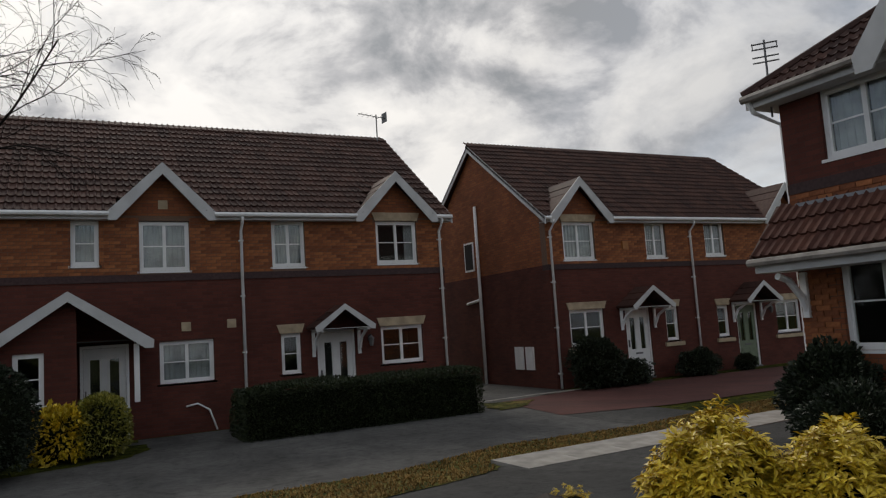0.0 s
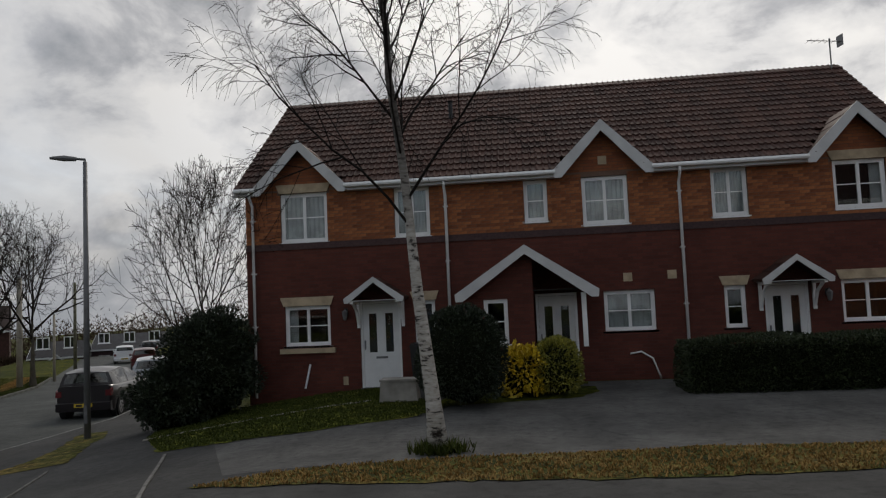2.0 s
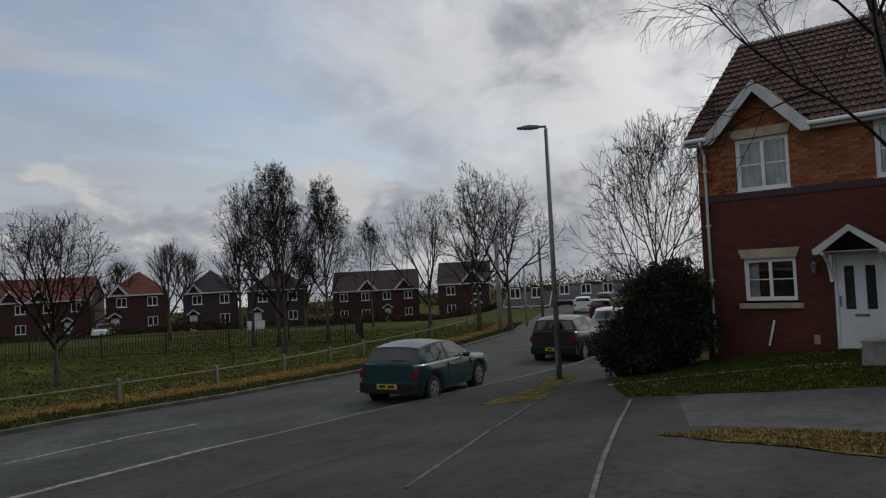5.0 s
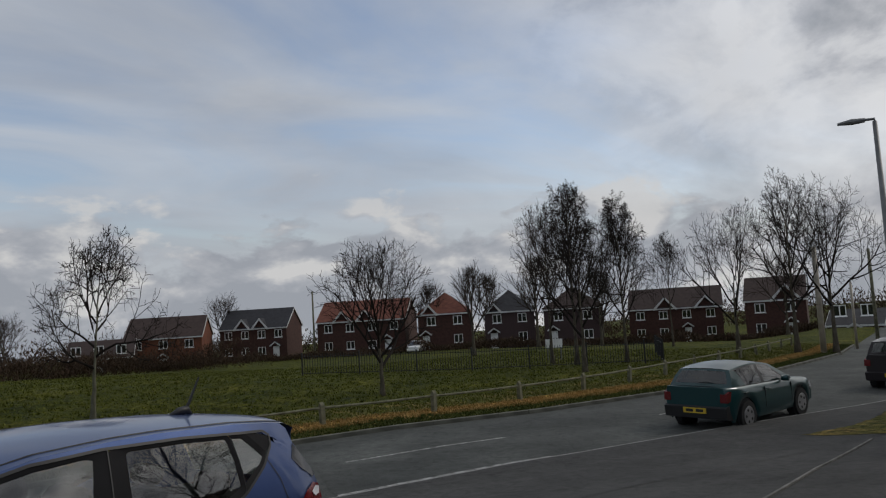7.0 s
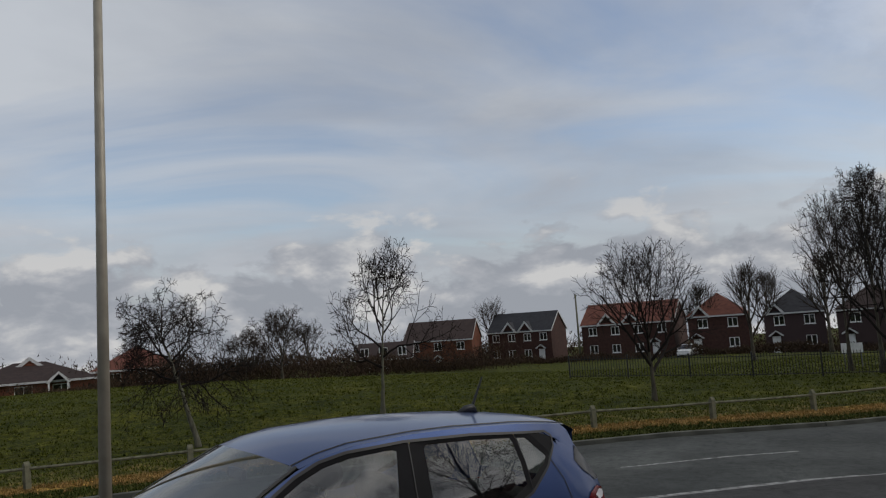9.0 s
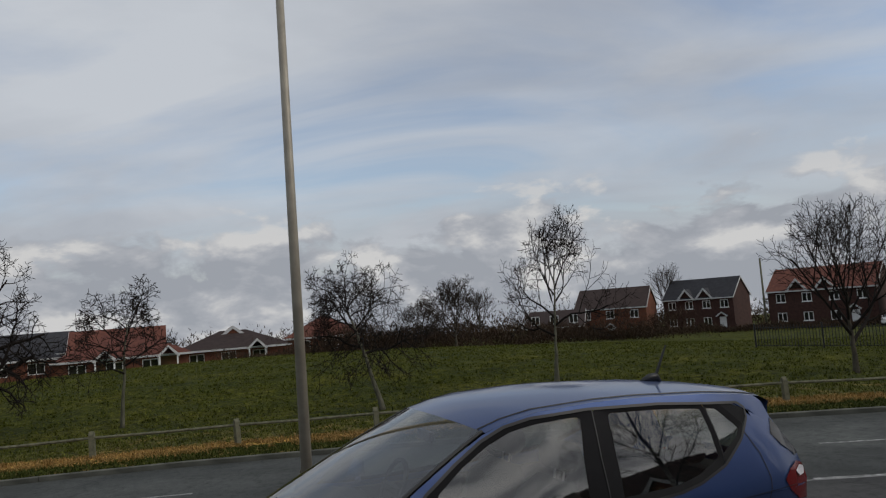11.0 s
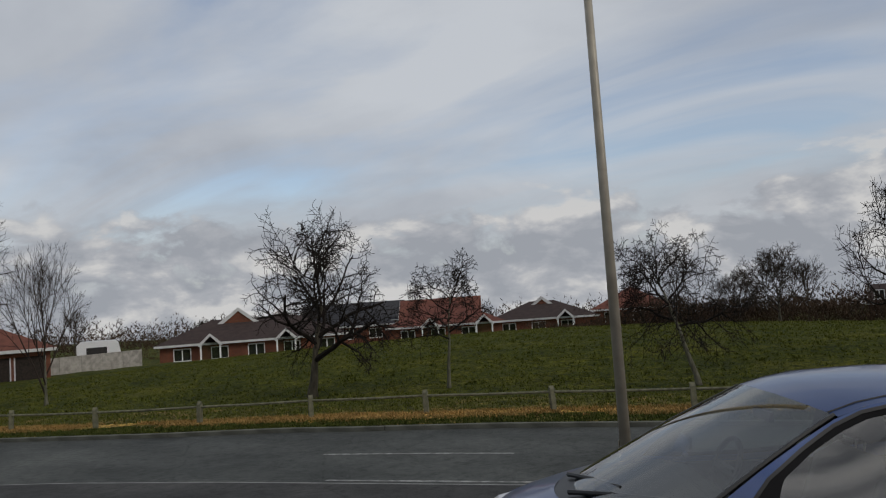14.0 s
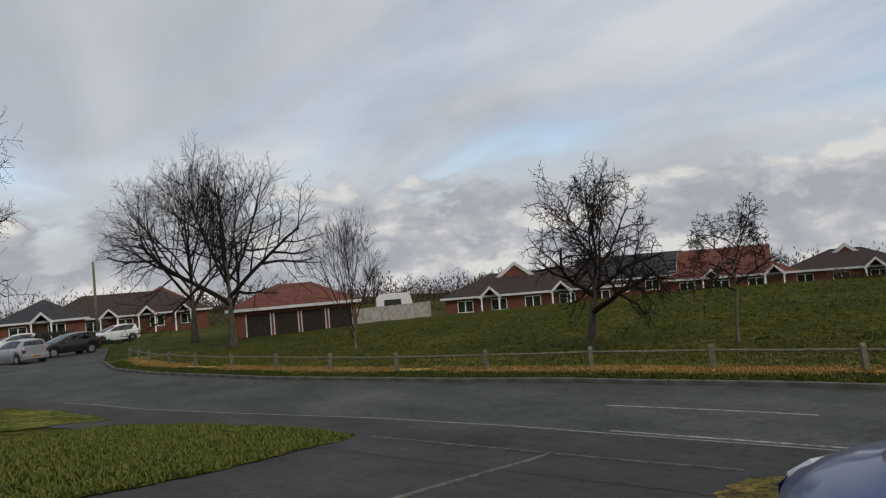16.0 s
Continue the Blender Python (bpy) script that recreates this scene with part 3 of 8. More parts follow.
def edging(pts, w, material, label, lift=0.03):
    """A low run of edging blocks let into the ground."""
    g = Geo()
    for (x0, y0), (x1, y1) in zip(pts, pts[1:]):
        n = max(1, int(math.hypot(x1 - x0, y1 - y0) / 0.6))
        dx, dy = (x1 - x0) / n, (y1 - y0) / n
        d = math.hypot(dx, dy)
        ox, oy = -dy / d * w / 2, dx / d * w / 2
        for i in range(n):
            ax, ay, bx, by = x0 + dx * (i + 0.01), y0 + dy * (i + 0.01), x0 + dx * (i + 0.99), y0 + dy * (i + 0.99)
            ring = [(ax + ox, ay + oy), (bx + ox, by + oy), (bx - ox, by - oy), (ax - ox, ay - oy)]
            vs = [(x, y, ground_z(x, y) - 0.05) for x, y in ring] + [(x, y, ground_z(x, y) + lift) for x, y in ring]
            g.add(vs, [(0, 3, 2, 1), (4, 5, 6, 7), (0, 1, 5, 4), (1, 2, 6, 5), (2, 3, 7, 6), (3, 0, 4, 7)])
    me = g.mesh("edging", material)
    fix_normals(me)
    return thing("path_edging", label, "edging", kind="structure", mesh=me)


edging([(-2.9, 4.3), (-3.63, 5.83), (-4.76, 8.29), (-5.87, 10.87)], 0.045, EDGE, "pale concrete edging across the drive")
edging([(-5.0, 4.6), (-5.63, 5.97), (-6.5, 7.72), (-7.84, 10.84)], 0.03, EDGE, "pale concrete edging beside the footpath")
edging([(-7.12, -7.66), (-5.6, -7.16), (-4.4, -6.69), (-3.0, -6.1)], 0.035, EDGE, "pale concrete edging across the asphalt")
edging([(-7.81, -5.3), (-7.48, -6.34), (-7.12, -7.66), (-6.74, -9.07), (-6.3, -10.9)], 0.03, EDGE, "thin concrete edging at the back of the footpath")
edging([(-7.6, 13.3), (-5.0, 14.2), (-3.4, 14.8)], 0.12, CONCRETE, "broken concrete edging in the lawn")
edging([(8.8, 16.2), (11.0, 16.45), (13.0, 16.5)], 0.14, CONCRETE, "pale concrete edging by the house end")


# ---- houses ----
EAVE, RIDGE, DEPTH = 4.95, 8.05, 8.0
PITCH = (RIDGE - EAVE) / (DEPTH / 2 + 0.25)


def wall_with(openings, x0, x1, z0, z1, y0, y1):
    """A wall in the xz plane with real holes, one closed skin."""
    g, seen = Geo(), {}
    xs = sorted({x0, x1, *[v for o in openings for v in o[:2] if x0 < v < x1]})
    zs = sorted({z0, z1, *[v for o in openings for v in o[2:4] if z0 < v < z1]})

    def at(i, y, k):
        key = (i, y, k)
        if key not in seen:
            seen[key] = len(g.v)
            g.v.append((xs[i], y, zs[k]))
        return seen[key]

    def solid(i, k):
        if not (0 <= i < len(xs) - 1 and 0 <= k < len(zs) - 1):
            return False
        return not any(o[0] - 1e-6 <= xs[i] and xs[i + 1] <= o[1] + 1e-6 and o[2] - 1e-6 <= zs[k] and zs[k + 1] <= o[3] + 1e-6 for o in openings)

    for i in range(len(xs) - 1):
        for k in range(len(zs) - 1):
            if not solid(i, k):
                continue
            g.f.append((at(i, y0, k), at(i + 1, y0, k), at(i + 1, y0, k + 1), at(i, y0, k + 1)))
            g.f.append((at(i, y1, k), at(i, y1, k + 1), at(i + 1, y1, k + 1), at(i + 1, y1, k)))
            for (di, dk), (a, b) in (((-1, 0), ((i, k), (i, k + 1))), ((1, 0), ((i + 1, k + 1), (i + 1, k))), ((0, -1), ((i + 1, k), (i, k))), ((0, 1), ((i, k + 1), (i + 1, k + 1)))):
                if not solid(i + di, k + dk):
                    g.f.append((at(a[0], y0, a[1]), at(b[0], y0, b[1]), at(b[0], y1, b[1]), at(a[0], y1, a[1])))
    return g


def window(house, x0, x1, z0, z1, y, panes=2, curtain=None, sill=False, arch=False, stone=False, bars=True):
    """A white plastic casement window; its frame carries panes, bars, curtains and sill."""
    t, d = 0.055, 0.07
    g = Geo()
    g.box(x0, x1, y, y + d, z0, z0 + t).box(x0, x1, y, y + d, z1 - t, z1).box(x0, x0 + t, y, y + d, z0 + t, z1 - t).box(x1 - t, x1, y, y + d, z0 + t, z1 - t)
    if arch:
        n = 8
        pts = [(x0 + (x1 - x0) * i / n, z1 + 0.07 * (1 - (2 * i / n - 1) ** 2)) for i in range(n + 1)]
        g.prism([(x0, z1 - 0.01)] + pts + [(x1, z1 - 0.01)], "y", y, y + d)
    win = part("window", g, UPVC, house)
    w = (x1 - x0 - 2 * t) / panes
    for k in range(panes):
        a, b = x0 + t + k * w, x0 + t + (k + 1) * w
        e = 0.035
        s = Geo()
        s.box(a, b, y + 0.012, y + 0.055, z0 + t, z0 + t + e).box(a, b, y + 0.012, y + 0.055, z1 - t - e, z1 - t)
        s.box(a, a + e, y + 0.012, y + 0.055, z0 + t + e, z1 - t - e).box(b - e, b, y + 0.012, y + 0.055, z0 + t + e, z1 - t - e)
        part("sash", s, UPVC, win)
        if bars:
            zm = (z0 + z1) / 2
            part("glazing_bar", Geo().box(a + e, b - e, y + 0.03, y + 0.045, zm - 0.012, zm + 0.012), UPVC, win)
        pn = part("pane", Geo().box(a + e, b - e, y + 0.035, y + 0.04, z0 + t + e, z1 - t - e), GLASS, win)
        pn.visible_shadow = False
        if curtain and (curtain == "full" or (curtain == "left") == (k == 0) or curtain == "both"):
            c = Geo()
            lo, hi = (a, b) if curtain in ("full", "both") else ((a, a + w * 0.45) if k == 0 else (b - w * 0.45, b))
            n = 14
            pts = [(lo + (hi - lo) * i / n, y + 0.13 + 0.018 * math.sin(i * 2.1 + k)) for i in range(n + 1)]
            c.add([(px, py, z0 + t) for px, py in pts] + [(px, py, z1 - t) for px, py in pts], [(i, i + 1, n + 2 + i, n + 1 + i) for i in range(n)])
            part("curtain", c, CURTAIN, win, "pale drawn curtain")
    part("sill", Geo().box(x0 - 0.05, x1 + 0.05, y - 0.07, y + 0.01, z0 - 0.045, z0 - 0.002), UPVC, win)
    if stone:
        part("stone_lintel", Geo().prism([(x0 - 0.02, z1 + 0.004), (x1 + 0.02, z1 + 0.004), (x1 + 0.10, z1 + 0.22), (x0 - 0.10, z1 + 0.22)], "y", y - 0.10, y + 0.05), STONE, house, "buff stone lintel")
    if sill:
        part("stone_sill", Geo().box(x0 - 0.12, x1 + 0.12, y - 0.14, y + 0.03, z0 - 0.17, z0 - 0.05), STONE, house, "buff stone sill")
    # shallow box whose dark colour stands in for an unlit room
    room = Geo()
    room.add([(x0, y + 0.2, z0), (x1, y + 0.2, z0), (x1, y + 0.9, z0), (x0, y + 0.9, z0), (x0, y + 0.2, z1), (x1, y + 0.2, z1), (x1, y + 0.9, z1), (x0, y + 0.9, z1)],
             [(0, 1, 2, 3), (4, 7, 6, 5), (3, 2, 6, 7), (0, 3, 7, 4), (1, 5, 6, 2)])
    part("room_recess", room, ROOM_SHADE, win)
    return win


def door(house, x0, x1, z0, z1, y, material, label):
    t = 0.06
    f = Geo().box(x0, x0 + t, y - 0.01, y + 0.07, z0, z1).box(x1 - t, x1, y - 0.01, y + 0.07, z0, z1).box(x0 + t, x1 - t, y - 0.01, y + 0.07, z1 - t, z1)
    frame_ob = part("door_frame", f, UPVC, house)
    a, b = x0 + t + 0.004, x1 - t - 0.004
    w = b - a
    lights = [(a + w * 0.16, a + w * 0.38, z0 + 0.85, z1 - 0.30), (a + w * 0.62, a + w * 0.84, z0 + 0.85, z1 - 0.30)]
    leaf_ob = part("door", wall_with(lights, a, b, z0 + 0.02, z1 - t - 0.004, y + 0.015, y + 0.055), material, house, label)
    for lx0, lx1, lz0, lz1 in lights:
        part("pane", Geo().box(lx0, lx1, y + 0.03, y + 0.036, lz0, lz1), GLASS, leaf_ob)
        # dark plate painted for the unlit hall behind the glass
        part("backing", Geo().box(lx0 - 0.02, lx1 + 0.02, y + 0.10, y + 0.11, lz0 - 0.02, lz1 + 0.02), ROOM_SHADE, leaf_ob)
        part("bead", Geo().box(lx0 - 0.02, lx0, y + 0.006, y + 0.015, lz0 - 0.02, lz1 + 0.02).box(lx1, lx1 + 0.02, y + 0.006, y + 0.015, lz0 - 0.02, lz1 + 0.02), material, leaf_ob)
    for k in (0.14, 0.56):
        part("lower_panel", Geo().box(a + w * k, a + w * (k + 0.30), y + 0.006, y + 0.0145, z0 + 0.18, z0 + 0.62), material, leaf_ob)
    part("letterbox", Geo().box(a + w * 0.34, a + w * 0.66, y - 0.002, y + 0.0145, z0 + 0.70, z0 + 0.75), GREY, leaf_ob)
    part("handle", Geo().box(a + 0.03, a + 0.055, y - 0.03, y + 0.0145, z0 + 0.92, z0 + 1.14), GREY, leaf_ob)
    part("threshold", Geo().box(x0 - 0.03, x1 + 0.03, y - 0.06, y + 0.07, z0 - 0.05, z0 + 0.015), GREY, frame_ob)


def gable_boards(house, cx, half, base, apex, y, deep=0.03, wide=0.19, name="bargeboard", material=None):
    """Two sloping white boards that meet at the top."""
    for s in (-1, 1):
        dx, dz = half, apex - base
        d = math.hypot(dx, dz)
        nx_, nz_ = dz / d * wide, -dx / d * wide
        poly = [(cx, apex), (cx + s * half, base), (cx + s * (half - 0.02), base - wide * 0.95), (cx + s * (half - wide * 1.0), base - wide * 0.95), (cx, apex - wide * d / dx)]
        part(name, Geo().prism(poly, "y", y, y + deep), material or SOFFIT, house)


TILE_ME = None


def tile_mesh():
    """An interlocking double-roll tile, 0.30 wide, 0.40 long with a 75 mm lap, lying along +y."""
    n, g = 8, Geo()
    prof = [(-0.15 + 0.30 * i / n, 0.034 * max(0, math.sin(4 * math.pi * i / n)) ** 0.8) for i in range(n + 1)]
    for y, lift in ((0.0, 0.042), (0.40, 0.0)):
        for x, h in prof:
            g.v.append((x, y, h + lift))
    for x, h in prof:
        g.v.append((x, 0.0, h + 0.006))
    for i in range(n):
        g.f.append((i, i + 1, n + 2 + i, n + 1 + i))
        g.f.append((2 * n + 2 + i, 2 * n + 3 + i, i + 1, i))
    return g.mesh("roof_tile", TILE)


def tiles_on(roof, x0, x1, y_eave, z_eave, y_top, pitch, skip=None, me=None):
    """Courses of tiles up a slope that climbs along +y."""
    ang = math.atan(pitch)
    run = 0.325 * math.cos(ang)
    cols = max(1, round((x1 - x0) / 0.30))
    wd = (x1 - x0) / cols
    y, row = y_eave, 0
    while y < y_top - 0.05:
        for c in range(cols):
            x = x0 + (c + 0.5) * wd
            if skip and skip(x, y + run / 2):
                continue
            m = Matrix.Translation((x, y, z_eave + (y - y_eave) * pitch)) @ Euler((ang, 0, 0)).to_matrix().to_4x4() @ Matrix.Diagonal((wd / 0.30, 1, 1, 1))
            part("roof_tile", me or TILE_ME, TILE, roof, at=m)
        y += run
        row += 1


BRICK_ME = Geo().box(-0.1075, 0.1075, -0.012, 0.05, -0.0325, 0.0325).mesh("brick", BRICK_PIECE)
TILE_ME = tile_mesh()


def house_front(name, label, x0, x1, z0, gable, openings, doors, extra=None, verge_left=False, verge_right=False, pieces=True):
    """One house of a row: front wall at y = 0 of its own frame, the body behind it."""
    h = thing(name, label, "house", (x0, 17.08, z0), group="row of brick houses")
    W_ = x1 - x0
    base = -0.6
    band = 3.42 - z0
    holes = [(o[0] - x0, o[1] - x0, o[2] - z0, o[3] - z0) for o in openings] + [(d[0] - x0, d[1] - x0, d[2] - z0, d[3] - z0) for d in doors]
    e, r = EAVE - z0, RIDGE - z0
    part("lower_wall", wall_with(holes, 0, W_, base, band, 0.0, 0.28), BRICK_DARK, h)
    part("upper_wall", wall_with(holes, 0, W_, band + 0.16, e + 0.05, 0.010, 0.28), MORTAR if pieces else BRICK_ORANGE, h, "warm orange brick upper storey")
    part("string_course", Geo().box(0, W_, -0.022, 0.28, band + 0.002, band + 0.075).box(0, W_, -0.006, 0.28, band + 0.0751, band + 0.158), BRICK_BLUE, h, "dark blue-grey brick band")
    # ends, back and floor slab
    for side, on in ((0.0, verge_left), (W_ - 0.22, verge_right)):
        part("end_wall", Geo().box(side, side + 0.22, 0.281, DEPTH - 0.28, base, band + 0.155), BRICK_DARK, h)
        part("end_wall_upper", Geo().prism([(0.281, band + 0.16), (DEPTH - 0.281, band + 0.16), (DEPTH - 0.281, e), (DEPTH / 2, r - 0.12), (0.281, e)], "x", side, side + 0.22), BRICK_ORANGE, h)
    part("back_wall", Geo().box(0, W_, DEPTH - 0.28, DEPTH, base, e + 0.05), BRICK_DARK, h)
    # main roof: a deck with tiles on the front slope
    a, b = (-0.18 if verge_left else 0.0), (W_ + 0.18 if verge_right else W_)
    deck = Geo()
    ye, ze = -0.25, e - 0.02
    gc, gh, ga = gable[0] - x0, gable[1], gable[2] - z0
    for lo, hi, yf in ((a, gc - gh + 0.1, ye), (gc - gh + 0.1, gc + gh - 0.1, 0.35), (gc + gh - 0.1, b, ye)):
        zf = ze + (yf - ye) * PITCH
        deck.prism([(yf, zf - 0.06), (DEPTH / 2, r - 0.10), (DEPTH - ye, ze - 0.06), (DEPTH - ye, ze), (DEPTH / 2, r - 0.03), (yf, zf)], "x", lo, hi)
    roof = part("roof", deck, TILE, h, "brown concrete tiled roof")

    def hidden(x, y):
        z = ze + (y - ye) * PITCH
        return abs(x - gc) < gh - (z - ze) * gh / (ga - e) - 0.04

    tiles_on(roof, a, b, ye - 0.03, ze + 0.0, DEPTH / 2 - 0.02, PITCH, hidden)
    part("ridge_tiles", Geo().tube([(a, DEPTH / 2, r - 0.03), (b, DEPTH / 2, r - 0.03)], 0.085, 8), TILE, roof)
    # cross gable
    yb = (ga - 0.03 - ze) / PITCH + ye
    front = -0.28
    dorm = Geo()
    for s in (-1, 1):
        v = [(gc, front, ga), (gc + s * (gh + 0.04), front, e - 0.06), (gc + s * (gh + 0.04), ye + 0.15, e - 0.02), (gc, yb + 0.1, ga)]
        dorm.add(v + [(p[0], p[1], p[2] - 0.05) for p in v], [(0, 1, 2, 3), (4, 7, 6, 5), (0, 4, 5, 1), (1, 5, 6, 2), (2, 6, 7, 3), (3, 7, 4, 0)])
    dme = dorm.mesh("gable_roof", TILE)
    fix_normals(dme)
    gr = part("gable_roof", dme, TILE, h)
    # tiles on the two slopes of the cross gable, as courses
    slope = math.hypot(gh, ga - e)
    for s in (-1, 1):
        n = max(3, int(slope / 0.3))
        for k in range(n):
            f0, f1 = k / n, (k + 1.12) / n
            z_lo, z_hi = ga - f1 * (ga - e + 0.04), ga - f0 * (ga - e + 0.04)
            yend = (z_lo - ze) / PITCH + ye
            if yend <= front + 0.05:
                continue
            c = Geo()
            c.add([(gc + s * f0 * gh, front - 0.02, z_hi + 0.012), (gc + s * f1 * gh, front - 0.02, z_lo + 0.04), (gc + s * f1 * gh, yend + 0.1, z_lo + 0.04), (gc + s * f0 * gh, yend + 0.45, z_hi + 0.012),
                   (gc + s * f1 * gh, front - 0.02, z_lo + 0.01), (gc + s * f1 * gh, yend + 0.1, z_lo + 0.01)], [(0, 1, 2, 3), (1, 4, 5, 2)])
            part("tile_course", c, TILE, gr)
    part("gable_wall", Geo().prism([(gc - gh + 0.1, e - 0.05), (gc + gh - 0.1, e - 0.05), (gc, ga - 0.14)], "y", -0.0, 0.2), BRICK_ORANGE, h)
    gable_boards(h, gc, gh + 0.05, e - 0.02, ga + 0.03, front - 0.035)
    # gutter, fascia and soffit between the gables
    for lo, hi in ((a, gc - gh), (gc + gh, b)):
        if hi - lo > 0.1:
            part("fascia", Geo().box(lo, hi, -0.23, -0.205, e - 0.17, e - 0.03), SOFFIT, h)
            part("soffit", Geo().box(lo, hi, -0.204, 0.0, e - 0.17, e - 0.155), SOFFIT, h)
            part("gutter", Geo().tube([(lo, -0.30, e - 0.055), (hi, -0.30, e - 0.055)], 0.055, 8), UPVC, h)
    for s, on in ((0, verge_left), (1, verge_right)):
        if on:
            x = (W_ + 0.16) if s else -0.18
            for q in (0, 1):
                y_lo = -0.3 if q == 0 else DEPTH + 0.3
                poly = [(y_lo, e - 0.02), (DEPTH / 2, r + 0.0), (DEPTH / 2, r - 0.22), (y_lo, e - 0.24)]
                part("verge_board", Geo().prism(poly, "x", x, x + 0.03), SOFFIT, h)
    for o in openings:
        window(h, o[0] - x0, o[1] - x0, o[2] - z0, o[3] - z0, 0.07, **o[4])
    for d in doors:
        door(h, d[0] - x0, d[1] - x0, d[2] - z0, d[3] - z0, 0.05, d[4], d[5])
    # the loose bricks of the upper storey
    if pieces:
        k, z = 0, band + 0.16 + 0.0375
        cells, cut = [], Geo()
        solid = [(o[0], o[1], o[2] - 0.045, o[3]) for o in holes]
        for o in openings:
            if o[4].get("stone"):
                solid.append((o[0] - x0 - 0.07, o[1] - x0 + 0.07, o[3] - z0, o[3] - z0 + 0.22))
            if o[4].get("arch"):
                solid.append((o[0] - x0, o[1] - x0, o[3] - z0, o[3] - z0 + 0.07))
        while z < e - 0.06:
            x = 0.1125 - (0.1125 if k % 2 else 0)
            while x < W_ + 0.1:
                lo, hi = max(0.003, x - 0.1075), min(W_ - 0.003, x + 0.1075)
                spans = [(lo, hi)]
                for o in solid:
                    if o[2] - 0.03 < z < o[3] + 0.03:
                        spans = [s for p, q in spans for s in ((p, min(q, o[0] - 0.004)), (max(p, o[1] + 0.004), q)) if s[1] - s[0] > 0.015]
                if spans == [(x - 0.1075, x + 0.1075)]:
                    cells.append((x, z))
                else:
                    for p, q in spans:
                        cut.box(p, q, 0.0, 0.06, z - 0.0325, z + 0.0325)
                x += 0.225
            z += 0.075
            k += 1
        for x, z in cells[:300]:
            part("brick", BRICK_ME, BRICK_PIECE, h, at=(x, 0.012, z))
        for x, z in cells[300:]:
            cut.box(x - 0.1075, x + 0.1075, 0.0, 0.06, z - 0.0325, z + 0.0325)
        tagged(part("brickwork", cut, JOINED, h), kind="stuff")
    return h


def downpipe(house, x, top, bottom, name="downpipe"):
    p = part(name, Geo().tube([(x, -0.30, top), (x, -0.28, top - 0.12), (x, -0.07, top - 0.32), (x, -0.07, bottom)], 0.036, 8), UPVC, house, smooth=True)
    z = bottom + 0.4
    while z < top - 0.5:
        part("pipe_clip", Geo().box(x - 0.055, x + 0.055, -0.10, 0.0, z, z + 0.03), UPVC, p)
        z += 1.3
    return p


def canopy(house, cx, half, base, apex, out=0.75):
    """A small pitched door canopy on timber brackets."""
    g = Geo()
    for s in (-1, 1):
        v = [(cx, -out, apex), (cx + s * half, -out, base), (cx + s * half, 0.0, base), (cx, 0.0, apex)]
        g.add(v + [(p[0], p[1], p[2] - 0.05) for p in v], [(0, 1, 2, 3), (4, 7, 6, 5), (0, 4, 5, 1), (1, 5, 6, 2), (2, 6, 7, 3), (3, 7, 4, 0)])
    me = g.mesh("canopy", TILE)
    fix_normals(me)
    c = part("canopy", me, TILE, house, "small pitched tiled door canopy")
    for s in (-1, 1):
        n = 3
        for k in range(n):
            f0, f1 = k / n, (k + 1.1) / n
            p = [(cx + s * half * f0, apex - (apex - base) * f0 + 0.012), (cx + s * half * f1, apex - (apex - base) * f1 + 0.035)]
            part("tile_course", Geo().prism([p[0], p[1], (p[1][0], p[1][1] - 0.03), (p[0][0], p[0][1] - 0.008)], "y", -out - 0.03, 0.0), TILE, c)
    gable_boards(c, cx, half + 0.03, base, apex + 0.02, -out - 0.06, 0.03, 0.11)
    part("canopy_ceiling", Geo().box(cx - half + 0.08, cx + half - 0.08, -out + 0.02, 0.0, base - 0.06, base - 0.045), SOFFIT, c)
    for s in (-1, 1):
        x = cx + s * (half - 0.14)
        pts = [(x, -0.03, base - 0.62), (x, -0.10, base - 0.50), (x, -0.22, base - 0.30), (x, -out + 0.12, base - 0.08)]
        part("bracket", Geo().tube(pts, 0.04, 6).box(x - 0.035, x + 0.035, -0.06, 0.0, base - 0.7, base - 0.06).box(x - 0.035, x + 0.035, -out, 0.0, base - 0.12, base - 0.061), UPVC, c, "white curved bracket")
    return c


def lantern(x, z):
    y = 17.08
    l = thing("wall_lantern", "small black carriage lantern fixed to brick wall", "lantern", (x, y, z))
    part("arm", Geo().tube([(0, 0, 0.0), (0, -0.10, 0.06), (0, -0.14, 0.02)], 0.012, 6), BLACK, l)
    part("cage", Geo().tube([(0, -0.14, -0.20), (0, -0.14, -0.16), (0, -0.14, 0.0), (0, -0.14, 0.06)], [0.03, 0.05, 0.075, 0.01], 6), GREY, l)
    part("finial", Geo().tube([(0, -0.14, 0.06), (0, -0.14, 0.1)], 0.012, 6), BLACK, l)
    part("wall_plate", Geo().box(-0.04, 0.04, -0.015, 0.0, -0.08, 0.08), BLACK, l)


WHITE_DOOR = plain("white_door", (0.76, 0.76, 0.75), 0.3, vary=0.05, scale=3)
full, left, right, dark = dict(curtain="full"), dict(curtain="left"), dict(curtain="right"), dict()
Z0 = 0.0
h1 = house_front("end_house", "brick end house with orange upper storey and white gable", -6.92, -1.88, Z0, (-5.46, 1.12, 6.05),
                 [(-6.03, -4.85, 3.6, 4.81, dict(curtain="both", stone=True)), (-3.18, -2.32, 3.6, 4.80, dict(curtain="full")),
                  (-5.99, -4.85, 1.06, 2.03, dict(stone=True, sill=True, curtain="left")), (-2.78, -2.28, 1.05, 2.05, dict(panes=1, stone=True))],
                 [(-4.12, -3.12, 0.0, 2.08, WHITE_DOOR, "white panelled front door with two glass lights")], verge_left=True)
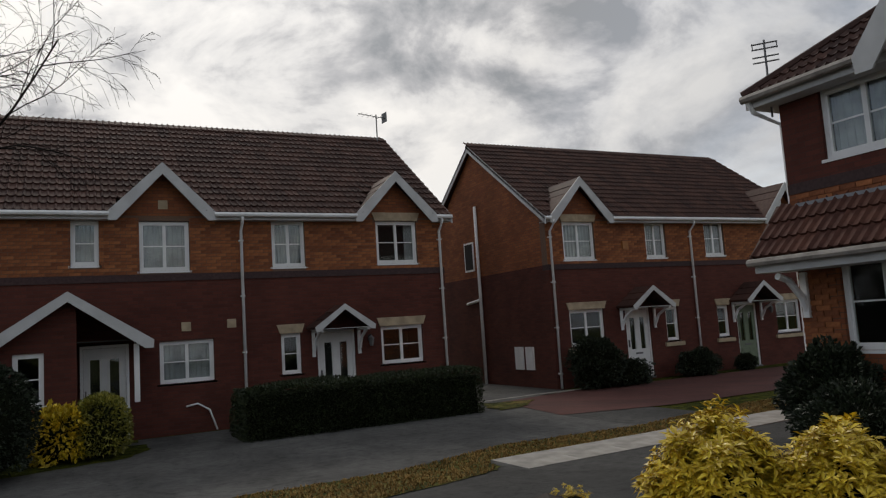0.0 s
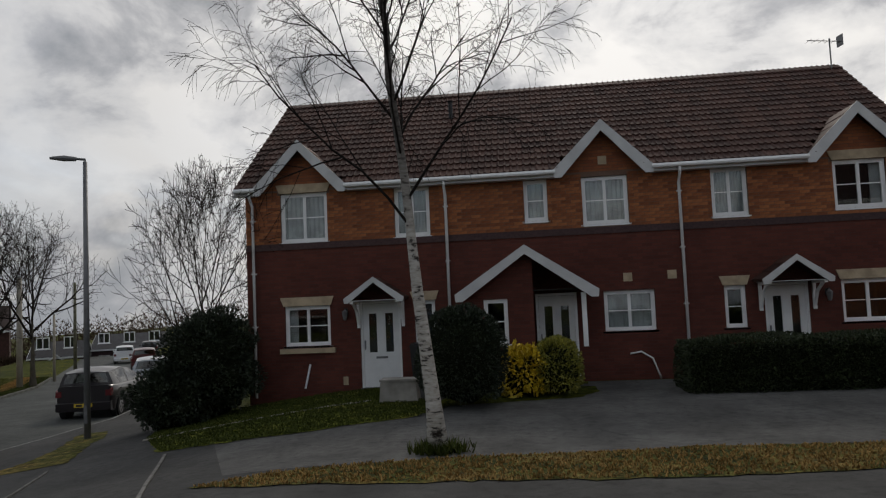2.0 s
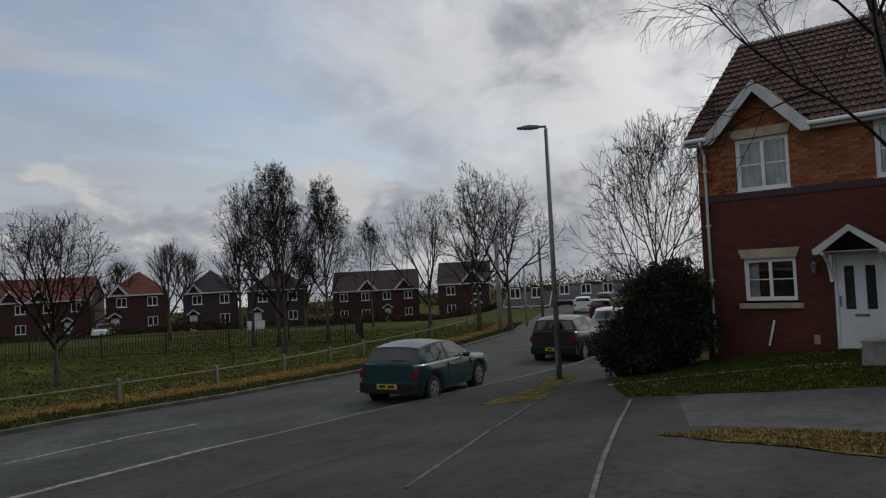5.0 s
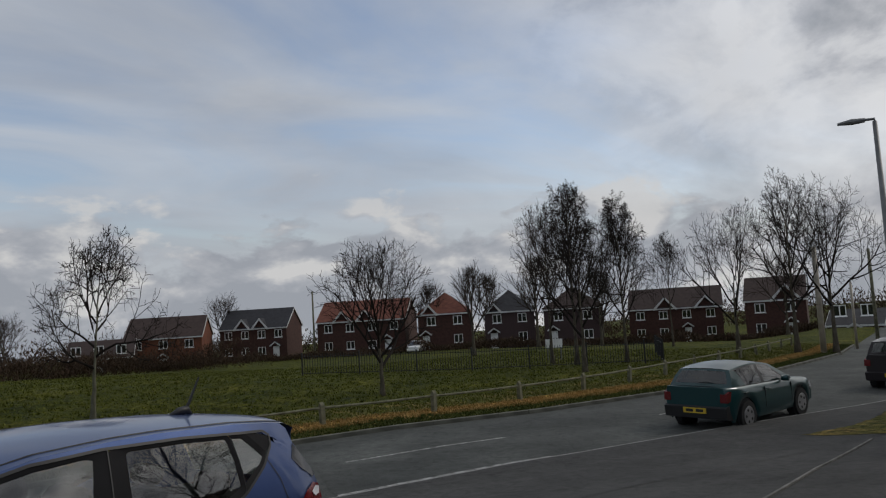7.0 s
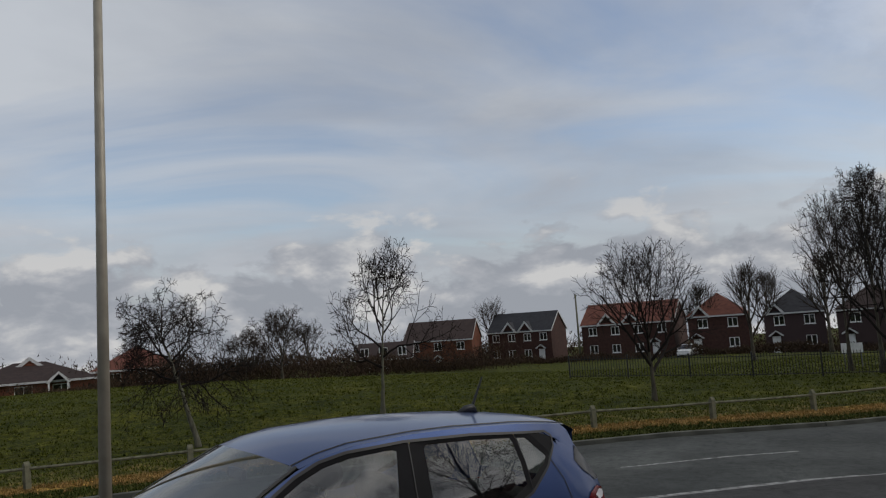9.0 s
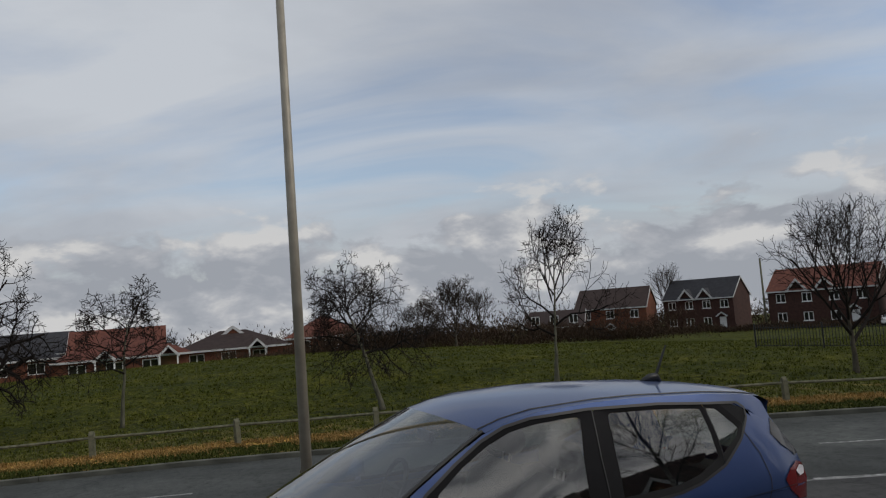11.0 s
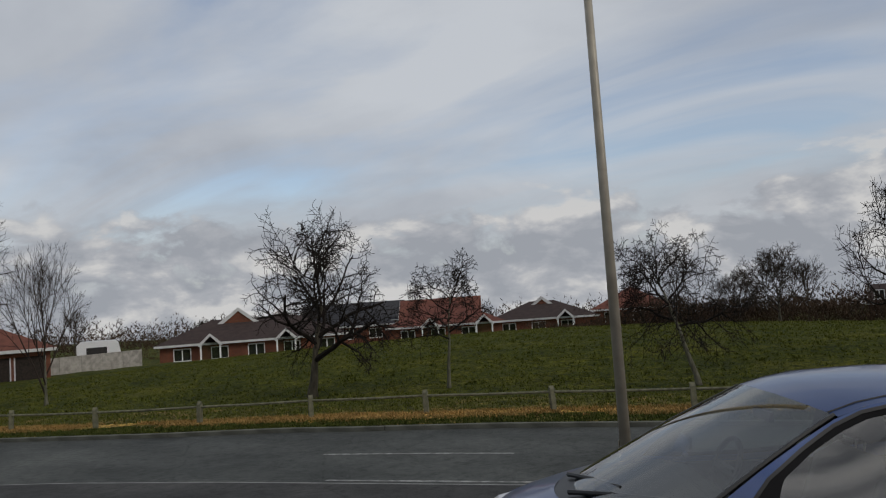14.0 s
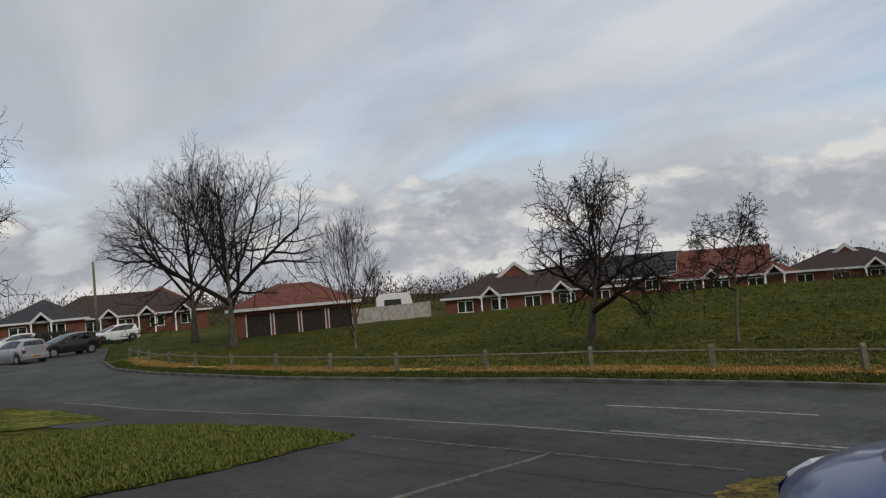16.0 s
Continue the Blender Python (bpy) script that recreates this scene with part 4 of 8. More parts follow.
h2 = house_front("middle_house", "brick middle house with projecting gabled porch", -1.88, 3.60, Z0, (1.80, 1.10, 6.04),
                 [(-0.05, 0.50, 3.80, 4.78, dict(panes=1, curtain="full")), (1.31, 2.37, 3.65, 4.78, dict(curtain="full", arch=True)),
                  (1.68, 2.84, 1.14, 2.08, dict(arch=True, curtain="both"))], [])
h3 = house_front("hedge_house", "brick end house behind a clipped hedge", 3.60, 8.82, Z0, (7.44, 1.10, 6.04),
                 [(4.25, 5.06, 3.68, 4.80, dict(curtain="full")), (6.93, 8.07, 3.71, 4.81, dict(curtain="right", stone=True)),
                  (4.38, 4.86, 1.12, 2.08, dict(panes=1, stone=True)), (6.92, 8.08, 1.16, 2.11, dict(stone=True))],
                 [(5.25, 6.22, 0.0, 2.10, WHITE_DOOR, "white front door with two dark glass lights")], verge_right=True)
h4 = house_front("far_semi", "brick semi-detached house with tall plain end wall", 12.15, 17.75, 0.05, (13.30, 1.12, 6.10),
                 [(12.75, 13.90, 3.70, 4.82, dict(curtain="full", stone=True)), (15.87, 16.70, 3.71, 4.83, dict(curtain="both")),
                  (12.76, 14.01, 1.19, 2.23, dict(stone=True, sill=True)), (16.40, 16.92, 1.12, 2.16, dict(panes=1, stone=True, sill=True))],
                 [(14.80, 15.76, 0.10, 2.20, WHITE_DOOR, "white front door with two dark glass lights")], verge_left=True)
h5 = house_front("far_semi_end", "brick semi-detached house with sage green door", 17.75, 23.40, 0.05, (22.10, 1.12, 6.20),
                 [(18.37, 19.25, 3.74, 4.87, dict(curtain="full")), (21.45, 22.60, 3.74, 4.87, dict(stone=True)),
                  (18.60, 19.12, 1.10, 2.10, dict(panes=1, stone=True, sill=True)), (21.33, 22.56, 1.05, 2.15, dict(stone=True, sill=True))],
                 [(19.45, 20.40, 0.05, 2.12, DOOR_GREEN, "sage green front door")], verge_right=True)
for h, xs in ((h1, ((-6.72, -0.15), (-1.92, -0.05))), (h2, ((3.52, 0.0),)), (h3, ((8.70, 0.0),)), (h4, ((12.26, 0.05), (17.68, 0.05)))):
    for x, b in xs:
        o = h.matrix_basis.translation
        downpipe(h, x - o.x, EAVE - 0.1 - o.z, b - o.z)
canopy(h1, -3.60 + 6.92, 0.68, 2.15, 2.62)
canopy(h3, 5.74 - 3.60, 0.72, 2.18, 2.68)
canopy(h4, 15.28 - 12.15, 0.78, 2.20, 2.75)
canopy(h5, 19.95 - 17.75, 0.78, 2.18, 2.75)
lantern(-4.45, 1.85)
lantern(6.60, 1.85)
lantern(20.95, 1.95)


def porch(house, x0):
    """The middle house's gabled porch: a brick store beside a recessed door."""
    out, lo, hi = -1.15, -1.62 - x0, 1.22 - x0
    mid, wx = -0.10 - x0, 0.05 - x0
    base, apex = 2.17, 3.13
    p = part("porch_wall", wall_with([(-1.05 - x0, -0.52 - x0, 1.0, 2.0)], lo, wx, -0.5, base + 0.05, out, out + 0.2), BRICK_DARK, house, "dark red brick porch")
    part("porch_side", Geo().box(lo, lo + 0.2, out + 0.2, 0.0, -0.5, base).box(wx - 0.2, wx, out + 0.2, 0.0, -0.5, base), BRICK_DARK, p)
    part("porch_gable", Geo().prism([(lo, base + 0.05), (wx, base + 0.05), (wx, apex - 0.16 - abs(wx - mid) * 0.67), (mid, apex - 0.16)], "y", out + 0.004, out + 0.2), BRICK_DARK, p)
    g = Geo()
    half = (hi - lo) / 2 + 0.10
    for s in (-1, 1):
        v = [(mid, out - 0.22, apex), (mid + s * half, out - 0.22, base - 0.06), (mid + s * half, 0.0, base - 0.06), (mid, 0.0, apex)]
        g.add(v + [(q[0], q[1], q[2] - 0.06) for q in v], [(0, 1, 2, 3), (4, 7, 6, 5), (0, 4, 5, 1), (1, 5, 6, 2), (2, 6, 7, 3), (3, 7, 4, 0)])
    me = g.mesh("porch_roof", TILE)
    fix_normals(me)
    roof = part("porch_roof", me, TILE, house, "brown tiled porch roof")
    for s in (-1, 1):
        for k in range(5):
            f0, f1 = k / 5, (k + 1.1) / 5
            q = [(mid + s * half * f0, apex - (apex - base + 0.06) * f0 + 0.012), (mid + s * half * f1, apex - (apex - base + 0.06) * f1 + 0.04)]
            part("tile_course", Geo().prism([q[0], q[1], (q[1][0], q[1][1] - 0.03), (q[0][0], q[0][1] - 0.008)], "y", out - 0.25, 0.0), TILE, roof)
    gable_boards(roof, mid, half + 0.04, base - 0.04, apex + 0.03, out - 0.27, 0.03, 0.17)
    part("post", Geo().box(hi - 0.13, hi - 0.03, out - 0.02, out + 0.08, 0.9, base - 0.1), UPVC, roof, "white painted bracket post")
    # the ceiling is coloured near-black to stand for the porch's shade
    part("porch_ceiling", Geo().box(wx, hi, out, 0.0, base - 0.02, base), ROOM_SHADE, roof)
    window(house, -1.05 - x0, -0.52 - x0, 1.0, 2.0, out + 0.05, panes=1)
    door(house, 0.10 - x0, 1.05 - x0, 0.0, 2.08, -0.12, WHITE_DOOR, "white recessed front door")
    part("doorstep", Geo().box(0.02 - x0, 1.12 - x0, out + 0.1, -0.13, -0.3, 0.0), CONCRETE, house)


porch(h2, -1.88)


# ---- trees ----
def branching(seed, height, spread, fork, r0, fine, lean=(0, 0), leader=0.8, limbs=11, levels=4, kids=(7, 6, 5, 3), angle=0.75, up=0.10, wiggle=0.10, droop=0.0, ratio=0.62, bare=0.3, limb=0.62, flat=0.0, stout=1.0):
    """A leafless tree, as the geometry of its trunk and its crown. leader: how far up the trunk runs, as a share of the height."""
    rng = random.Random(seed)
    trunk, crown = Geo(), Geo()
    sides = (7, 6, 4, 3, 3, 3)

    def wander(d, amount):
        return (d + Vector((rng.gauss(0, amount), rng.gauss(0, amount), rng.gauss(0, amount)))).normalized()

    def branch(p, d, ln, r, level):
        n = 6 if level <= 1 else (5 if level == 2 else 3)
        pts, q, v = [p.copy()], p.copy(), d.normalized()
        for k in range(n):
            lift = up if level < levels - 1 else up * 0.5
            v = wander(v, wiggle * (1.0 if level < 3 else 1.3)) + Vector((0, 0, lift - droop * max(0, level - 1) * 0.35))
            v.normalize()
            q = q + v * (ln / n)
            pts.append(q.copy())
        tip = max(fine * 0.8, r * 0.42)
        crown.tube(pts, [max(fine * 0.8, r + (tip - r) * k / n) for k in range(n + 1)], sides[min(level, 5)], caps=False)
        if level >= levels:
            return
        m = kids[min(level - 1, len(kids) - 1)]
        turn = rng.uniform(0, 6.28)
        for k in range(m):
            f = bare + (1.0 - bare) * (k + rng.uniform(0.1, 0.9)) / m
            a = min(int(f * n), n - 1)
            at = pts[a].lerp(pts[a + 1], f * n - a)
            way = (pts[a + 1] - pts[a]).normalized()
            turn += 2.4 + rng.uniform(-0.6, 0.6)
            s1 = way.cross(Vector((0.21, 0.13, 1)) if abs(way.z) < 0.95 else Vector((1, 0, 0))).normalized()
            side = s1 * math.cos(turn) + way.cross(s1) * math.sin(turn)
            side.z *= 1 - flat
            w = angle * rng.uniform(0.65, 1.3)
            child = way * math.cos(w) + side * math.sin(w)
            branch(at, child, ln * ratio * (1.2 - 0.62 * f) * rng.uniform(0.7, 1.25), max(fine, (r + (tip - r) * f) * rng.uniform(0.55, 0.80)), level + 1)

    n, top = 12, height * leader
    pts = [Vector((0, 0, -0.25))]
    for k in range(1, n + 1):
        f = k / n
        pts.append(Vector((lean[0] * f ** 1.1 + rng.gauss(0, 0.006) * height * f, lean[1] * f ** 1.1 + rng.gauss(0, 0.006) * height * f, top * f)))
    thin = [r0 * 1.4] + [max(fine * 1.5, r0 * (1 - 0.68 * (k / n) ** 0.9)) for k in range(1, n + 1)]
    trunk.tube(pts, thin, 10)
    turn = rng.uniform(0, 6.28)
    for k in range(limbs):
        f = fork / top + (1.0 - fork / top) * (k / max(1, limbs - 1)) ** 0.85
        f = min(f, 0.995)
        a = min(int(f * n), n - 1)
        at = pts[a].lerp(pts[a + 1], f * n - a)
        turn += 2.4 + rng.uniform(-0.4, 0.4)
        rise = lerp(angle * 1.35, angle * 0.55, (f * top - fork) / max(0.1, top - fork)) * rng.uniform(0.85, 1.15)
        d = Vector((math.cos(turn) * math.sin(rise), math.sin(turn) * math.sin(rise), math.cos(rise)))
        reach = max(height - at.z, spread * 0.9) * limb * rng.uniform(0.85, 1.15) + 0.25 * spread
        branch(at, d, reach, max(fine * 2, lerp(thin[a], thin[a + 1], f * n - a) * rng.uniform(0.62, 0.85) * stout), 1)
    # bring the crown to the tree's height and half width
    c = np.array(crown.v)
    mid = np.array([lean[0] * 0.8, lean[1] * 0.8])
    rad = np.percentile(np.hypot(c[:, 0] - mid[0], c[:, 1] - mid[1]), 97)
    s, k = min(2.2, max(0.6, spread / rad)), height / np.percentile(c[:, 2], 99.9)

    def fitted(v):
        x, y, z = v
        w = min(1.0, max(0.0, z / max(0.3, fork)))
        return (x * lerp(1, s, w), y * lerp(1, s, w), z * k)

    crown.v, trunk.v = [fitted(v) for v in crown.v], [fitted(v) for v in trunk.v]
    return trunk, crown


def crown_tree(label, x, y, height, spread, fork, r0, seed, bark=None, twig_mat=None, z=None, k=0.00022, **kw):
    fine = k * max(14, math.hypot(x, y))
    trunk, crown = branching(seed, height, spread, fork, r0, fine, **kw)
    t = thing("tree", label, "tree", (x, y, ground_z(x, y) if z is None else z), group="bare trees")
    part("trunk", trunk, bark or BARK, t, smooth=True)
    part("crown", crown, twig_mat or TWIG, t, "bare leafless crown")
    return t


# birch on the verge, close by
trunk, crown = branching(18, 9.8, 2.05, 3.2, 0.115, 0.0032, lean=(-1.15, 0.1), leader=0.94, limbs=26, levels=4, kids=(8, 7, 6, 3), angle=0.60, up=0.03, wiggle=0.10, droop=0.20, ratio=0.55, limb=0.40, stout=0.45)
birch = thing("birch_tree", "bare silver birch with flaking white trunk on grass verge", "tree", (-1.27, 9.2, ground_z(-1.27, 9.2)), group="bare trees")
part("trunk", trunk, BIRCH, birch, "white bark with black scars", smooth=True)
part("crown", crown, TWIG, birch, "fine dark drooping twigs")

# young trees along the green
crown_tree("bare young tree on the green behind the rail", -24.0, -0.10, 5.7, 2.05, 1.55, 0.085, 21, lean=(0.0, 0.35), bark=PALE, leader=0.66, limbs=10, kids=(7, 5, 4), angle=0.92, up=0.07, wiggle=0.14, limb=0.58, k=0.0004, stout=1.25)
crown_tree("bare rounded tree on the green near the railings", -23.05, 8.52, 5.25, 2.4, 0.95, 0.10, 22, leader=0.5, limbs=11, kids=(7, 5, 4), angle=0.75, up=0.09, wiggle=0.07, limb=0.62, k=0.00032, stout=1.2)
crown_tree("leaning bare tree with a dense twiggy head", -20.25, -4.93, 4.4, 1.75, 1.6, 0.085, 23, lean=(0.2, -1.1), bark=PALE, leader=0.68, limbs=12, kids=(8, 6, 5), angle=1.05, up=0.0, wiggle=0.15, droop=0.10, limb=0.60, k=0.00038, stout=1.2)
crown_tree("gnarled bare tree with two limbs on the green", -17.85, -16.18, 5.9, 2.7, 1.25, 0.17, 24, lean=(0.15, 0.85), leader=0.55, limbs=10, kids=(8, 6, 5), angle=1.0, up=0.03, wiggle=0.19, limb=0.62, flat=0.25, k=0.0004, stout=1.2)
crown_tree("small bare tree on the grass slope", -19.64, -12.26, 4.25, 1.65, 1.6, 0.065, 25, lean=(0.0, 0.3), bark=PALE, leader=0.72, limbs=10, kids=(7, 5, 4), angle=1.05, up=0.03, wiggle=0.15, limb=0.58, flat=0.3, k=0.0004, stout=1.2)
crown_tree("slim pale bare tree with upright stems", -16.14, -27.65, 6.1, 1.9, 0.4, 0.09, 26, bark=PALE, twig_mat=FARTWIG, leader=0.55, limbs=10, kids=(6, 5, 4), angle=0.58, up=0.07, wiggle=0.06, limb=0.70, k=0.0002)
crown_tree("large bare tree beside the garages", -15.53, -39.57, 11.8, 5.5, 2.2, 0.30, 27, leader=0.45, limbs=10, levels=4, kids=(8, 7, 5), angle=0.85, up=0.06, wiggle=0.09, limb=0.64, k=0.0002, stout=1.2)
crown_tree("tall bare tree at the road bend", -17.2, -50.5, 12.8, 6.0, 2.6, 0.28, 28, twig_mat=FARTWIG, leader=0.45, limbs=10, levels=4, kids=(8, 7, 5), angle=0.85, up=0.05, wiggle=0.09, limb=0.64, k=0.00017)
# group at the north end of the green
crown_tree("tall bare tree with upright twigs", -25.7, 18.8, 7.3, 2.0, 1.5, 0.13, 31, leader=0.60, limbs=10, kids=(7, 5, 4), angle=0.78, up=0.08, wiggle=0.09, limb=0.60, k=0.00025)
crown_tree("dark weeping tree behind the railings", -30.0, 21.6, 9.2, 1.9, 1.8, 0.13, 32, leader=0.78, limbs=22, levels=4, kids=(7, 6, 5), angle=0.74, up=0.10, wiggle=0.10, droop=0.22, limb=0.44, k=0.00026)
crown_tree("dark narrow weeping tree", -29.0, 23.9, 8.6, 1.7, 1.8, 0.11, 33, leader=0.78, limbs=20, levels=4, kids=(7, 6, 5), angle=0.74, up=0.10, wiggle=0.10, droop=0.22, limb=0.44, k=0.00026)
crown_tree("tall grey bare tree by the play area", -33.0, 22.2, 8.7, 2.0, 1.8, 0.13, 34, twig_mat=FARTWIG, leader=0.66, limbs=11, kids=(7, 5, 4), angle=0.72, up=0.08, wiggle=0.09, limb=0.58, k=0.00025)
crown_tree("thin bare tree before the houses", -41.6, 39.0, 8.6, 1.4, 2.6, 0.09, 35, leader=0.65, limbs=12, kids=(6, 5, 3), angle=0.75, up=0.12, wiggle=0.08, limb=0.5)
crown_tree("spreading bare tree by the road", -28.6, 31.2, 8.2, 2.7, 1.6, 0.17, 36, leader=0.45, limbs=8, kids=(7, 5, 4), angle=0.78, up=0.10, wiggle=0.10, limb=0.66, k=0.00025)
crown_tree("tall bare tree by the road", -25.6, 32.0, 9.6, 2.5, 2.2, 0.17, 37, leader=0.72, limbs=12, kids=(7, 5, 4), angle=0.78, up=0.08, wiggle=0.10, limb=0.52, k=0.00025)
crown_tree("wide bare tree by the road", -24.2, 33.0, 9.0, 3.0, 2.0, 0.17, 38, leader=0.50, limbs=10, kids=(7, 5, 4), angle=0.93, up=0.08, wiggle=0.10, limb=0.62, k=0.00025)
crown_tree("low bare tree beside the end house", -8.6, 18.2, 6.9, 2.3, 0.7, 0.08, 39, leader=0.55, limbs=11, kids=(7, 6, 4), angle=0.70, up=0.07, wiggle=0.09, limb=0.66, k=0.00042)
# further off
far_a = crown_tree("distant bare tree behind the houses", -120, 20, 11, 4.2, 2.5, 0.25, 41, twig_mat=FARTWIG, leader=0.55, limbs=9, levels=3, kids=(8, 7), angle=0.66, up=0.10, wiggle=0.09, k=0.00018)
far_b = crown_tree("distant tall bare tree", -88, 50, 11, 3.0, 2.5, 0.25, 42, twig_mat=FARTWIG, leader=0.70, limbs=11, levels=3, kids=(8, 7), angle=0.58, up=0.12, wiggle=0.09, k=0.00018)
far_c = crown_tree("dense round bare tree beyond the crest", -62, -7.5, 6.2, 3.0, 1.0, 0.16, 43, twig_mat=FARTWIG, leader=0.5, limbs=12, levels=4, kids=(7, 6, 5), angle=0.82, up=0.08, wiggle=0.11, k=0.00024)
for src, x, y, s in ((far_a, -60, 47, 0.8), (far_b, -92, 43, 0.9), (far_b, -70, 46, 1.0), (far_a, -76, 60, 0.9), (far_c, -66, -11, 0.8), (far_a, -95, -8, 0.7), (far_b, -110, 70, 0.9), (far_c, -70, -62, 0.9), (far_c, -62, -72, 0.8), (far_a, -60, -95, 0.7), (far_b, -56, 30, 0.75), (far_a, -50, 62, 0.8)):
    c = copy_thing(src, Matrix.Translation((x, y, ground_z(x, y))) @ Euler((0, 0, x * 1.7)).to_matrix().to_4x4())
    c.scale = (s, s, s)

# a branch of a tree beside the camera's left, and the trees it mirrors
crown_tree("bare roadside tree with knobbly twigs", -0.55, -20.4, 8.0, 2.9, 2.2, 0.16, 51, leader=0.6, limbs=12, kids=(8, 6, 5), angle=0.85, up=0.08, wiggle=0.16, k=0.0003)


# ---- hedges and shrubs ----
def leaves(count, place, size, seed, geo=None, curl=0.35):
    """Small folded leaves at places and directions that place(rng) gives."""
    rng = random.Random(seed)
    g = geo or Geo()
    for _ in range(count):
        p, d = place(rng)
        d = (d + Vector((rng.gauss(0, 0.5), rng.gauss(0, 0.5), rng.gauss(0, 0.5)))).normalized()
        a = d.cross(Vector((rng.gauss(0, 1), rng.gauss(0, 1), rng.gauss(0, 1)))).normalized()
        b = d.cross(a)
        s = size * rng.uniform(0.6, 1.3)
        k = len(g.v)
        g.v += [tuple(p), tuple(p + a * s * 0.28 + d * s * 0.45 + b * s * curl * 0.3), tuple(p + d * s), tuple(p - a * s * 0.28 + d * s * 0.45 + b * s * curl * 0.3)]
        g.f += [(k, k + 1, k + 2), (k, k + 2, k + 3)]
    return g


def blob_place(cx, cy, cz, rx, ry, rz, lump=0.12, seed=0, shell=0.25):
    """Points near the skin of a lumpy rounded mass standing on the ground."""
    def f(rng):
        v = Vector((rng.gauss(0, 1), rng.gauss(0, 1), rng.gauss(0, 1))).normalized()
        if v.z < -0.75:
            v.z = -v.z
        k = 1 + lump * (noise.noise(v * 2.3 + Vector((seed, 0, 0))) * 1.6 + 0.6 * noise.noise(v * 6 + Vector((0, seed, 0))))
        k *= 1 - shell * rng.random() ** 2
        return Vector((cx + v.x * rx * k, cy + v.y * ry * k, max(0.02, cz + v.z * rz * k))), v
    return f


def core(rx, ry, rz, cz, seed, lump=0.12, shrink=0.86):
    """The dark inner mass that keeps a dense shrub from being seen through; its colour paints the shade inside."""
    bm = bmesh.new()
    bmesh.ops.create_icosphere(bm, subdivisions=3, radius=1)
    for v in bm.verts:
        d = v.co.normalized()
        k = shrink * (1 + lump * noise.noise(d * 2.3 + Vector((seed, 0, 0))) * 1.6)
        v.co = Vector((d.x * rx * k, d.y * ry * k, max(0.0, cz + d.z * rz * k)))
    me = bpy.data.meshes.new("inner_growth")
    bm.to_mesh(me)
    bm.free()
    me.materials.append(INNER_SHADE)
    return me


# near-black, so the shade deep in the foliage is in the colour
INNER_SHADE = plain("painted_inner_shade", (0.010, 0.012, 0.006), 1.0, spec=0.05)


def shrub(label, x, y, rx, ry, h, material, count, size, seed, name="shrub", lump=0.15, twigs=True, z=None):
    t = thing(name, label, "shrub", (x, y, (ground_z(x, y) if z is None else z) - 0.02))
    part("foliage", leaves(count, blob_place(0, 0, h * 0.5, rx, ry, h * 0.53, lump, seed), size, seed), material, t)
    part("inner_growth", core(rx, ry, h * 0.53, h * 0.5, seed, lump), INNER_SHADE, t)
    return t


def hedge(label, x0, x1, y0, y1, h, seed):
    t = thing("hedge", label, "hedge", ((x0 + x1) / 2, (y0 + y1) / 2, ground_z((x0 + x1) / 2, (y0 + y1) / 2) - 0.03))
    a, b = (x1 - x0) / 2, (y1 - y0) / 2

    def place(rng):
        r = rng.random()
        dep = 0.10 * rng.random() ** 2
        if r < 0.40:
            p, d = Vector((rng.uniform(-a, a), rng.uniform(-b, b), h - dep)), Vector((0, 0, 1))
        elif r < 0.85:
            p, d = Vector((rng.uniform(-a, a), -b + dep, rng.uniform(0.03, h))), Vector((0, -1, 0.2))
        else:
            s = 1 if rng.random() < 0.5 else -1
            p, d = Vector((s * (a - dep), rng.uniform(-b, b), rng.uniform(0.03, h))), Vector((s, 0, 0.2))
        w = noise.noise(Vector((p.x * 1.1, p.y * 1.1, p.z * 1.4)) + Vector((seed, 0, 0))) * 0.14
        edge = max(0, p.z / h - 0.85) * 0.6
        p = Vector((p.x * (1 + w * 0.15) * (1 - edge * 0.12), p.y * (1 - edge) + d.y * w, p.z + d.z * w * 0.8))
        return p, d
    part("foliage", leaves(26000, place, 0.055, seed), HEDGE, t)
    # plain dark block painted as the shade within the hedge
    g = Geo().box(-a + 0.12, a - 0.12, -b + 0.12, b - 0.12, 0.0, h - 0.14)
    part("inner_growth", g, INNER_SHADE, t)
    return t


hedge("dense clipped privet hedge before the brick house", 2.95, 8.25, 14.35, 15.75, 1.02, 5)
shrub("dark rounded evergreen shrub beside the porch", -1.35, 13.55, 0.85, 0.8, 1.85, DARKLEAF, 11000, 0.06, 61, lump=0.06)
shrub("bright yellow variegated shrub by the porch", -0.20, 14.75, 0.55, 0.45, 0.95, YELLOW, 2600, 0.10, 62, lump=0.3)
shrub("clipped yellow-green ball shrub by the porch", 0.45, 14.75, 0.50, 0.48, 1.15, YGREEN, 5200, 0.06, 63, lump=0.06)
shrub("large dark scrubby bush at the house corner", -7.45, 16.0, 1.0, 1.4, 2.3, DARKLEAF, 15000, 0.08, 64, lump=0.28, name="bush")
shrub("low dark bush spilling over the footpath", -7.9, 15.1, 0.85, 0.8, 1.25, DARKLEAF, 8000, 0.08, 65, lump=0.3, name="bush")
shrub("dark shrub before the house end", 12.95, 16.2, 0.8, 0.55, 1.35, DARKLEAF, 6000, 0.08, 66, lump=0.25)
shrub("low spreading shrub below the window", 13.9, 16.2, 0.8, 0.5, 0.7, DARKLEAF, 4000, 0.07, 67, lump=0.25)
shrub("low dark shrub by the front door", 16.9, 16.4, 0.75, 0.45, 0.75, DARKLEAF, 4500, 0.07, 68, lump=0.2)
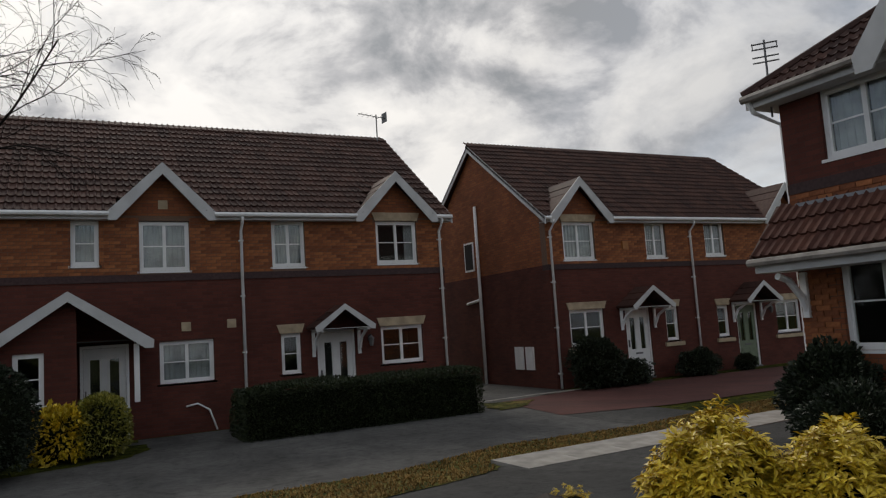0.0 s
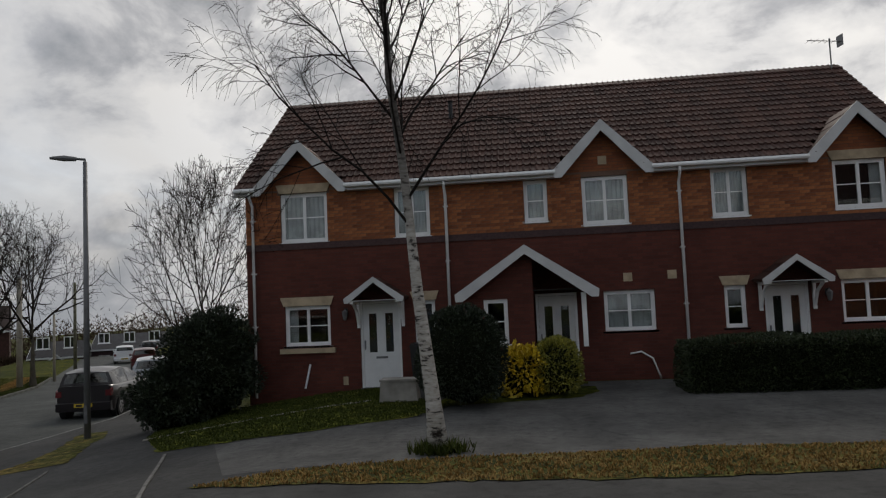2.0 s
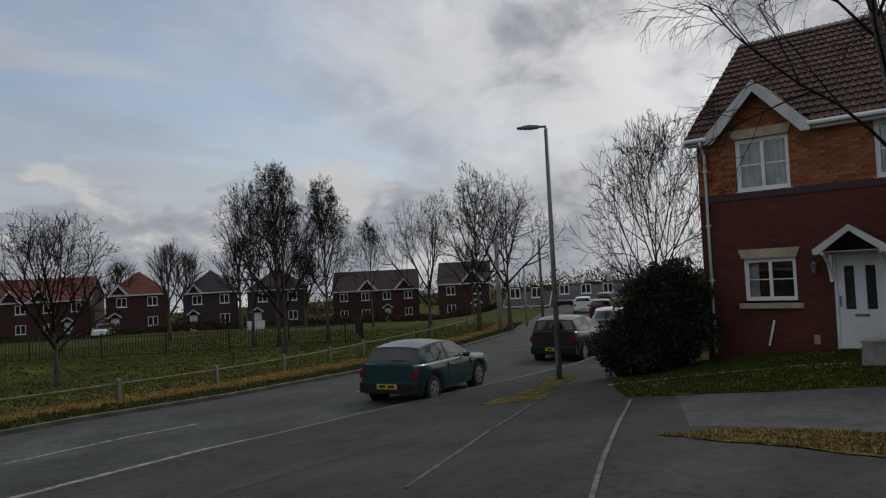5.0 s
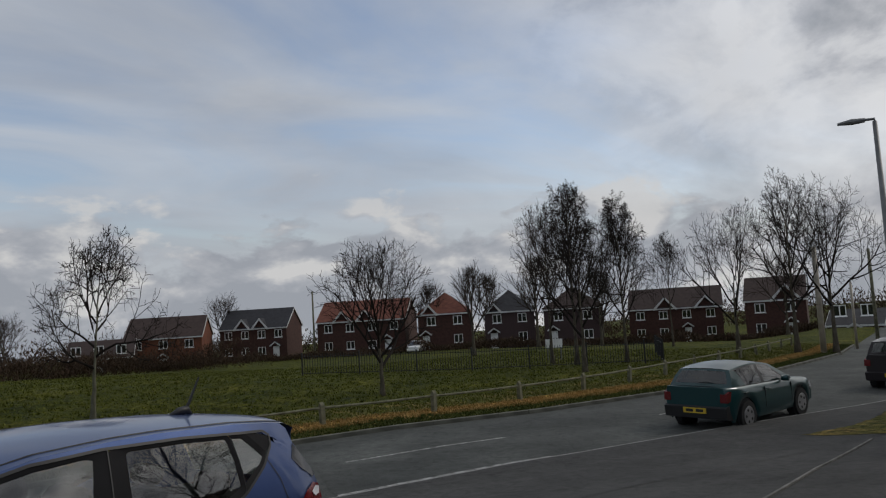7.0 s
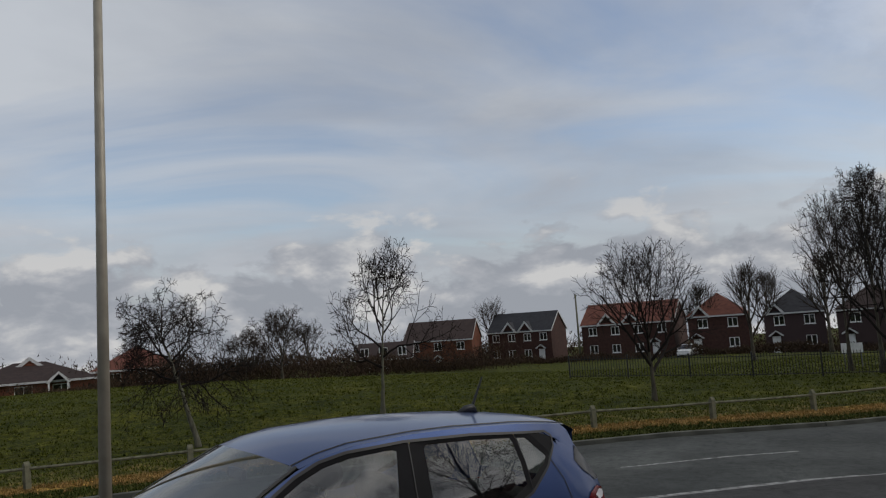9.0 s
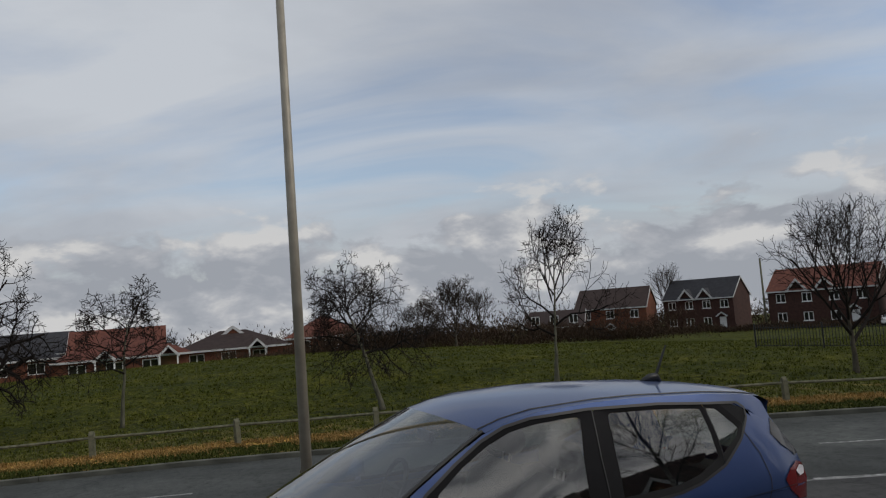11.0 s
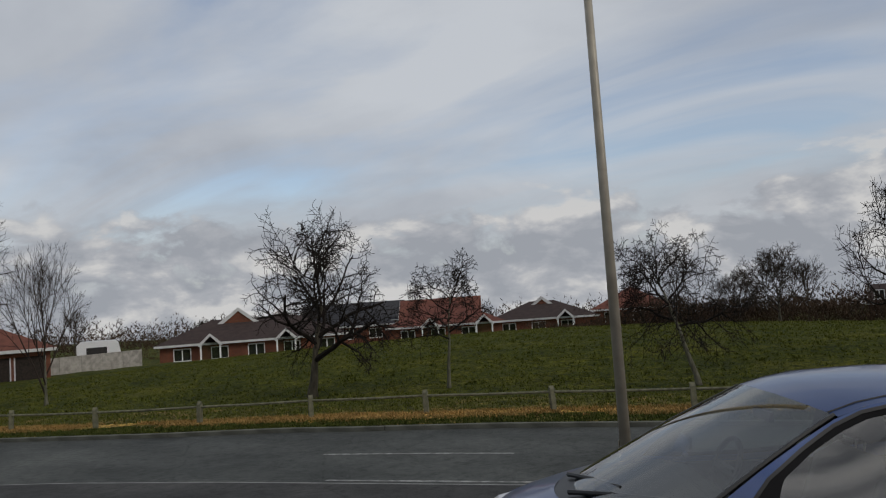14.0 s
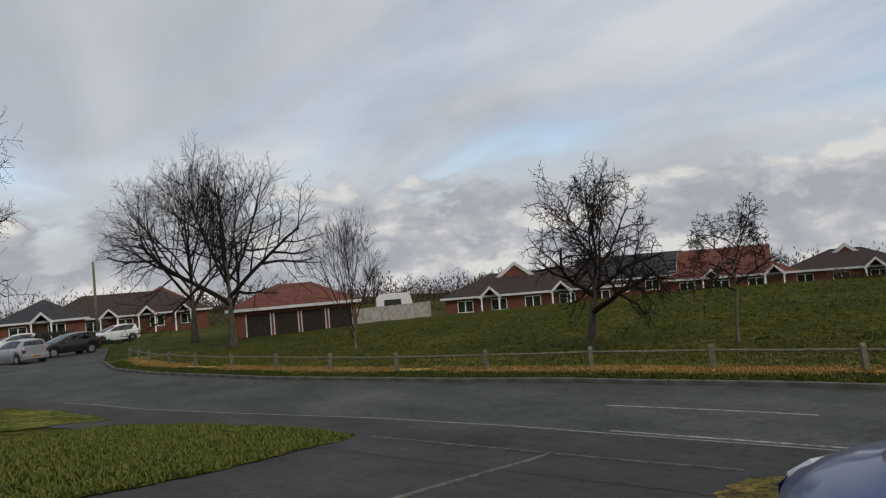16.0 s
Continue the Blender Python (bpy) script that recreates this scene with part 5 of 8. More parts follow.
shrub("small dark shrub by the green door", 19.0, 16.5, 0.35, 0.3, 0.5, DARKLEAF, 1500, 0.06, 69)
shrub("dark evergreen shrub in the corner garden", 8.85, 6.15, 0.62, 0.6, 1.15, DARKLEAF, 9000, 0.07, 70, lump=0.25)
shrub("dark low evergreen in the corner garden", 7.9, 5.2, 0.6, 0.6, 0.75, DARKLEAF, 5000, 0.06, 71, lump=0.25)


def whorled_shrub(label, x, y, z, heads, seed, material, rx=0.36, ry=0.34):
    """A leafy shrub of many rosettes, each a whorl of long leaves."""
    rng = random.Random(seed)
    t = thing("yellow_shrub", label, "shrub", (x, y, z))
    g = Geo()
    for _ in range(heads):
        w, u = rng.uniform(0, 2 * math.pi), rng.random()
        el = math.asin(min(1.0, u * 1.28 - 0.25))
        k = 1 + 0.16 * noise.noise(Vector((math.cos(w) * 2, math.sin(w) * 2, u * 3))) * 1.5
        d = Vector((math.cos(w) * math.cos(el), math.sin(w) * math.cos(el), math.sin(el)))
        p = Vector((d.x * rx * k, d.y * ry * k, 0.42 + d.z * 0.50 * k)) * rng.uniform(0.82, 1.0)
        axis = (d + Vector((0, 0, 0.7))).normalized()
        n = rng.randint(9, 13)
        for i in range(n):
            a = 2.4 * i + rng.uniform(-0.2, 0.2)
            s = axis.cross(Vector((0.3, 0.5, 0.8))).normalized()
            r = (Matrix.Rotation(a, 3, axis) @ s)
            rise = 0.75 - 0.085 * i + rng.uniform(-0.12, 0.12)
            v = (r * 0.9 + axis * rise).normalized()
            side = v.cross(axis).normalized()
            ln = rng.uniform(0.034, 0.060)
            wd = ln * 0.17
            sag = -axis * ln * 0.12
            q = p + axis * rng.uniform(-0.02, 0.015)
            kk = len(g.v)
            mid = q + v * ln * 0.5
            fold = axis * wd * 0.45
            tip = q + v * ln + sag
            g.v += [tuple(q), tuple(mid + side * wd + fold), tuple(mid), tuple(mid - side * wd + fold), tuple(tip)]
            g.f += [(kk, kk + 1, kk + 2), (kk, kk + 2, kk + 3), (kk + 1, kk + 4, kk + 2), (kk + 2, kk + 4, kk + 3)]
    part("foliage", g, material, t)
    part("inner_growth", core(rx, ry, 0.46, 0.42, seed, 0.1, 0.8), INNER_SHADE, t)
    return t


whorled_shrub("golden variegated shrub with pointed leaves above timber fence", 2.47, 2.03, 0.66, 1500, 81, YELLOW, 0.30, 0.30)
whorled_shrub("golden variegated shrub with green lower leaves above fence", 2.80, 1.73, 0.60, 1500, 82, YELLOW, 0.33, 0.32)
sm = whorled_shrub("small golden sprig of the shrub by the post", 2.02, 2.44, 0.98, 200, 83, YELLOW)
sm.scale = (0.35, 0.35, 0.35)


def board_fence(x0, y0, x1, y1, h):
    """A dark close-boarded garden fence with capped posts."""
    f = thing("garden_fence", "dark brown stained timber garden fence with capped post", "fence", (x0, y0, ground_z(x0, y0)))
    ln = math.hypot(x1 - x0, y1 - y0)
    f.rotation_euler = (0, 0, math.atan2(y1 - y0, x1 - x0))
    me = Geo().box(0, 0.095, -0.01, 0.012, 0.0, h - 0.06).mesh("board", STAIN)
    x = 0.08
    while x < ln - 0.1:
        part("board", me, STAIN, f, at=(x, 0, 0.03))
        x += 0.105
    for z in (0.2, h - 0.25):
        part("rail", Geo().box(0, ln, 0.013, 0.05, z, z + 0.07), STAIN, f)
    for px in (0.0, ln):
        p = part("post", Geo().box(px - 0.05, px + 0.05, -0.05, 0.05, -0.2, h + 0.03), STAIN, f)
        part("cap", Geo().prism([(px - 0.07, h + 0.031), (px + 0.07, h + 0.031), (px + 0.07, h + 0.055), (px, h + 0.075), (px - 0.07, h + 0.055)], "y", -0.07, 0.07), STAIN, p)
    return f


STAIN = plain("dark_brown_stain", (0.022, 0.015, 0.011), 0.85, vary=0.35, scale=9)
board_fence(1.89, 2.42, 4.3, 1.15, 0.90)
board_fence(4.6, 3.4, 8.6, 3.2, 0.62)


# ---- street furniture ----
def knee_rail():
    pts = [(-10.95, -42.7), (-10.2, -36.0), (-10.4, -30.0), (-11.4, -22.8), (-12.2, -18.7), (-13.05, -16.2), (-14.02, -13.83), (-14.75, -10.94), (-15.52, -8.15), (-16.1, -4.98), (-16.7, -1.9), (-17.15, 1.1), (-17.37, 4.06), (-17.4, 6.9), (-17.8, 9.6), (-18.5, 12.4), (-19.6, 15.3), (-21.9, 20.5), (-25.4, 28.0), (-31.0, 38.5)]
    f = thing("knee_rail_fence", "low weathered timber knee rail along the green", "fence", (0, 0, 0))
    seg = [math.hypot(b[0] - a[0], b[1] - a[1]) for a, b in zip(pts, pts[1:])]
    total, out, d = sum(seg), [], 0.0
    while d <= total:
        r = d
        for (a, b), s in zip(zip(pts, pts[1:]), seg):
            if r <= s:
                out.append((a[0] + (b[0] - a[0]) * r / s, a[1] + (b[1] - a[1]) * r / s))
                break
            r -= s
        d += 3.02
    rng = random.Random(4)
    post = Geo().prism([(-0.055, -0.4), (0.055, -0.4), (0.055, 0.50), (0.0, 0.58), (-0.055, 0.50)], "y", -0.055, 0.055).mesh("post", TIMBER)
    for (x, y), (x2, y2) in zip(out, out[1:] + [(None, None)]):
        z = ground_z(x, y)
        part("post", post, TIMBER, f, at=Matrix.Translation((x, y, z)) @ Euler((rng.gauss(0, 0.03), rng.gauss(0, 0.03), rng.uniform(0, 1))).to_matrix().to_4x4())
        if x2 is not None:
            part("rail", Geo().tube([(x, y, z + 0.44), ((x + x2) / 2, (y + y2) / 2, (z + ground_z(x2, y2)) / 2 + 0.43), (x2, y2, ground_z(x2, y2) + 0.44)], 0.032, 6), TIMBER, f)


knee_rail()


def lamp_post(label, x, y, h, arm, head_dir, material, r=0.075, name="street_lamp"):
    z = ground_z(x, y)
    t = thing(name, label, "street lamp", (x, y, z))
    part("column", Geo().tube([(0, 0, -0.3), (0, 0, h)], [r * 0.97, r * 0.62], 12), material, t, smooth=True)
    part("access_door", Geo().box(-0.04, 0.04, -r * 1.02, -r * 0.9, 0.35, 0.75), material, t)
    dx, dy = math.cos(head_dir), math.sin(head_dir)
    part("bracket", Geo().tube([(0, 0, h - 0.02), (0, 0, h + 0.05), (dx * arm * 0.4, dy * arm * 0.4, h + 0.06)], 0.03, 8), material, t)
    hd = Geo()
    hd.tube([(dx * arm * 0.25, dy * arm * 0.25, h + 0.05), (dx * arm * 0.6, dy * arm * 0.6, h + 0.055), (dx * arm, dy * arm, h + 0.045)], [0.05, 0.07, 0.03], 8)
    part("lamp_head", hd, GREY, t, "flat grey lantern head")
    return t


lamp_post("dark steel street lamp on the small verge", -10.0, 15.27, 6.28, 0.72, radians(215), GREY, 0.075)
lamp_post("tall grey-brown steel lamp column by the kerb", -8.95, -3.44, 8.0, 0.8, radians(180), CREAM, 0.075)
for x, y, h in ((-12.0, -95.0, 7.0), (-6.0, -72.0, 5.5)):
    lamp_post("distant street lamp by the bungalows", x, y, h, 0.6, radians(0), GREY, 0.06)


def pole(label, x, y, h, r, material):
    t = thing("utility_pole", label, "pole", (x, y, ground_z(x, y)))
    part("shaft", Geo().tube([(0, 0, -0.3), (0, 0, h)], [r, r * 0.75], 9), material, t, smooth=True)
    part("cap", Geo().tube([(0, 0, h), (0, 0, h + 0.06)], [r * 0.8, r * 0.3], 9), GREY, t)
    return t


pole("tall grey timber telegraph pole by the rail", -24.6, 32.6, 5.3, 0.15, CREAM)
pole("dark timber telegraph pole by the road", -27.6, 41.5, 5.6, 0.11, TIMBER)
pole("thin dark pole beside the road", -26.2, 37.5, 3.6, 0.08, CREAM)
pole("telegraph pole behind the green", -104, 30, 9.5, 0.16, TIMBER)
pole("telegraph pole by the bungalows", -18.5, -84.0, 8.0, 0.16, TIMBER)


def railings():
    """Black bow-top play-area railings."""
    f = thing("railings", "black steel bow-top railings round the play area", "fence", (0, 0, 0))
    pts = [(-35.4, 9.25), (-31.5, 16.5), (-27.2, 24.6), (-37.0, 33.0)]
    bar = Geo().tube([(0, 0, 0), (0, 0, 0.98)], 0.016, 4).mesh("bar", BLACK)
    post = Geo().tube([(0, 0, -0.2), (0, 0, 1.12)], 0.042, 5).mesh("post", BLACK)
    count = 0
    for (ax, ay), (bx, by) in zip(pts, pts[1:]):
        ln = math.hypot(bx - ax, by - ay)
        n = int(ln / 0.125)
        za, zb = ground_z(ax, ay), ground_z(bx, by)
        for z in (0.12, 0.92):
            part("rail", Geo().tube([(ax, ay, za + z), (bx, by, zb + z)], 0.016, 4), BLACK, f)
        rest = Geo()
        for i in range(n + 1):
            k = i / n
            p = (ax + (bx - ax) * k, ay + (by - ay) * k, za + (zb - za) * k)
            if i % 22 == 0:
                part("post", post, BLACK, f, at=p)
            elif count < 280:
                part("bar", bar, BLACK, f, at=(p[0], p[1], p[2] + 0.08))
                count += 1
            else:
                rest.tube([(p[0], p[1], p[2] + 0.08), (p[0], p[1], p[2] + 1.06)], 0.011, 4)
        if rest.v:
            tagged(part("bars", rest, BLACK, f), kind="stuff")


railings()
s = thing("notice_board", "small white notice board on two posts", "sign", (-36.5, 24.8, ground_z(-36.5, 24.8)))
part("board", Geo().box(-0.5, 0.5, -0.02, 0.02, 0.7, 1.25), SIGN, s, at=Euler((0, 0, radians(60))).to_matrix().to_4x4())
for k in (-0.4, 0.4):
    part("leg", Geo().box(k - 0.03, k + 0.03, 0.021, 0.07, -0.1, 1.2), GREY, s, at=Euler((0, 0, radians(60))).to_matrix().to_4x4())


# ---- vehicles ----
RED_LENS = plain("red_lens", (0.11, 0.008, 0.010), 0.2, spec=0.6)
CLEAR_LENS = plain("clear_lens", (0.5, 0.5, 0.52), 0.12, spec=0.7)
PLATE = plain("yellow_plate", (0.55, 0.38, 0.03), 0.5)
SEAT = plain("dark_seat_cloth", (0.03, 0.03, 0.032), 0.9)
TRIM = plain("black_window_trim", (0.012, 0.012, 0.013), 0.35)


def car(label, at, turn, body_paint, L=4.0, W=1.70, H=1.47, cowl=0.85, top=2.05, rail_end=3.75, b_pillar=2.55, belt=(0.92, 1.02), nose=0.72, roof_front=None, lights=True, tail=0.85, lens=None, seats=True, quarter=True):
    """A hatchback. Along its length y runs from the nose (0) to the tail (L); x is across."""
    t = thing("car", label, "car", Matrix.Translation(at) @ Euler((0, 0, turn)).to_matrix().to_4x4() @ Matrix.Translation((0, -L / 2, 0)))
    hw = W / 2
    sill, N = 0.22, 44
    ax_f, ax_r, wr = 0.72, L - 0.68, 0.30

    def belt_z(s):
        return lerp(belt[0], belt[1], min(1, max(0, (s - cowl) / (L - cowl))))

    def deck_z(s):
        if s < cowl:
            f = s / cowl
            return lerp(nose, belt[0] - 0.01, f ** 0.55)
        if s > rail_end + 0.12:
            return belt_z(s)
        return belt_z(s)

    def half(s):
        f = min(1, s / 0.55)
        r = min(1, (L - s) / 0.5)
        return hw * (0.80 + 0.20 * (1 - (1 - f) ** 2.2)) * (0.86 + 0.14 * (1 - (1 - r) ** 2.2))

    # lower body
    g = Geo()
    sects = []
    for i in range(N + 1):
        s = L * i / N
        w, zd, zb = half(s), deck_z(s), min(deck_z(s), belt_z(s))
        lo = sill + (0.10 if s < 0.15 or s > L - 0.15 else 0)
        for c in (ax_f, ax_r):
            if abs(s - c) < wr + 0.07:
                lo = max(lo, 0.30 + math.sqrt(max(0, (wr + 0.07) ** 2 - (s - c) ** 2)))
        sh = zb - 0.06
        mid = lerp(lo, sh, 0.5)
        crown_ = zd + (0.035 if s < cowl else 0.0)
        row = [(w * 0.93, lo), (w * 0.985, lerp(lo, sh, 0.22)), (w, mid), (w * 0.985, lerp(lo, sh, 0.82)), (w * 0.965, sh), (w * 0.93, zb), (w * 0.80, lerp(zb, crown_, 0.6) + 0.005), (w * 0.4, crown_), (0, crown_ + 0.004)]
        sects.append((s, row))
    m = len(sects[0][1])
    for s, row in sects:
        for x, z in row:
            g.v.append((x, s, z))
        for x, z in row[:-1]:
            g.v.append((-x, s, z))
    per = 2 * m - 1
    for i in range(N):
        a, b = i * per, (i + 1) * per
        for k in range(m - 1):
            g.f.append((a + k, b + k, b + k + 1, a + k + 1))
            p, q = (m + k), (m + k + 1 if k < m - 2 else m - 1)
            g.f.append((a + p, a + q, b + q, b + p))
    for i, rev in ((0, False), (N, True)):
        ring = [i * per + k for k in range(m)] + [i * per + m + k for k in range(m - 2, -1, -1)]
        g.f.append(tuple(reversed(ring)) if not rev else tuple(ring))
    me = g.mesh("body", body_paint, True)
    fix_normals(me)
    part("body", me, body_paint, t)

    # greenhouse: side surface between belt line and roof rail
    rf = roof_front or (H - 0.10)

    def rail(s):
        f = min(1, max(0, (s - top) / (rail_end - top)))
        z = lerp(rf, H - 0.085, f) + 0.075 * math.sin(math.pi * min(1, f * 0.95)) - 0.02 * f
        return hw * (0.72 + 0.02 * math.sin(math.pi * f)), z

    ws0, ws1 = cowl + 0.02, top
    rw0, rw1 = L - 0.22, rail_end

    def side(y, v):
        """y: along the car; v: 0 at the belt, 1 at the rail."""
        xr, zr = rail(min(max(y, top), rail_end))
        xb, zb = half(y) * 0.925, belt_z(y) - 0.004
        return (lerp(xb, xr, v ** 1.25), y, lerp(zb, zr, v))

    def side_parts(name, bl, tl, br, tr, v0, v1, material, label="", n=10, k=5):
        """The same panel on both flanks. bl, tl: its front edge at belt and rail; br, tr: its rear edge."""
        for sg in (1, -1):
            gg = Geo()
            for i in range(n + 1):
                for j in range(k + 1):
                    v = lerp(v0, v1, j / k)
                    x, y, z = side(lerp(lerp(bl, tl, v), lerp(br, tr, v), i / n), v)
                    gg.v.append((sg * x, y, z))
            for i in range(n):
                for j in range(k):
                    q = (i * (k + 1) + j, (i + 1) * (k + 1) + j, (i + 1) * (k + 1) + j + 1, i * (k + 1) + j + 1)
                    gg.f.append(q if sg > 0 else q[::-1])
            part(name, gg, material, t, label, smooth=True)

    rp = body_paint
    ab, at_ = ws0 + 0.26, top + 0.10
    bp, bw = b_pillar, 0.065
    side_parts("a_pillar", ws0, top, ab, at_, 0, 1, rp, n=4, k=10)
    side_parts("roof_rail", ab, at_, rw0, rail_end, 0.935, 1, rp, n=18, k=3)
    side_parts("window_trim", ab, at_, rw0 - 0.30, rail_end - 0.2, 0.0, 0.045, TRIM, n=18, k=1)
    side_parts("upper_window_trim", ab, at_, rw0, rail_end - 0.1, 0.895, 0.935, TRIM, n=18, k=1)
    side_parts("b_pillar", bp - bw - 0.03, bp - bw + 0.03, bp + bw - 0.03, bp + bw + 0.03, 0.045, 0.895, TRIM, n=2)
    side_parts("front_door_frame", ab, at_, ab + 0.05, at_ + 0.05, 0.045, 0.895, TRIM, n=1)
    side_parts("front_side_glass", ab + 0.05, at_ + 0.05, bp - bw - 0.03, bp - bw + 0.03, 0.045, 0.895, CAR_GLASS, "tinted front door glass")
    qb, qt = (rw0 - 0.62, rail_end - 0.42) if quarter else (rw0 - 0.35, rail_end - 0.15)
    side_parts("rear_side_glass", bp + bw - 0.03, bp + bw + 0.03, qb, qt, 0.045, 0.895, CAR_GLASS, "tinted rear door glass")
    if quarter:
        side_parts("quarter_bar", qb, qt, qb + 0.05, qt + 0.05, 0.045, 0.895, TRIM, n=1)
        side_parts("quarter_glass", qb + 0.05, qt + 0.05, qb + 0.10, qt + 0.30, 0.045, 0.895, CAR_GLASS, n=5)
        side_parts("c_pillar", qb + 0.10, qt + 0.30, rw0, rail_end, 0.045, 0.935, rp, n=8, k=8)
    else:
        side_parts("c_pillar", qb, qt, rw0, rail_end, 0.045, 0.935, rp, n=8, k=8)

    def cross(s_belt, f, bulge, lip, n=12, k=6, inset=0.0, v0=0.0, v1=1.0, sgn=1):
        gg = Geo()
        for j in range(k + 1):
            v = lerp(v0, v1, j / k)
            x, y, z = side(lerp(ws0, top, v) if f == 0 else lerp(rw0, rail_end, v), v)
            for i in range(n + 1):
                u = lerp(-1 + inset, 1 - inset, i / n)
                gg.v.append((u * x, y - sgn * bulge * (1 - u * u), z + lip * (1 - abs(u) ** 2.4)))
        for j in range(k):
            for i in range(n):
                q = (j * (n + 1) + i, j * (n + 1) + i + 1, (j + 1) * (n + 1) + i + 1, (j + 1) * (n + 1) + i)
                gg.f.append(q)
        return gg

    part("windscreen", cross(top, 0, 0.10, 0.0352, v0=0.02), CAR_GLASS, t, "raked windscreen", smooth=True)
    part("windscreen_band", cross(top, 0, 0.104, 0.037, v0=0.0, v1=0.06, k=1), TRIM, t)
    part("rear_window", cross(rail_end, 1, 0.05, 0.02, inset=0.14, v0=0.18, v1=0.90, sgn=-1), CAR_GLASS, t, "dark rear window", smooth=True)
    tailgate = cross(rail_end, 1, 0.045, 0.018, v0=0.0, v1=0.18, k=2, sgn=-1)
    tailgate.add(*[(lambda q: (q.v, q.f))(cross(rail_end, 1, 0.045, 0.02, v0=0.90, v1=1.0, k=2, sgn=-1))][0])
    part("tailgate", tailgate, body_paint, t, smooth=True)
    for sg in (-1, 1):
        gg = Geo()
        for j in range(7):
            v = lerp(0.18, 0.90, j / 6)
            x, y, z = side(lerp(rw0, rail_end, v), v)
            for u in (0.86, 1.0):
                gg.v.append((sg * u * x, y + 0.05 * (1 - u * u) + 0.002, z + 0.02 * (1 - u * u)))
        for j in range(6):
            gg.f.append((2 * j, 2 * j + 1, 2 * j + 3, 2 * j + 2))
        part("tailgate_edge", gg, rp, t, smooth=True)
    # roof skin
    gg = Geo()
    n, k = 16, 14
    for i in range(n + 1):
        s = lerp(top, rail_end, i / n)
        xr, zr = rail(s)
        for j in range(k + 1):
            u = lerp(-1, 1, j / k)
            end = 0.10 * (1 - u * u) * (-1 if i == 0 else 0) + (0.05 * (1 - u * u) if i == n else 0)
            gg.v.append((u * xr, s + end, zr + 0.060 * (1 - abs(u) ** 2.4) * (0.35 + 0.65 * math.sin(math.pi * (0.12 + 0.76 * i / n)))))
    for i in range(n):
        for j in range(k):
            gg.f.append((i * (k + 1) + j, i * (k + 1) + j + 1, (i + 1) * (k + 1) + j + 1, (i + 1) * (k + 1) + j))
    part("roof", gg, rp, t, smooth=True)
    zr = rail(rail_end)[1]
    if lens != "old":
        part("spoiler", Geo().prism([(rail_end - 0.10, zr + 0.028), (rail_end + 0.10, zr + 0.012), (rail_end + 0.11, zr - 0.006), (rail_end - 0.02, zr - 0.02)], "x", -hw * 0.66, hw * 0.66), rp, t)
    # wheels
    for c in (ax_f, ax_r):
        for sg in (-1, 1):
            x = sg * (hw - 0.10)
            ty = part("wheel", Geo().tube([(x - 0.09, c, 0.30), (x - 0.085, c, 0.30), (x + 0.085, c, 0.30), (x + 0.09, c, 0.30)], [0.24, 0.30, 0.30, 0.24], 24), RUBBER, t, smooth=False)
            part("rim", Geo().tube([(x + sg * 0.088, c, 0.30), (x + sg * 0.094, c, 0.30)], [0.20, 0.19], 20), ALLOY, ty)
            for q in range(5):
                w = q * 2 * math.pi / 5
                part("spoke_gap", Geo().tube([(x + sg * 0.094, c + 0.12 * math.cos(w), 0.30 + 0.12 * math.sin(w)), (x + sg * 0.097, c + 0.12 * math.cos(w), 0.30 + 0.12 * math.sin(w))], 0.035, 6), BLACK, ty)
            part("arch_lining", Geo().tube([(x - sg * 0.12, c, 0.30), (x + sg * 0.03, c, 0.30)], 0.36, 16), BLACK, t)
    # bumpers, lamps, plates, mirrors, handles, wipers
    part("rear_bumper", Geo().prism([(L - 0.25, 0.24), (L + 0.03, 0.30), (L + 0.05, 0.52), (L - 0.02, 0.56), (L - 0.25, 0.56)], "x", -hw * 0.90, hw * 0.90), BLACK if lens == "old" else body_paint, t)
    part("front_bumper", Geo().prism([(0.25, 0.24), (-0.03, 0.28), (-0.05, 0.48), (0.02, 0.54), (0.25, 0.54)], "x", -hw * 0.82, hw * 0.82), body_paint, t)
    part("number_plate", Geo().box(-0.26, 0.26, L + 0.035, L + 0.056, 0.40, 0.51), PLATE, t, "yellow plate with blank bars")
    part("plate_marks", Geo().box(-0.20, -0.03, L + 0.056, L + 0.059, 0.425, 0.485).box(0.03, 0.20, L + 0.056, L + 0.059, 0.425, 0.485), BLACK, t)
    for sg in (-1, 1):
        part("tail_light", Geo().prism([(L - 0.20, tail - 0.14), (L + 0.012, tail - 0.17), (L + 0.005, tail + 0.0), (L - 0.10, tail + 0.05), (L - 0.22, tail + 0.03)], "x", *sorted((sg * hw * 0.72, sg * hw * 0.915))), RED_LENS, t, "red tail light")
        part("headlight", Geo().prism([(-0.01, nose - 0.17), (0.28, nose - 0.12), (0.26, nose - 0.01), (0.05, nose - 0.03)], "x", *sorted((sg * hw * 0.55, sg * hw * 0.86))), CLEAR_LENS, t, "clear headlight")
        mx, my, mz = side(ws0 + 0.45, 0.02)
        part("door_mirror", Geo().tube([(sg * (mx + 0.02), my + 0.05, mz), (sg * (mx + 0.06), my + 0.04, mz + 0.03), (sg * (mx + 0.17), my + 0.04, mz + 0.05), (sg * (mx + 0.19), my + 0.04, mz + 0.05)], [0.025, 0.06, 0.07, 0.04], 8), body_paint, t, smooth=True)
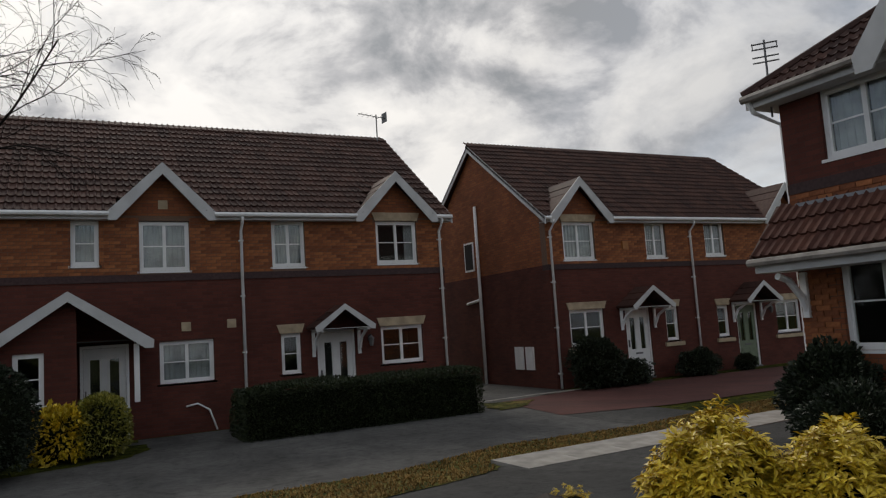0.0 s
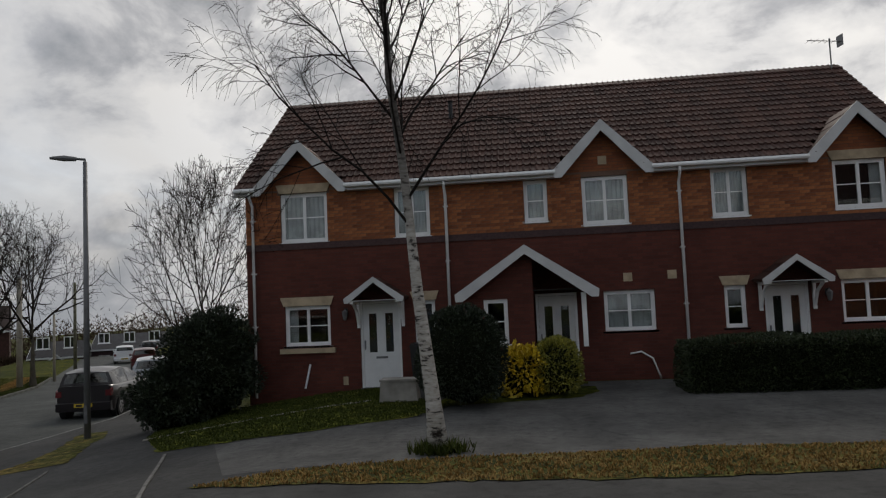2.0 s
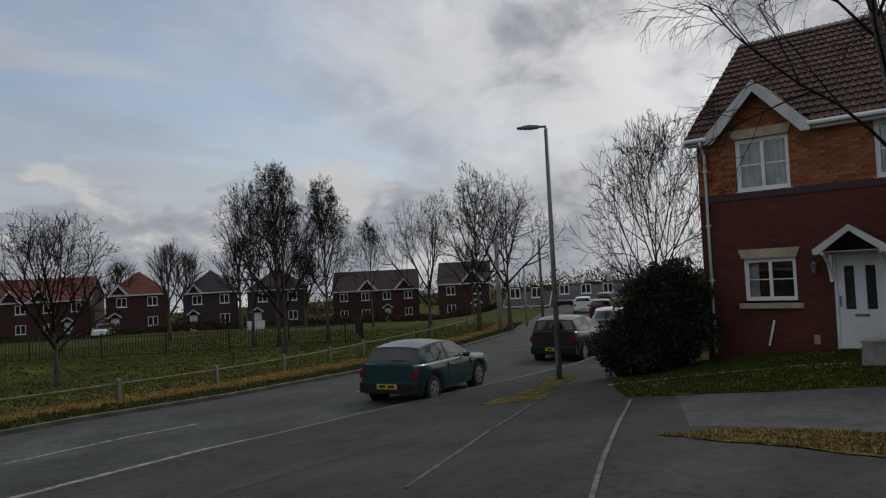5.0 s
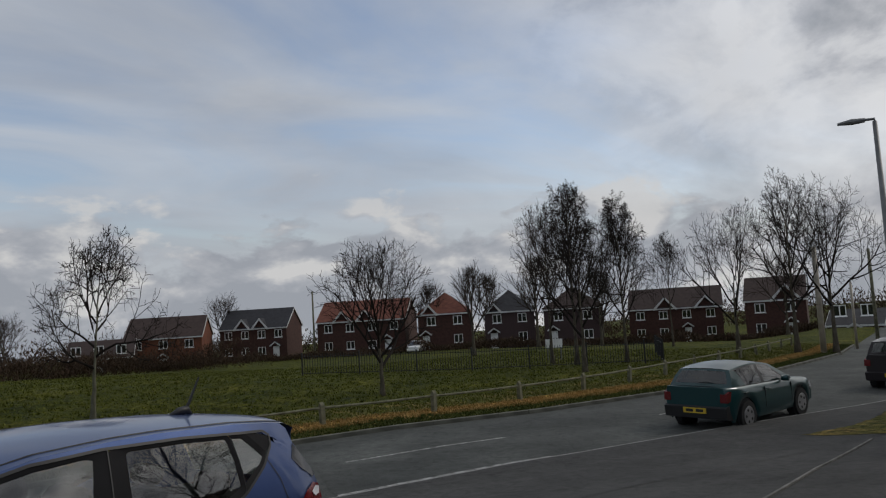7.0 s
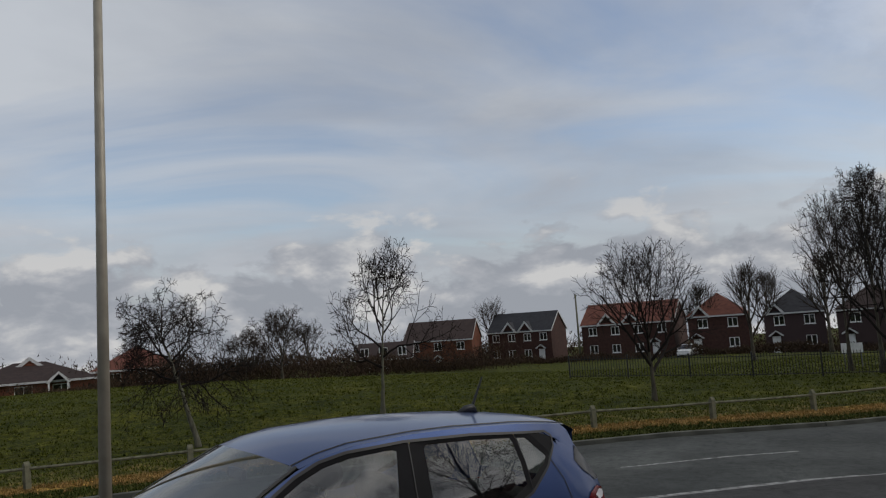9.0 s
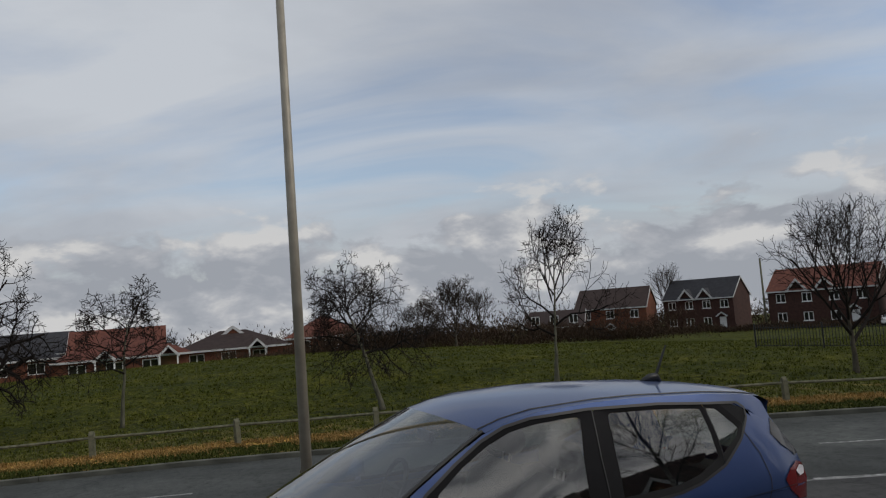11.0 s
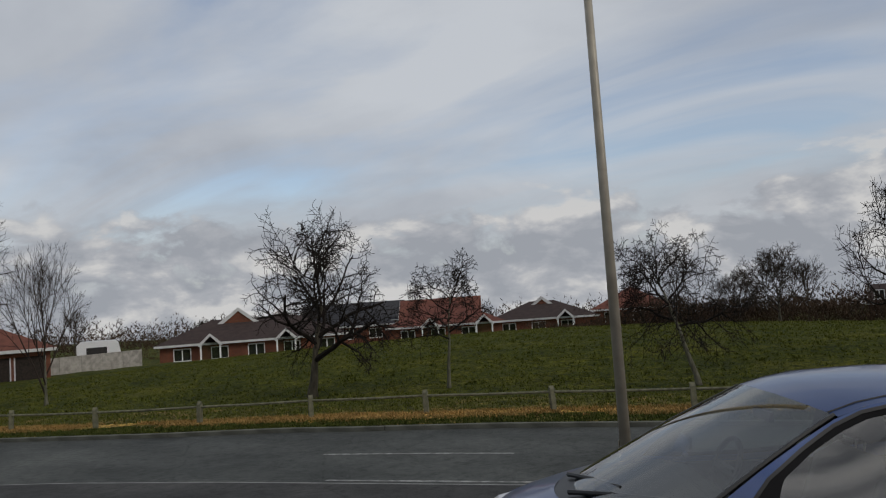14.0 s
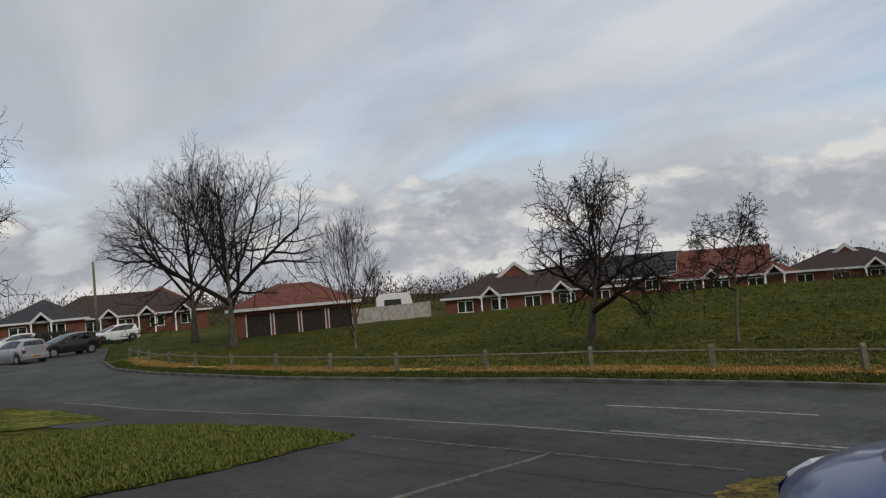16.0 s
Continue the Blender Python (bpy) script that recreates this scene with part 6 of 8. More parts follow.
        for hy in (b_pillar - 0.15, b_pillar + 0.80):
            if hy < L - 0.5:
                part("door_handle", Geo().tube([(sg * hw * 0.985, hy - 0.09, belt_z(hy) - 0.13), (sg * hw * 1.015, hy - 0.05, belt_z(hy) - 0.125), (sg * hw * 1.015, hy + 0.05, belt_z(hy) - 0.125), (sg * hw * 0.985, hy + 0.09, belt_z(hy) - 0.13)], 0.016, 6), body_paint, t)
        for hy in (b_pillar + 0.02, top - 0.55):
            part("door_gap", Geo().box(*sorted((sg * hw * 0.975, sg * hw * 1.002)), hy - 0.004, hy + 0.004, 0.40, belt_z(hy) - 0.07), BLACK, t)
        wx = sg * 0.30
        part("wiper", Geo().tube([(wx + 0.1, cowl - 0.02, belt[0] + 0.03), (wx - 0.12, cowl + 0.08, belt[0] + 0.075), (wx - 0.34, cowl + 0.12, belt[0] + 0.085)], 0.009, 5), BLACK, t)
    part("scuttle", Geo().prism([(cowl - 0.12, belt[0] + 0.012), (cowl + 0.06, belt[0] + 0.035), (cowl + 0.06, belt[0] - 0.02), (cowl - 0.12, belt[0] - 0.02)], "x", -hw * 0.80, hw * 0.80), BLACK, t)
    part("rear_wiper", Geo().tube([(0.0, L - 0.17, belt[1] + 0.08), (-0.30, L - 0.19, belt[1] + 0.10)], 0.01, 5), BLACK, t)
    # inside
    if seats:
        part("dashboard", Geo().prism([(cowl + 0.1, 0.5), (cowl + 0.1, belt[0] - 0.01), (cowl + 0.55, belt[0] + 0.02), (cowl + 0.70, 0.72), (cowl + 0.6, 0.5)], "x", -hw * 0.82, hw * 0.82), SEAT, t)
        for sx in (-0.36, 0.36):
            st = part("front_seat", Geo().prism([(2.1, 0.45), (2.25, 0.45), (2.42, 1.08), (2.32, 1.10)], "x", sx - 0.22, sx + 0.22), SEAT, t)
            part("headrest", Geo().tube([(sx - 0.12, 2.42, 1.17), (sx - 0.10, 2.42, 1.18), (sx + 0.10, 2.42, 1.18), (sx + 0.12, 2.42, 1.17)], [0.04, 0.095, 0.095, 0.04], 10), SEAT, st, smooth=True)
        part("rear_seat", Geo().prism([(3.0, 0.45), (3.2, 0.45), (3.34, 1.02), (3.24, 1.03)], "x", -0.62, 0.62), SEAT, t)
        part("cabin_floor", Geo().box(-hw * 0.8, hw * 0.8, cowl, L - 0.4, 0.35, 0.45), SEAT, t)
        wl_ = Geo()
        ring = [(0.36 + 0.18 * math.cos(a), 1.78 + 0.05 * math.sin(a), 0.93 + 0.17 * math.sin(a)) for a in np.linspace(0, 2 * math.pi, 17)]
        part("steering_wheel", wl_.tube(ring, 0.016, 6, caps=False), SEAT, t)
    return t


# ---- the blue compact car, close to the camera ----
def resample(pts, n):
    """A closed outline as n points at even steps, from its first point."""
    ring = [Vector((a, b, 0)) for a, b in pts] + [Vector((*pts[0], 0))]
    seg = [(b - a).length for a, b in zip(ring, ring[1:])]
    total, out = sum(seg), []
    for i in range(n):
        d = total * i / n
        for (a, b), q in zip(zip(ring, ring[1:]), seg):
            if d <= q or q == seg[-1] and a is ring[-2]:
                p = a.lerp(b, min(1, d / max(q, 1e-9)))
                out.append((p.x, p.y))
                break
            d -= q
    return out


def along(pts, k):
    return float(np.interp(k, [p[0] for p in pts], [p[1] for p in pts]))


def compact_mpv(label, m, body):
    """A tall compact car. y runs from the nose (0) to the tail (4.15), +x is its left flank, z starts at the ground."""
    t = thing("car", label, "car", m)
    wide = [(0.0, 0.60), (0.10, 0.70), (0.25, 0.77), (0.5, 0.825), (0.9, 0.862), (1.5, 0.872), (2.8, 0.872), (3.4, 0.862), (3.75, 0.835), (3.95, 0.80), (4.08, 0.75), (4.18, 0.66)]

    def flank(s, z):
        """Half width of the car at a station and height."""
        w = along(wide, s)
        if z > 1.0:
            k = (z - 1.0) / 0.6
            w -= 0.215 * k ** 1.3 + 0.06 * k * float(smoothstep(2.3, 1.6, s)) + 0.07 * k * float(smoothstep(3.5, 4.0, s))
        else:
            k = (1.0 - z) / 0.75
            w -= 0.018 * math.sin(math.pi * min(1, k * 2.2)) * (k < 0.45) + 0.07 * max(0, k - 0.55) ** 2 * 4
        return w

    def sheet(poly, name, material, parent, off, step=0.12, note="", sides=(1, -1)):
        """A panel on the flank inside an outline of (station, height)."""
        for sg in sides:
            bm = bmesh.new()
            bm.faces.new([bm.verts.new((0, a, b)) for a, b in poly])
            for axis in (1, 2):
                vals = [p[axis - 1] for p in poly]
                c = math.floor(min(vals) / step) * step + step
                while c < max(vals):
                    co, no = [0, 0, 0], [0, 0, 0]
                    co[axis], no[axis] = c, 1
                    bmesh.ops.bisect_plane(bm, geom=bm.verts[:] + bm.edges[:] + bm.faces[:], plane_co=co, plane_no=no)
                    c += step
            for v in bm.verts:
                v.co.x = sg * (flank(v.co.y, v.co.z) + off)
            for f in bm.faces:
                f.smooth = True
                f.normal_update()
                if f.normal.x * sg < 0:
                    f.normal_flip()
            me = bpy.data.meshes.new(name)
            bm.to_mesh(me)
            bm.free()
            me.materials.append(material)
            part(name, me, material, parent, note)

    def ring(outer, inner, name, material, off0, off1, n=72, k=4, note=""):
        """The band on both flanks between two outlines."""
        a, b = resample(outer, n), resample(inner, n)
        for sg in (1, -1):
            g = Geo()
            for i in range(n):
                for j in range(k + 1):
                    f = j / k
                    s, z = lerp(a[i][0], b[i][0], f), lerp(a[i][1], b[i][1], f)
                    g.v.append((sg * (flank(s, z) + lerp(off0, off1, f)), s, z))
            for i in range(n):
                p, q = i * (k + 1), (i + 1) % n * (k + 1)
                for j in range(k):
                    face = (p + j, q + j, q + j + 1, p + j + 1)
                    g.f.append(face if sg < 0 else face[::-1])
            part(name, g, material, t, note, smooth=True)

    def seam(pts, name="panel_gap", width=0.007, off=0.0025, material=None):
        for sg in (1, -1):
            g = Geo()
            fine = [(lerp(a[0], b[0], i / 6), lerp(a[1], b[1], i / 6)) for a, b in zip(pts, pts[1:]) for i in range(6)] + [pts[-1]]
            for (s0, z0), (s1, z1) in zip(fine, fine[1:]):
                d = math.hypot(s1 - s0, z1 - z0)
                ox, oz = -(z1 - z0) / d * width / 2, (s1 - s0) / d * width / 2
                g.add([(sg * (flank(s, z) + off), s, z) for s, z in ((s0 + ox, z0 + oz), (s1 + ox, z1 + oz), (s1 - ox, z1 - oz), (s0 - ox, z0 - oz))], [(0, 1, 2, 3)])
            part(name, g, material or BLACK, t)

    # flank above the waist, round the windows
    upper = [(1.06, 1.00), (1.08, 1.09), (1.25, 1.20), (1.42, 1.30), (1.60, 1.395), (1.84, 1.515), (1.98, 1.56), (2.17, 1.597), (2.58, 1.618), (2.88, 1.618), (3.40, 1.597), (3.72, 1.565), (3.92, 1.535), (3.925, 1.42), (3.98, 1.32), (4.06, 1.20), (4.12, 1.09), (4.14, 0.98), (3.6, 0.985), (3.0, 0.985), (2.4, 0.97), (1.8, 0.965), (1.3, 0.975)]
    light = [(1.22, 1.035), (1.27, 1.10), (1.43, 1.255), (1.62, 1.375), (1.80, 1.475), (1.95, 1.535), (2.12, 1.568), (2.50, 1.585), (3.00, 1.572), (3.36, 1.545), (3.64, 1.525), (3.695, 1.49), (3.68, 1.43), (3.56, 1.315), (3.36, 1.185), (3.15, 1.11), (2.99, 1.078), (2.50, 1.045), (1.90, 1.022), (1.45, 1.018)]
    ring(upper, light, "side_panel", body, 0.0, 0.0)
    # window cells: frame outline and glass outline
    cells = [("front", [(1.22, 1.035), (1.27, 1.10), (1.43, 1.255), (1.62, 1.375), (1.80, 1.475), (1.95, 1.535), (2.12, 1.568), (2.50, 1.585), (2.535, 1.584), (2.505, 1.32), (2.50, 1.046), (1.90, 1.022), (1.45, 1.018)],
              [(1.42, 1.055), (1.44, 1.12), (1.50, 1.245), (1.67, 1.358), (1.84, 1.448), (1.98, 1.503), (2.14, 1.532), (2.36, 1.545), (2.445, 1.545), (2.395, 1.32), (2.37, 1.082), (1.90, 1.056), (1.60, 1.048)]),
             ("rear", [(2.50, 1.046), (2.505, 1.32), (2.535, 1.584), (3.00, 1.572), (3.34, 1.547), (3.365, 1.38), (3.37, 1.192), (3.15, 1.11), (2.99, 1.078)],
              [(2.60, 1.10), (2.615, 1.32), (2.635, 1.548), (3.00, 1.538), (3.315, 1.515), (3.335, 1.38), (3.338, 1.235), (3.16, 1.155), (2.99, 1.118)]),
             ("quarter", [(3.37, 1.192), (3.365, 1.38), (3.34, 1.547), (3.47, 1.538), (3.62, 1.395), (3.56, 1.315)],
              [(3.385, 1.25), (3.38, 1.38), (3.365, 1.512), (3.435, 1.505), (3.575, 1.375), (3.54, 1.335)])]
    for which, frame_line, glass_line in cells:
        ring(frame_line, glass_line, which + "_window_frame", CAR_TRIM, -0.001, -0.009, n=60, k=2)
        sheet(glass_line, which + "_side_glass", CLEAR_GLASS, t, -0.009, note="tinted side glass")
    sheet([(3.47, 1.538), (3.64, 1.525), (3.695, 1.49), (3.68, 1.43), (3.62, 1.395)], "quarter_panel", CAR_TRIM, t, -0.001, note="dark grey plastic corner panel")
    seam(light + light[:1], "window_seal", 0.016, 0.003)
    seam([(2.53, 1.575), (2.505, 1.32), (2.50, 1.05), (2.50, 0.70), (2.52, 0.36)])
    seam([(3.60, 1.36), (3.68, 1.22), (3.71, 1.07), (3.66, 0.90), (3.55, 0.72), (3.35, 0.62), (3.18, 0.45), (3.12, 0.36)])
    seam([(1.24, 1.02), (1.20, 0.85), (1.24, 0.55), (1.30, 0.36)])
    # thin black strip paints the shade of the waist crease
    seam([(1.30, 0.94), (2.4, 0.955), (3.4, 0.985), (3.95, 1.0)], "waist_crease", 0.004, 0.001)

    # flank below the waist, with wheel arches
    g, N, K = Geo(), 60, 9
    ax_f, ax_r, wr, zc = 0.80, 3.42, 0.315, 0.315

    def top_of(s):
        return along([(0, 0.70), (0.1, 0.77), (0.3, 0.855), (0.6, 0.935), (0.9, 0.98), (1.06, 1.0), (1.3, 0.975), (1.8, 0.965), (2.4, 0.97), (3.0, 0.985), (4.16, 0.98)], s)

    for sg in (1, -1):
        base = len(g.v)
        for i in range(N + 1):
            s = 4.14 * i / N
            lo = 0.25 + 0.06 * (s < 0.3 or s > 3.9)
            for c in (ax_f, ax_r):
                if abs(s - c) < wr + 0.06:
                    lo = max(lo, zc + math.sqrt(max(0, (wr + 0.06) ** 2 - (s - c) ** 2)))
            for j in range(K + 1):
                z = lerp(lo, top_of(s), j / K)
                g.v.append((sg * flank(s, z), s, z))
        for i in range(N):
            for j in range(K):
                p, q = base + i * (K + 1) + j, base + (i + 1) * (K + 1) + j
                g.f.append((p, q, q + 1, p + 1) if sg > 0 else (p + 1, q + 1, q, p))
    part("lower_flank", g, body, t, smooth=True)

    def across(rows, name, material, note="", n=18, inset=0.0, lift=0.0, parent=None):
        """A skin from flank to flank. rows: station and height at the flank, then how far the middle lies back and up."""
        q = Geo()
        for s, z, back, up, half in rows:
            for i in range(n + 1):
                u = lerp(-1 + inset, 1 - inset, i / n)
                c = 1 - abs(u) ** 2.2
                q.v.append((u * (half or flank(s, z)), s + back * (1 - u * u), z + up * c + lift))
        for r in range(len(rows) - 1):
            for i in range(n):
                a = r * (n + 1) + i
                q.f.append((a, a + 1, a + n + 2, a + n + 1))
        me = q.mesh(name, material, True)
        fix_normals(me)
        return part(name, me, material, parent or t, note)

    roof_rows = [(1.84, 1.515, -0.13, 0.065, 0), (1.98, 1.56, -0.10, 0.06, 0), (2.17, 1.597, -0.06, 0.052, 0), (2.58, 1.618, 0, 0.048, 0), (2.88, 1.618, 0, 0.045, 0), (3.40, 1.597, 0, 0.042, 0), (3.72, 1.565, 0.02, 0.040, 0), (3.92, 1.535, 0.06, 0.035, 0)]
    across(roof_rows, "roof", body, "rounded blue roof")
    for sg in (1, -1):
        q = Geo().tube([(sg * flank(s, z) * 0.91, s + b * 0.17, z + u * 0.19 + 0.0005) for s, z, b, u, _ in roof_rows], 0.006, 5)
        part("roof_seam", q, BLACK, t)
    # windscreen, with its dark top band, and the scuttle below
    screen = [(lerp(1.08, 1.84, k), lerp(1.09, 1.515, k) + 0.012 * math.sin(math.pi * k), lerp(-0.46, -0.13, k), lerp(-0.05, 0.065, k), 0) for k in np.linspace(0, 1, 9)]
    across(screen, "windscreen", CLEAR_GLASS, "raked windscreen", inset=0.03)
    for sg in (1, -1):
        q = Geo().tube([(sg * flank(s, z) * 0.965, s + b * 0.07, z + u * 0.07 + 0.002) for s, z, b, u, _ in screen], 0.012, 6)
        part("windscreen_seal", q, BLACK, t)
    across([(1.10, 1.085, -0.47, -0.045, 0), (1.07, 1.05, -0.50, -0.03, 0), (1.02, 1.035, -0.53, -0.02, 0)], "scuttle", BLACK, "black plastic scuttle")
    bonnet = [(1.03, 1.02, -0.53, 0.0, 0), (0.85, 0.985, -0.42, 0.0, 0), (0.65, 0.945, -0.32, 0.005, 0), (0.45, 0.90, -0.22, 0.015, 0), (0.28, 0.845, -0.14, 0.015, 0), (0.14, 0.785, -0.10, 0.005, 0), (0.05, 0.73, -0.07, -0.01, 0), (0.02, 0.66, -0.06, 0.0, 0)]
    across(bonnet, "bonnet", body, "blue bonnet", n=24)
    across([(0.02, 0.66, -0.06, 0, 0), (0.0, 0.55, -0.09, 0, 0), (0.0, 0.40, -0.10, 0, 0), (0.03, 0.28, -0.08, 0, 0)], "front_bumper", body)
    across([(0.018, 0.50, -0.10, 0, 0.50), (0.012, 0.36, -0.11, 0, 0.50)], "grille", BLACK)
    # tail
    across([(3.92, 1.535, 0.06, 0.035, 0), (3.97, 1.50, 0.10, 0.035, 0.60), (3.95, 1.47, 0.09, 0.03, 0.60), (3.93, 1.42, 0.04, 0.0, 0)], "spoiler", body, "body-coloured roof spoiler")
    across([(3.93, 1.42, 0.04, 0, 0), (3.98, 1.32, 0.05, 0, 0), (4.06, 1.20, 0.05, 0, 0), (4.12, 1.09, 0.05, 0, 0)], "rear_window", CLEAR_GLASS, "dark rear window", inset=0.04)
    across([(4.12, 1.09, 0.05, 0, 0), (4.14, 0.98, 0.05, 0, 0), (4.15, 0.80, 0.05, 0, 0), (4.14, 0.66, 0.06, 0, 0), (4.16, 0.55, 0.07, 0, 0), (4.14, 0.36, 0.05, 0, 0), (4.08, 0.27, 0.05, 0, 0)], "tailgate", body)
    sheet([(3.86, 1.31), (3.925, 1.40), (3.99, 1.31), (4.09, 1.165), (4.05, 1.155), (3.93, 1.235)], "corner_glass", GLOSS_BLACK, t, 0.003, note="dark wrap-round corner of the rear window")
    sheet([(3.84, 1.04), (3.92, 1.095), (4.02, 1.125), (4.10, 1.10), (4.135, 1.0), (4.13, 0.88), (3.98, 0.90), (3.88, 0.97)], "tail_light", RED_LENS, t, 0.006, note="red tail light")
    sheet([(3.97, 1.075), (4.04, 1.10), (4.09, 1.085), (4.06, 1.045), (4.0, 1.04)], "reversing_lens", CLEAR_LENS, t, 0.009)
    part("number_plate", Geo().box(-0.26, 0.26, 4.205, 4.225, 0.70, 0.81), PLATE, t, "yellow plate with blank bars")
    part("plate_marks", Geo().box(-0.20, -0.03, 4.225, 4.228, 0.725, 0.785).box(0.03, 0.20, 4.225, 4.228, 0.725, 0.785), BLACK, t)
    for sg in (-1, 1):
        part("headlight", Geo().prism([(0.03, 0.62), (0.42, 0.82), (0.40, 0.88), (0.20, 0.83), (0.06, 0.74)], "x", *sorted((sg * 0.56, sg * 0.735))), CLEAR_LENS, t, "clear swept headlight")
        for s0 in (2.26, 3.34):
            z0 = 0.935 + 0.03 * (s0 > 3)
            w = flank(s0, z0)
            part("door_handle", Geo().tube([(sg * (w - 0.01), s0 - 0.11, z0), (sg * (w + 0.030), s0 - 0.06, z0 + 0.006), (sg * (w + 0.030), s0 + 0.06, z0 + 0.010), (sg * (w - 0.01), s0 + 0.11, z0 + 0.008)], [0.014, 0.020, 0.020, 0.014], 8), body, t, smooth=True)
        mir = part("door_mirror", Geo().tube([(sg * 0.84, 1.52, 1.03), (sg * 0.90, 1.50, 1.05), (sg * 0.93, 1.49, 1.08), (sg * 1.06, 1.51, 1.09), (sg * 1.09, 1.52, 1.085)], [0.02, 0.03, 0.085, 0.08, 0.045], 10), body, t, smooth=True)
        part("mirror_glass", Geo().box(*sorted((sg * 0.93, sg * 1.05)), 1.585, 1.59, 1.03, 1.14), GLOSS_BLACK, mir)
        for c in (ax_f, ax_r):
            x = sg * 0.765
            part("arch_lining", Geo().tube([(sg * 0.50, c, zc), (sg * 0.80, c, zc)], wr + 0.055, 20), BLACK, t)
            ty = part("wheel", Geo().tube([(x - 0.10, c, zc), (x - 0.085, c, zc), (x + 0.085, c, zc), (x + 0.10, c, zc)], [0.25, wr, wr, 0.25], 28), RUBBER, t)
            part("rim", Geo().tube([(x + sg * 0.092, c, zc), (x + sg * 0.106, c, zc)], [0.215, 0.20], 24), ALLOY, ty)
            for k in range(5):
                w = k * 2 * math.pi / 5
                part("spoke_gap", Geo().tube([(x + sg * 0.104, c + 0.125 * math.cos(w), zc + 0.125 * math.sin(w)), (x + sg * 0.109, c + 0.125 * math.cos(w), zc + 0.125 * math.sin(w))], 0.04, 7), BLACK, ty)
    # wipers, aerial
    for x0, x1, s0, s1 in ((-0.34, 0.30, 0.66, 0.80), (0.08, 0.58, 0.60, 0.98)):
        part("wiper", Geo().tube([(x0, s0 - 0.03, 1.045), (lerp(x0, x1, 0.45), lerp(s0, s1, 0.45), 1.085), (x1, s1 + 0.02, 1.12)], [0.016, 0.012, 0.008], 6), BLACK, t)
    part("aerial", Geo().tube([(0, 3.50, 1.625), (0, 3.53, 1.66), (0, 3.64, 1.88)], [0.016, 0.012, 0.006], 6), BLACK, t)
    part("aerial_base", Geo().tube([(0, 3.38, 1.628), (0, 3.47, 1.655), (0, 3.53, 1.66), (0, 3.57, 1.625)], [0.008, 0.028, 0.030, 0.012], 8), BLACK, t, smooth=True)
    # inside
    part("dashboard", Geo().prism([(0.85, 0.60), (0.85, 0.98), (1.30, 1.045), (1.48, 1.00), (1.55, 0.80), (1.40, 0.60)], "x", -0.70, 0.70), SEAT, t, smooth=False)
    part("cabin_floor", Geo().box(-0.78, 0.78, 0.9, 4.0, 0.34, 0.42), SEAT, t)
    part("load_cover", Geo().box(-0.70, 0.70, 3.55, 4.05, 0.98, 1.0), SEAT, t)
    for sg in (1, -1):
        part("door_lining", Geo().box(*sorted((sg * 0.74, sg * 0.78)), 1.35, 3.6, 0.42, 1.0), SEAT, t)
    for sx in (-0.36, 0.36):
        st = part("front_seat", Geo().tube([(sx, 2.22, 0.50), (sx, 2.30, 0.72), (sx, 2.40, 1.02), (sx, 2.45, 1.14)], [0.20, 0.23, 0.22, 0.12], 10), SEAT, t, smooth=True)
        part("headrest", Geo().tube([(sx - 0.13, 2.48, 1.27), (sx - 0.11, 2.48, 1.28), (sx + 0.11, 2.48, 1.28), (sx + 0.13, 2.48, 1.27)], [0.05, 0.095, 0.095, 0.05], 12), SEAT, st, smooth=True)
        for k in (-0.05, 0.05):
            part("headrest_post", Geo().tube([(sx + k, 2.46, 1.12), (sx + k, 2.48, 1.22)], 0.007, 5), ALLOY, st)
        part("rear_headrest", Geo().tube([(sx - 0.12, 3.46, 1.19), (sx - 0.10, 3.46, 1.20), (sx + 0.10, 3.46, 1.20), (sx + 0.12, 3.46, 1.19)], [0.04, 0.075, 0.075, 0.04], 10), SEAT, t, smooth=True)
    part("rear_seat", Geo().prism([(3.05, 0.45), (3.30, 0.45), (3.48, 1.12), (3.36, 1.13)], "x", -0.64, 0.64), SEAT, t)
    hub = [(-0.36 + 0.185 * math.cos(a), 1.62 + 0.075 * math.sin(a), 1.06 + 0.165 * math.sin(a)) for a in np.linspace(0, 2 * math.pi, 21)]
    part("steering_wheel", Geo().tube(hub, 0.017, 6, caps=False).box(-0.52, -0.20, 1.60, 1.64, 1.03, 1.07), SEAT, t)
    part("rear_view_mirror", Geo().box(-0.11, 0.11, 1.72, 1.75, 1.40, 1.46), BLACK, t)
    return t


CAR_TRIM = plain("satin_grey_black_trim", (0.009, 0.009, 0.010), 0.6, spec=0.10)
GLOSS_BLACK = plain("gloss_black_glass", (0.008, 0.009, 0.012), 0.06, spec=0.6)


BLUE_PAINT = paint("metallic_blue_paint", (0.030, 0.058, 0.160), 0.5)
TEAL_PAINT = paint("dark_teal_paint", (0.003, 0.036, 0.039), 0.1)
BLACK_PAINT = paint("black_car_paint", (0.018, 0.014, 0.016), 0.2)
WHITE_PAINT = paint("white_car_paint", (0.70, 0.70, 0.70), 0.0)
SILVER_PAINT = paint("silver_car_paint", (0.40, 0.41, 0.43), 0.6)
RED_PAINT = paint("red_car_paint", (0.085, 0.014, 0.014), 0.2)
compact_mpv("metallic blue compact car parked on the asphalt drive", Matrix.Translation((-5.0, -1.05, -0.19)) @ Euler((0, 0, 0.515)).to_matrix().to_4x4() @ Euler((-0.028, 0, 0)).to_matrix().to_4x4() @ Matrix.Translation((0, -2.05, 0)), BLUE_PAINT)
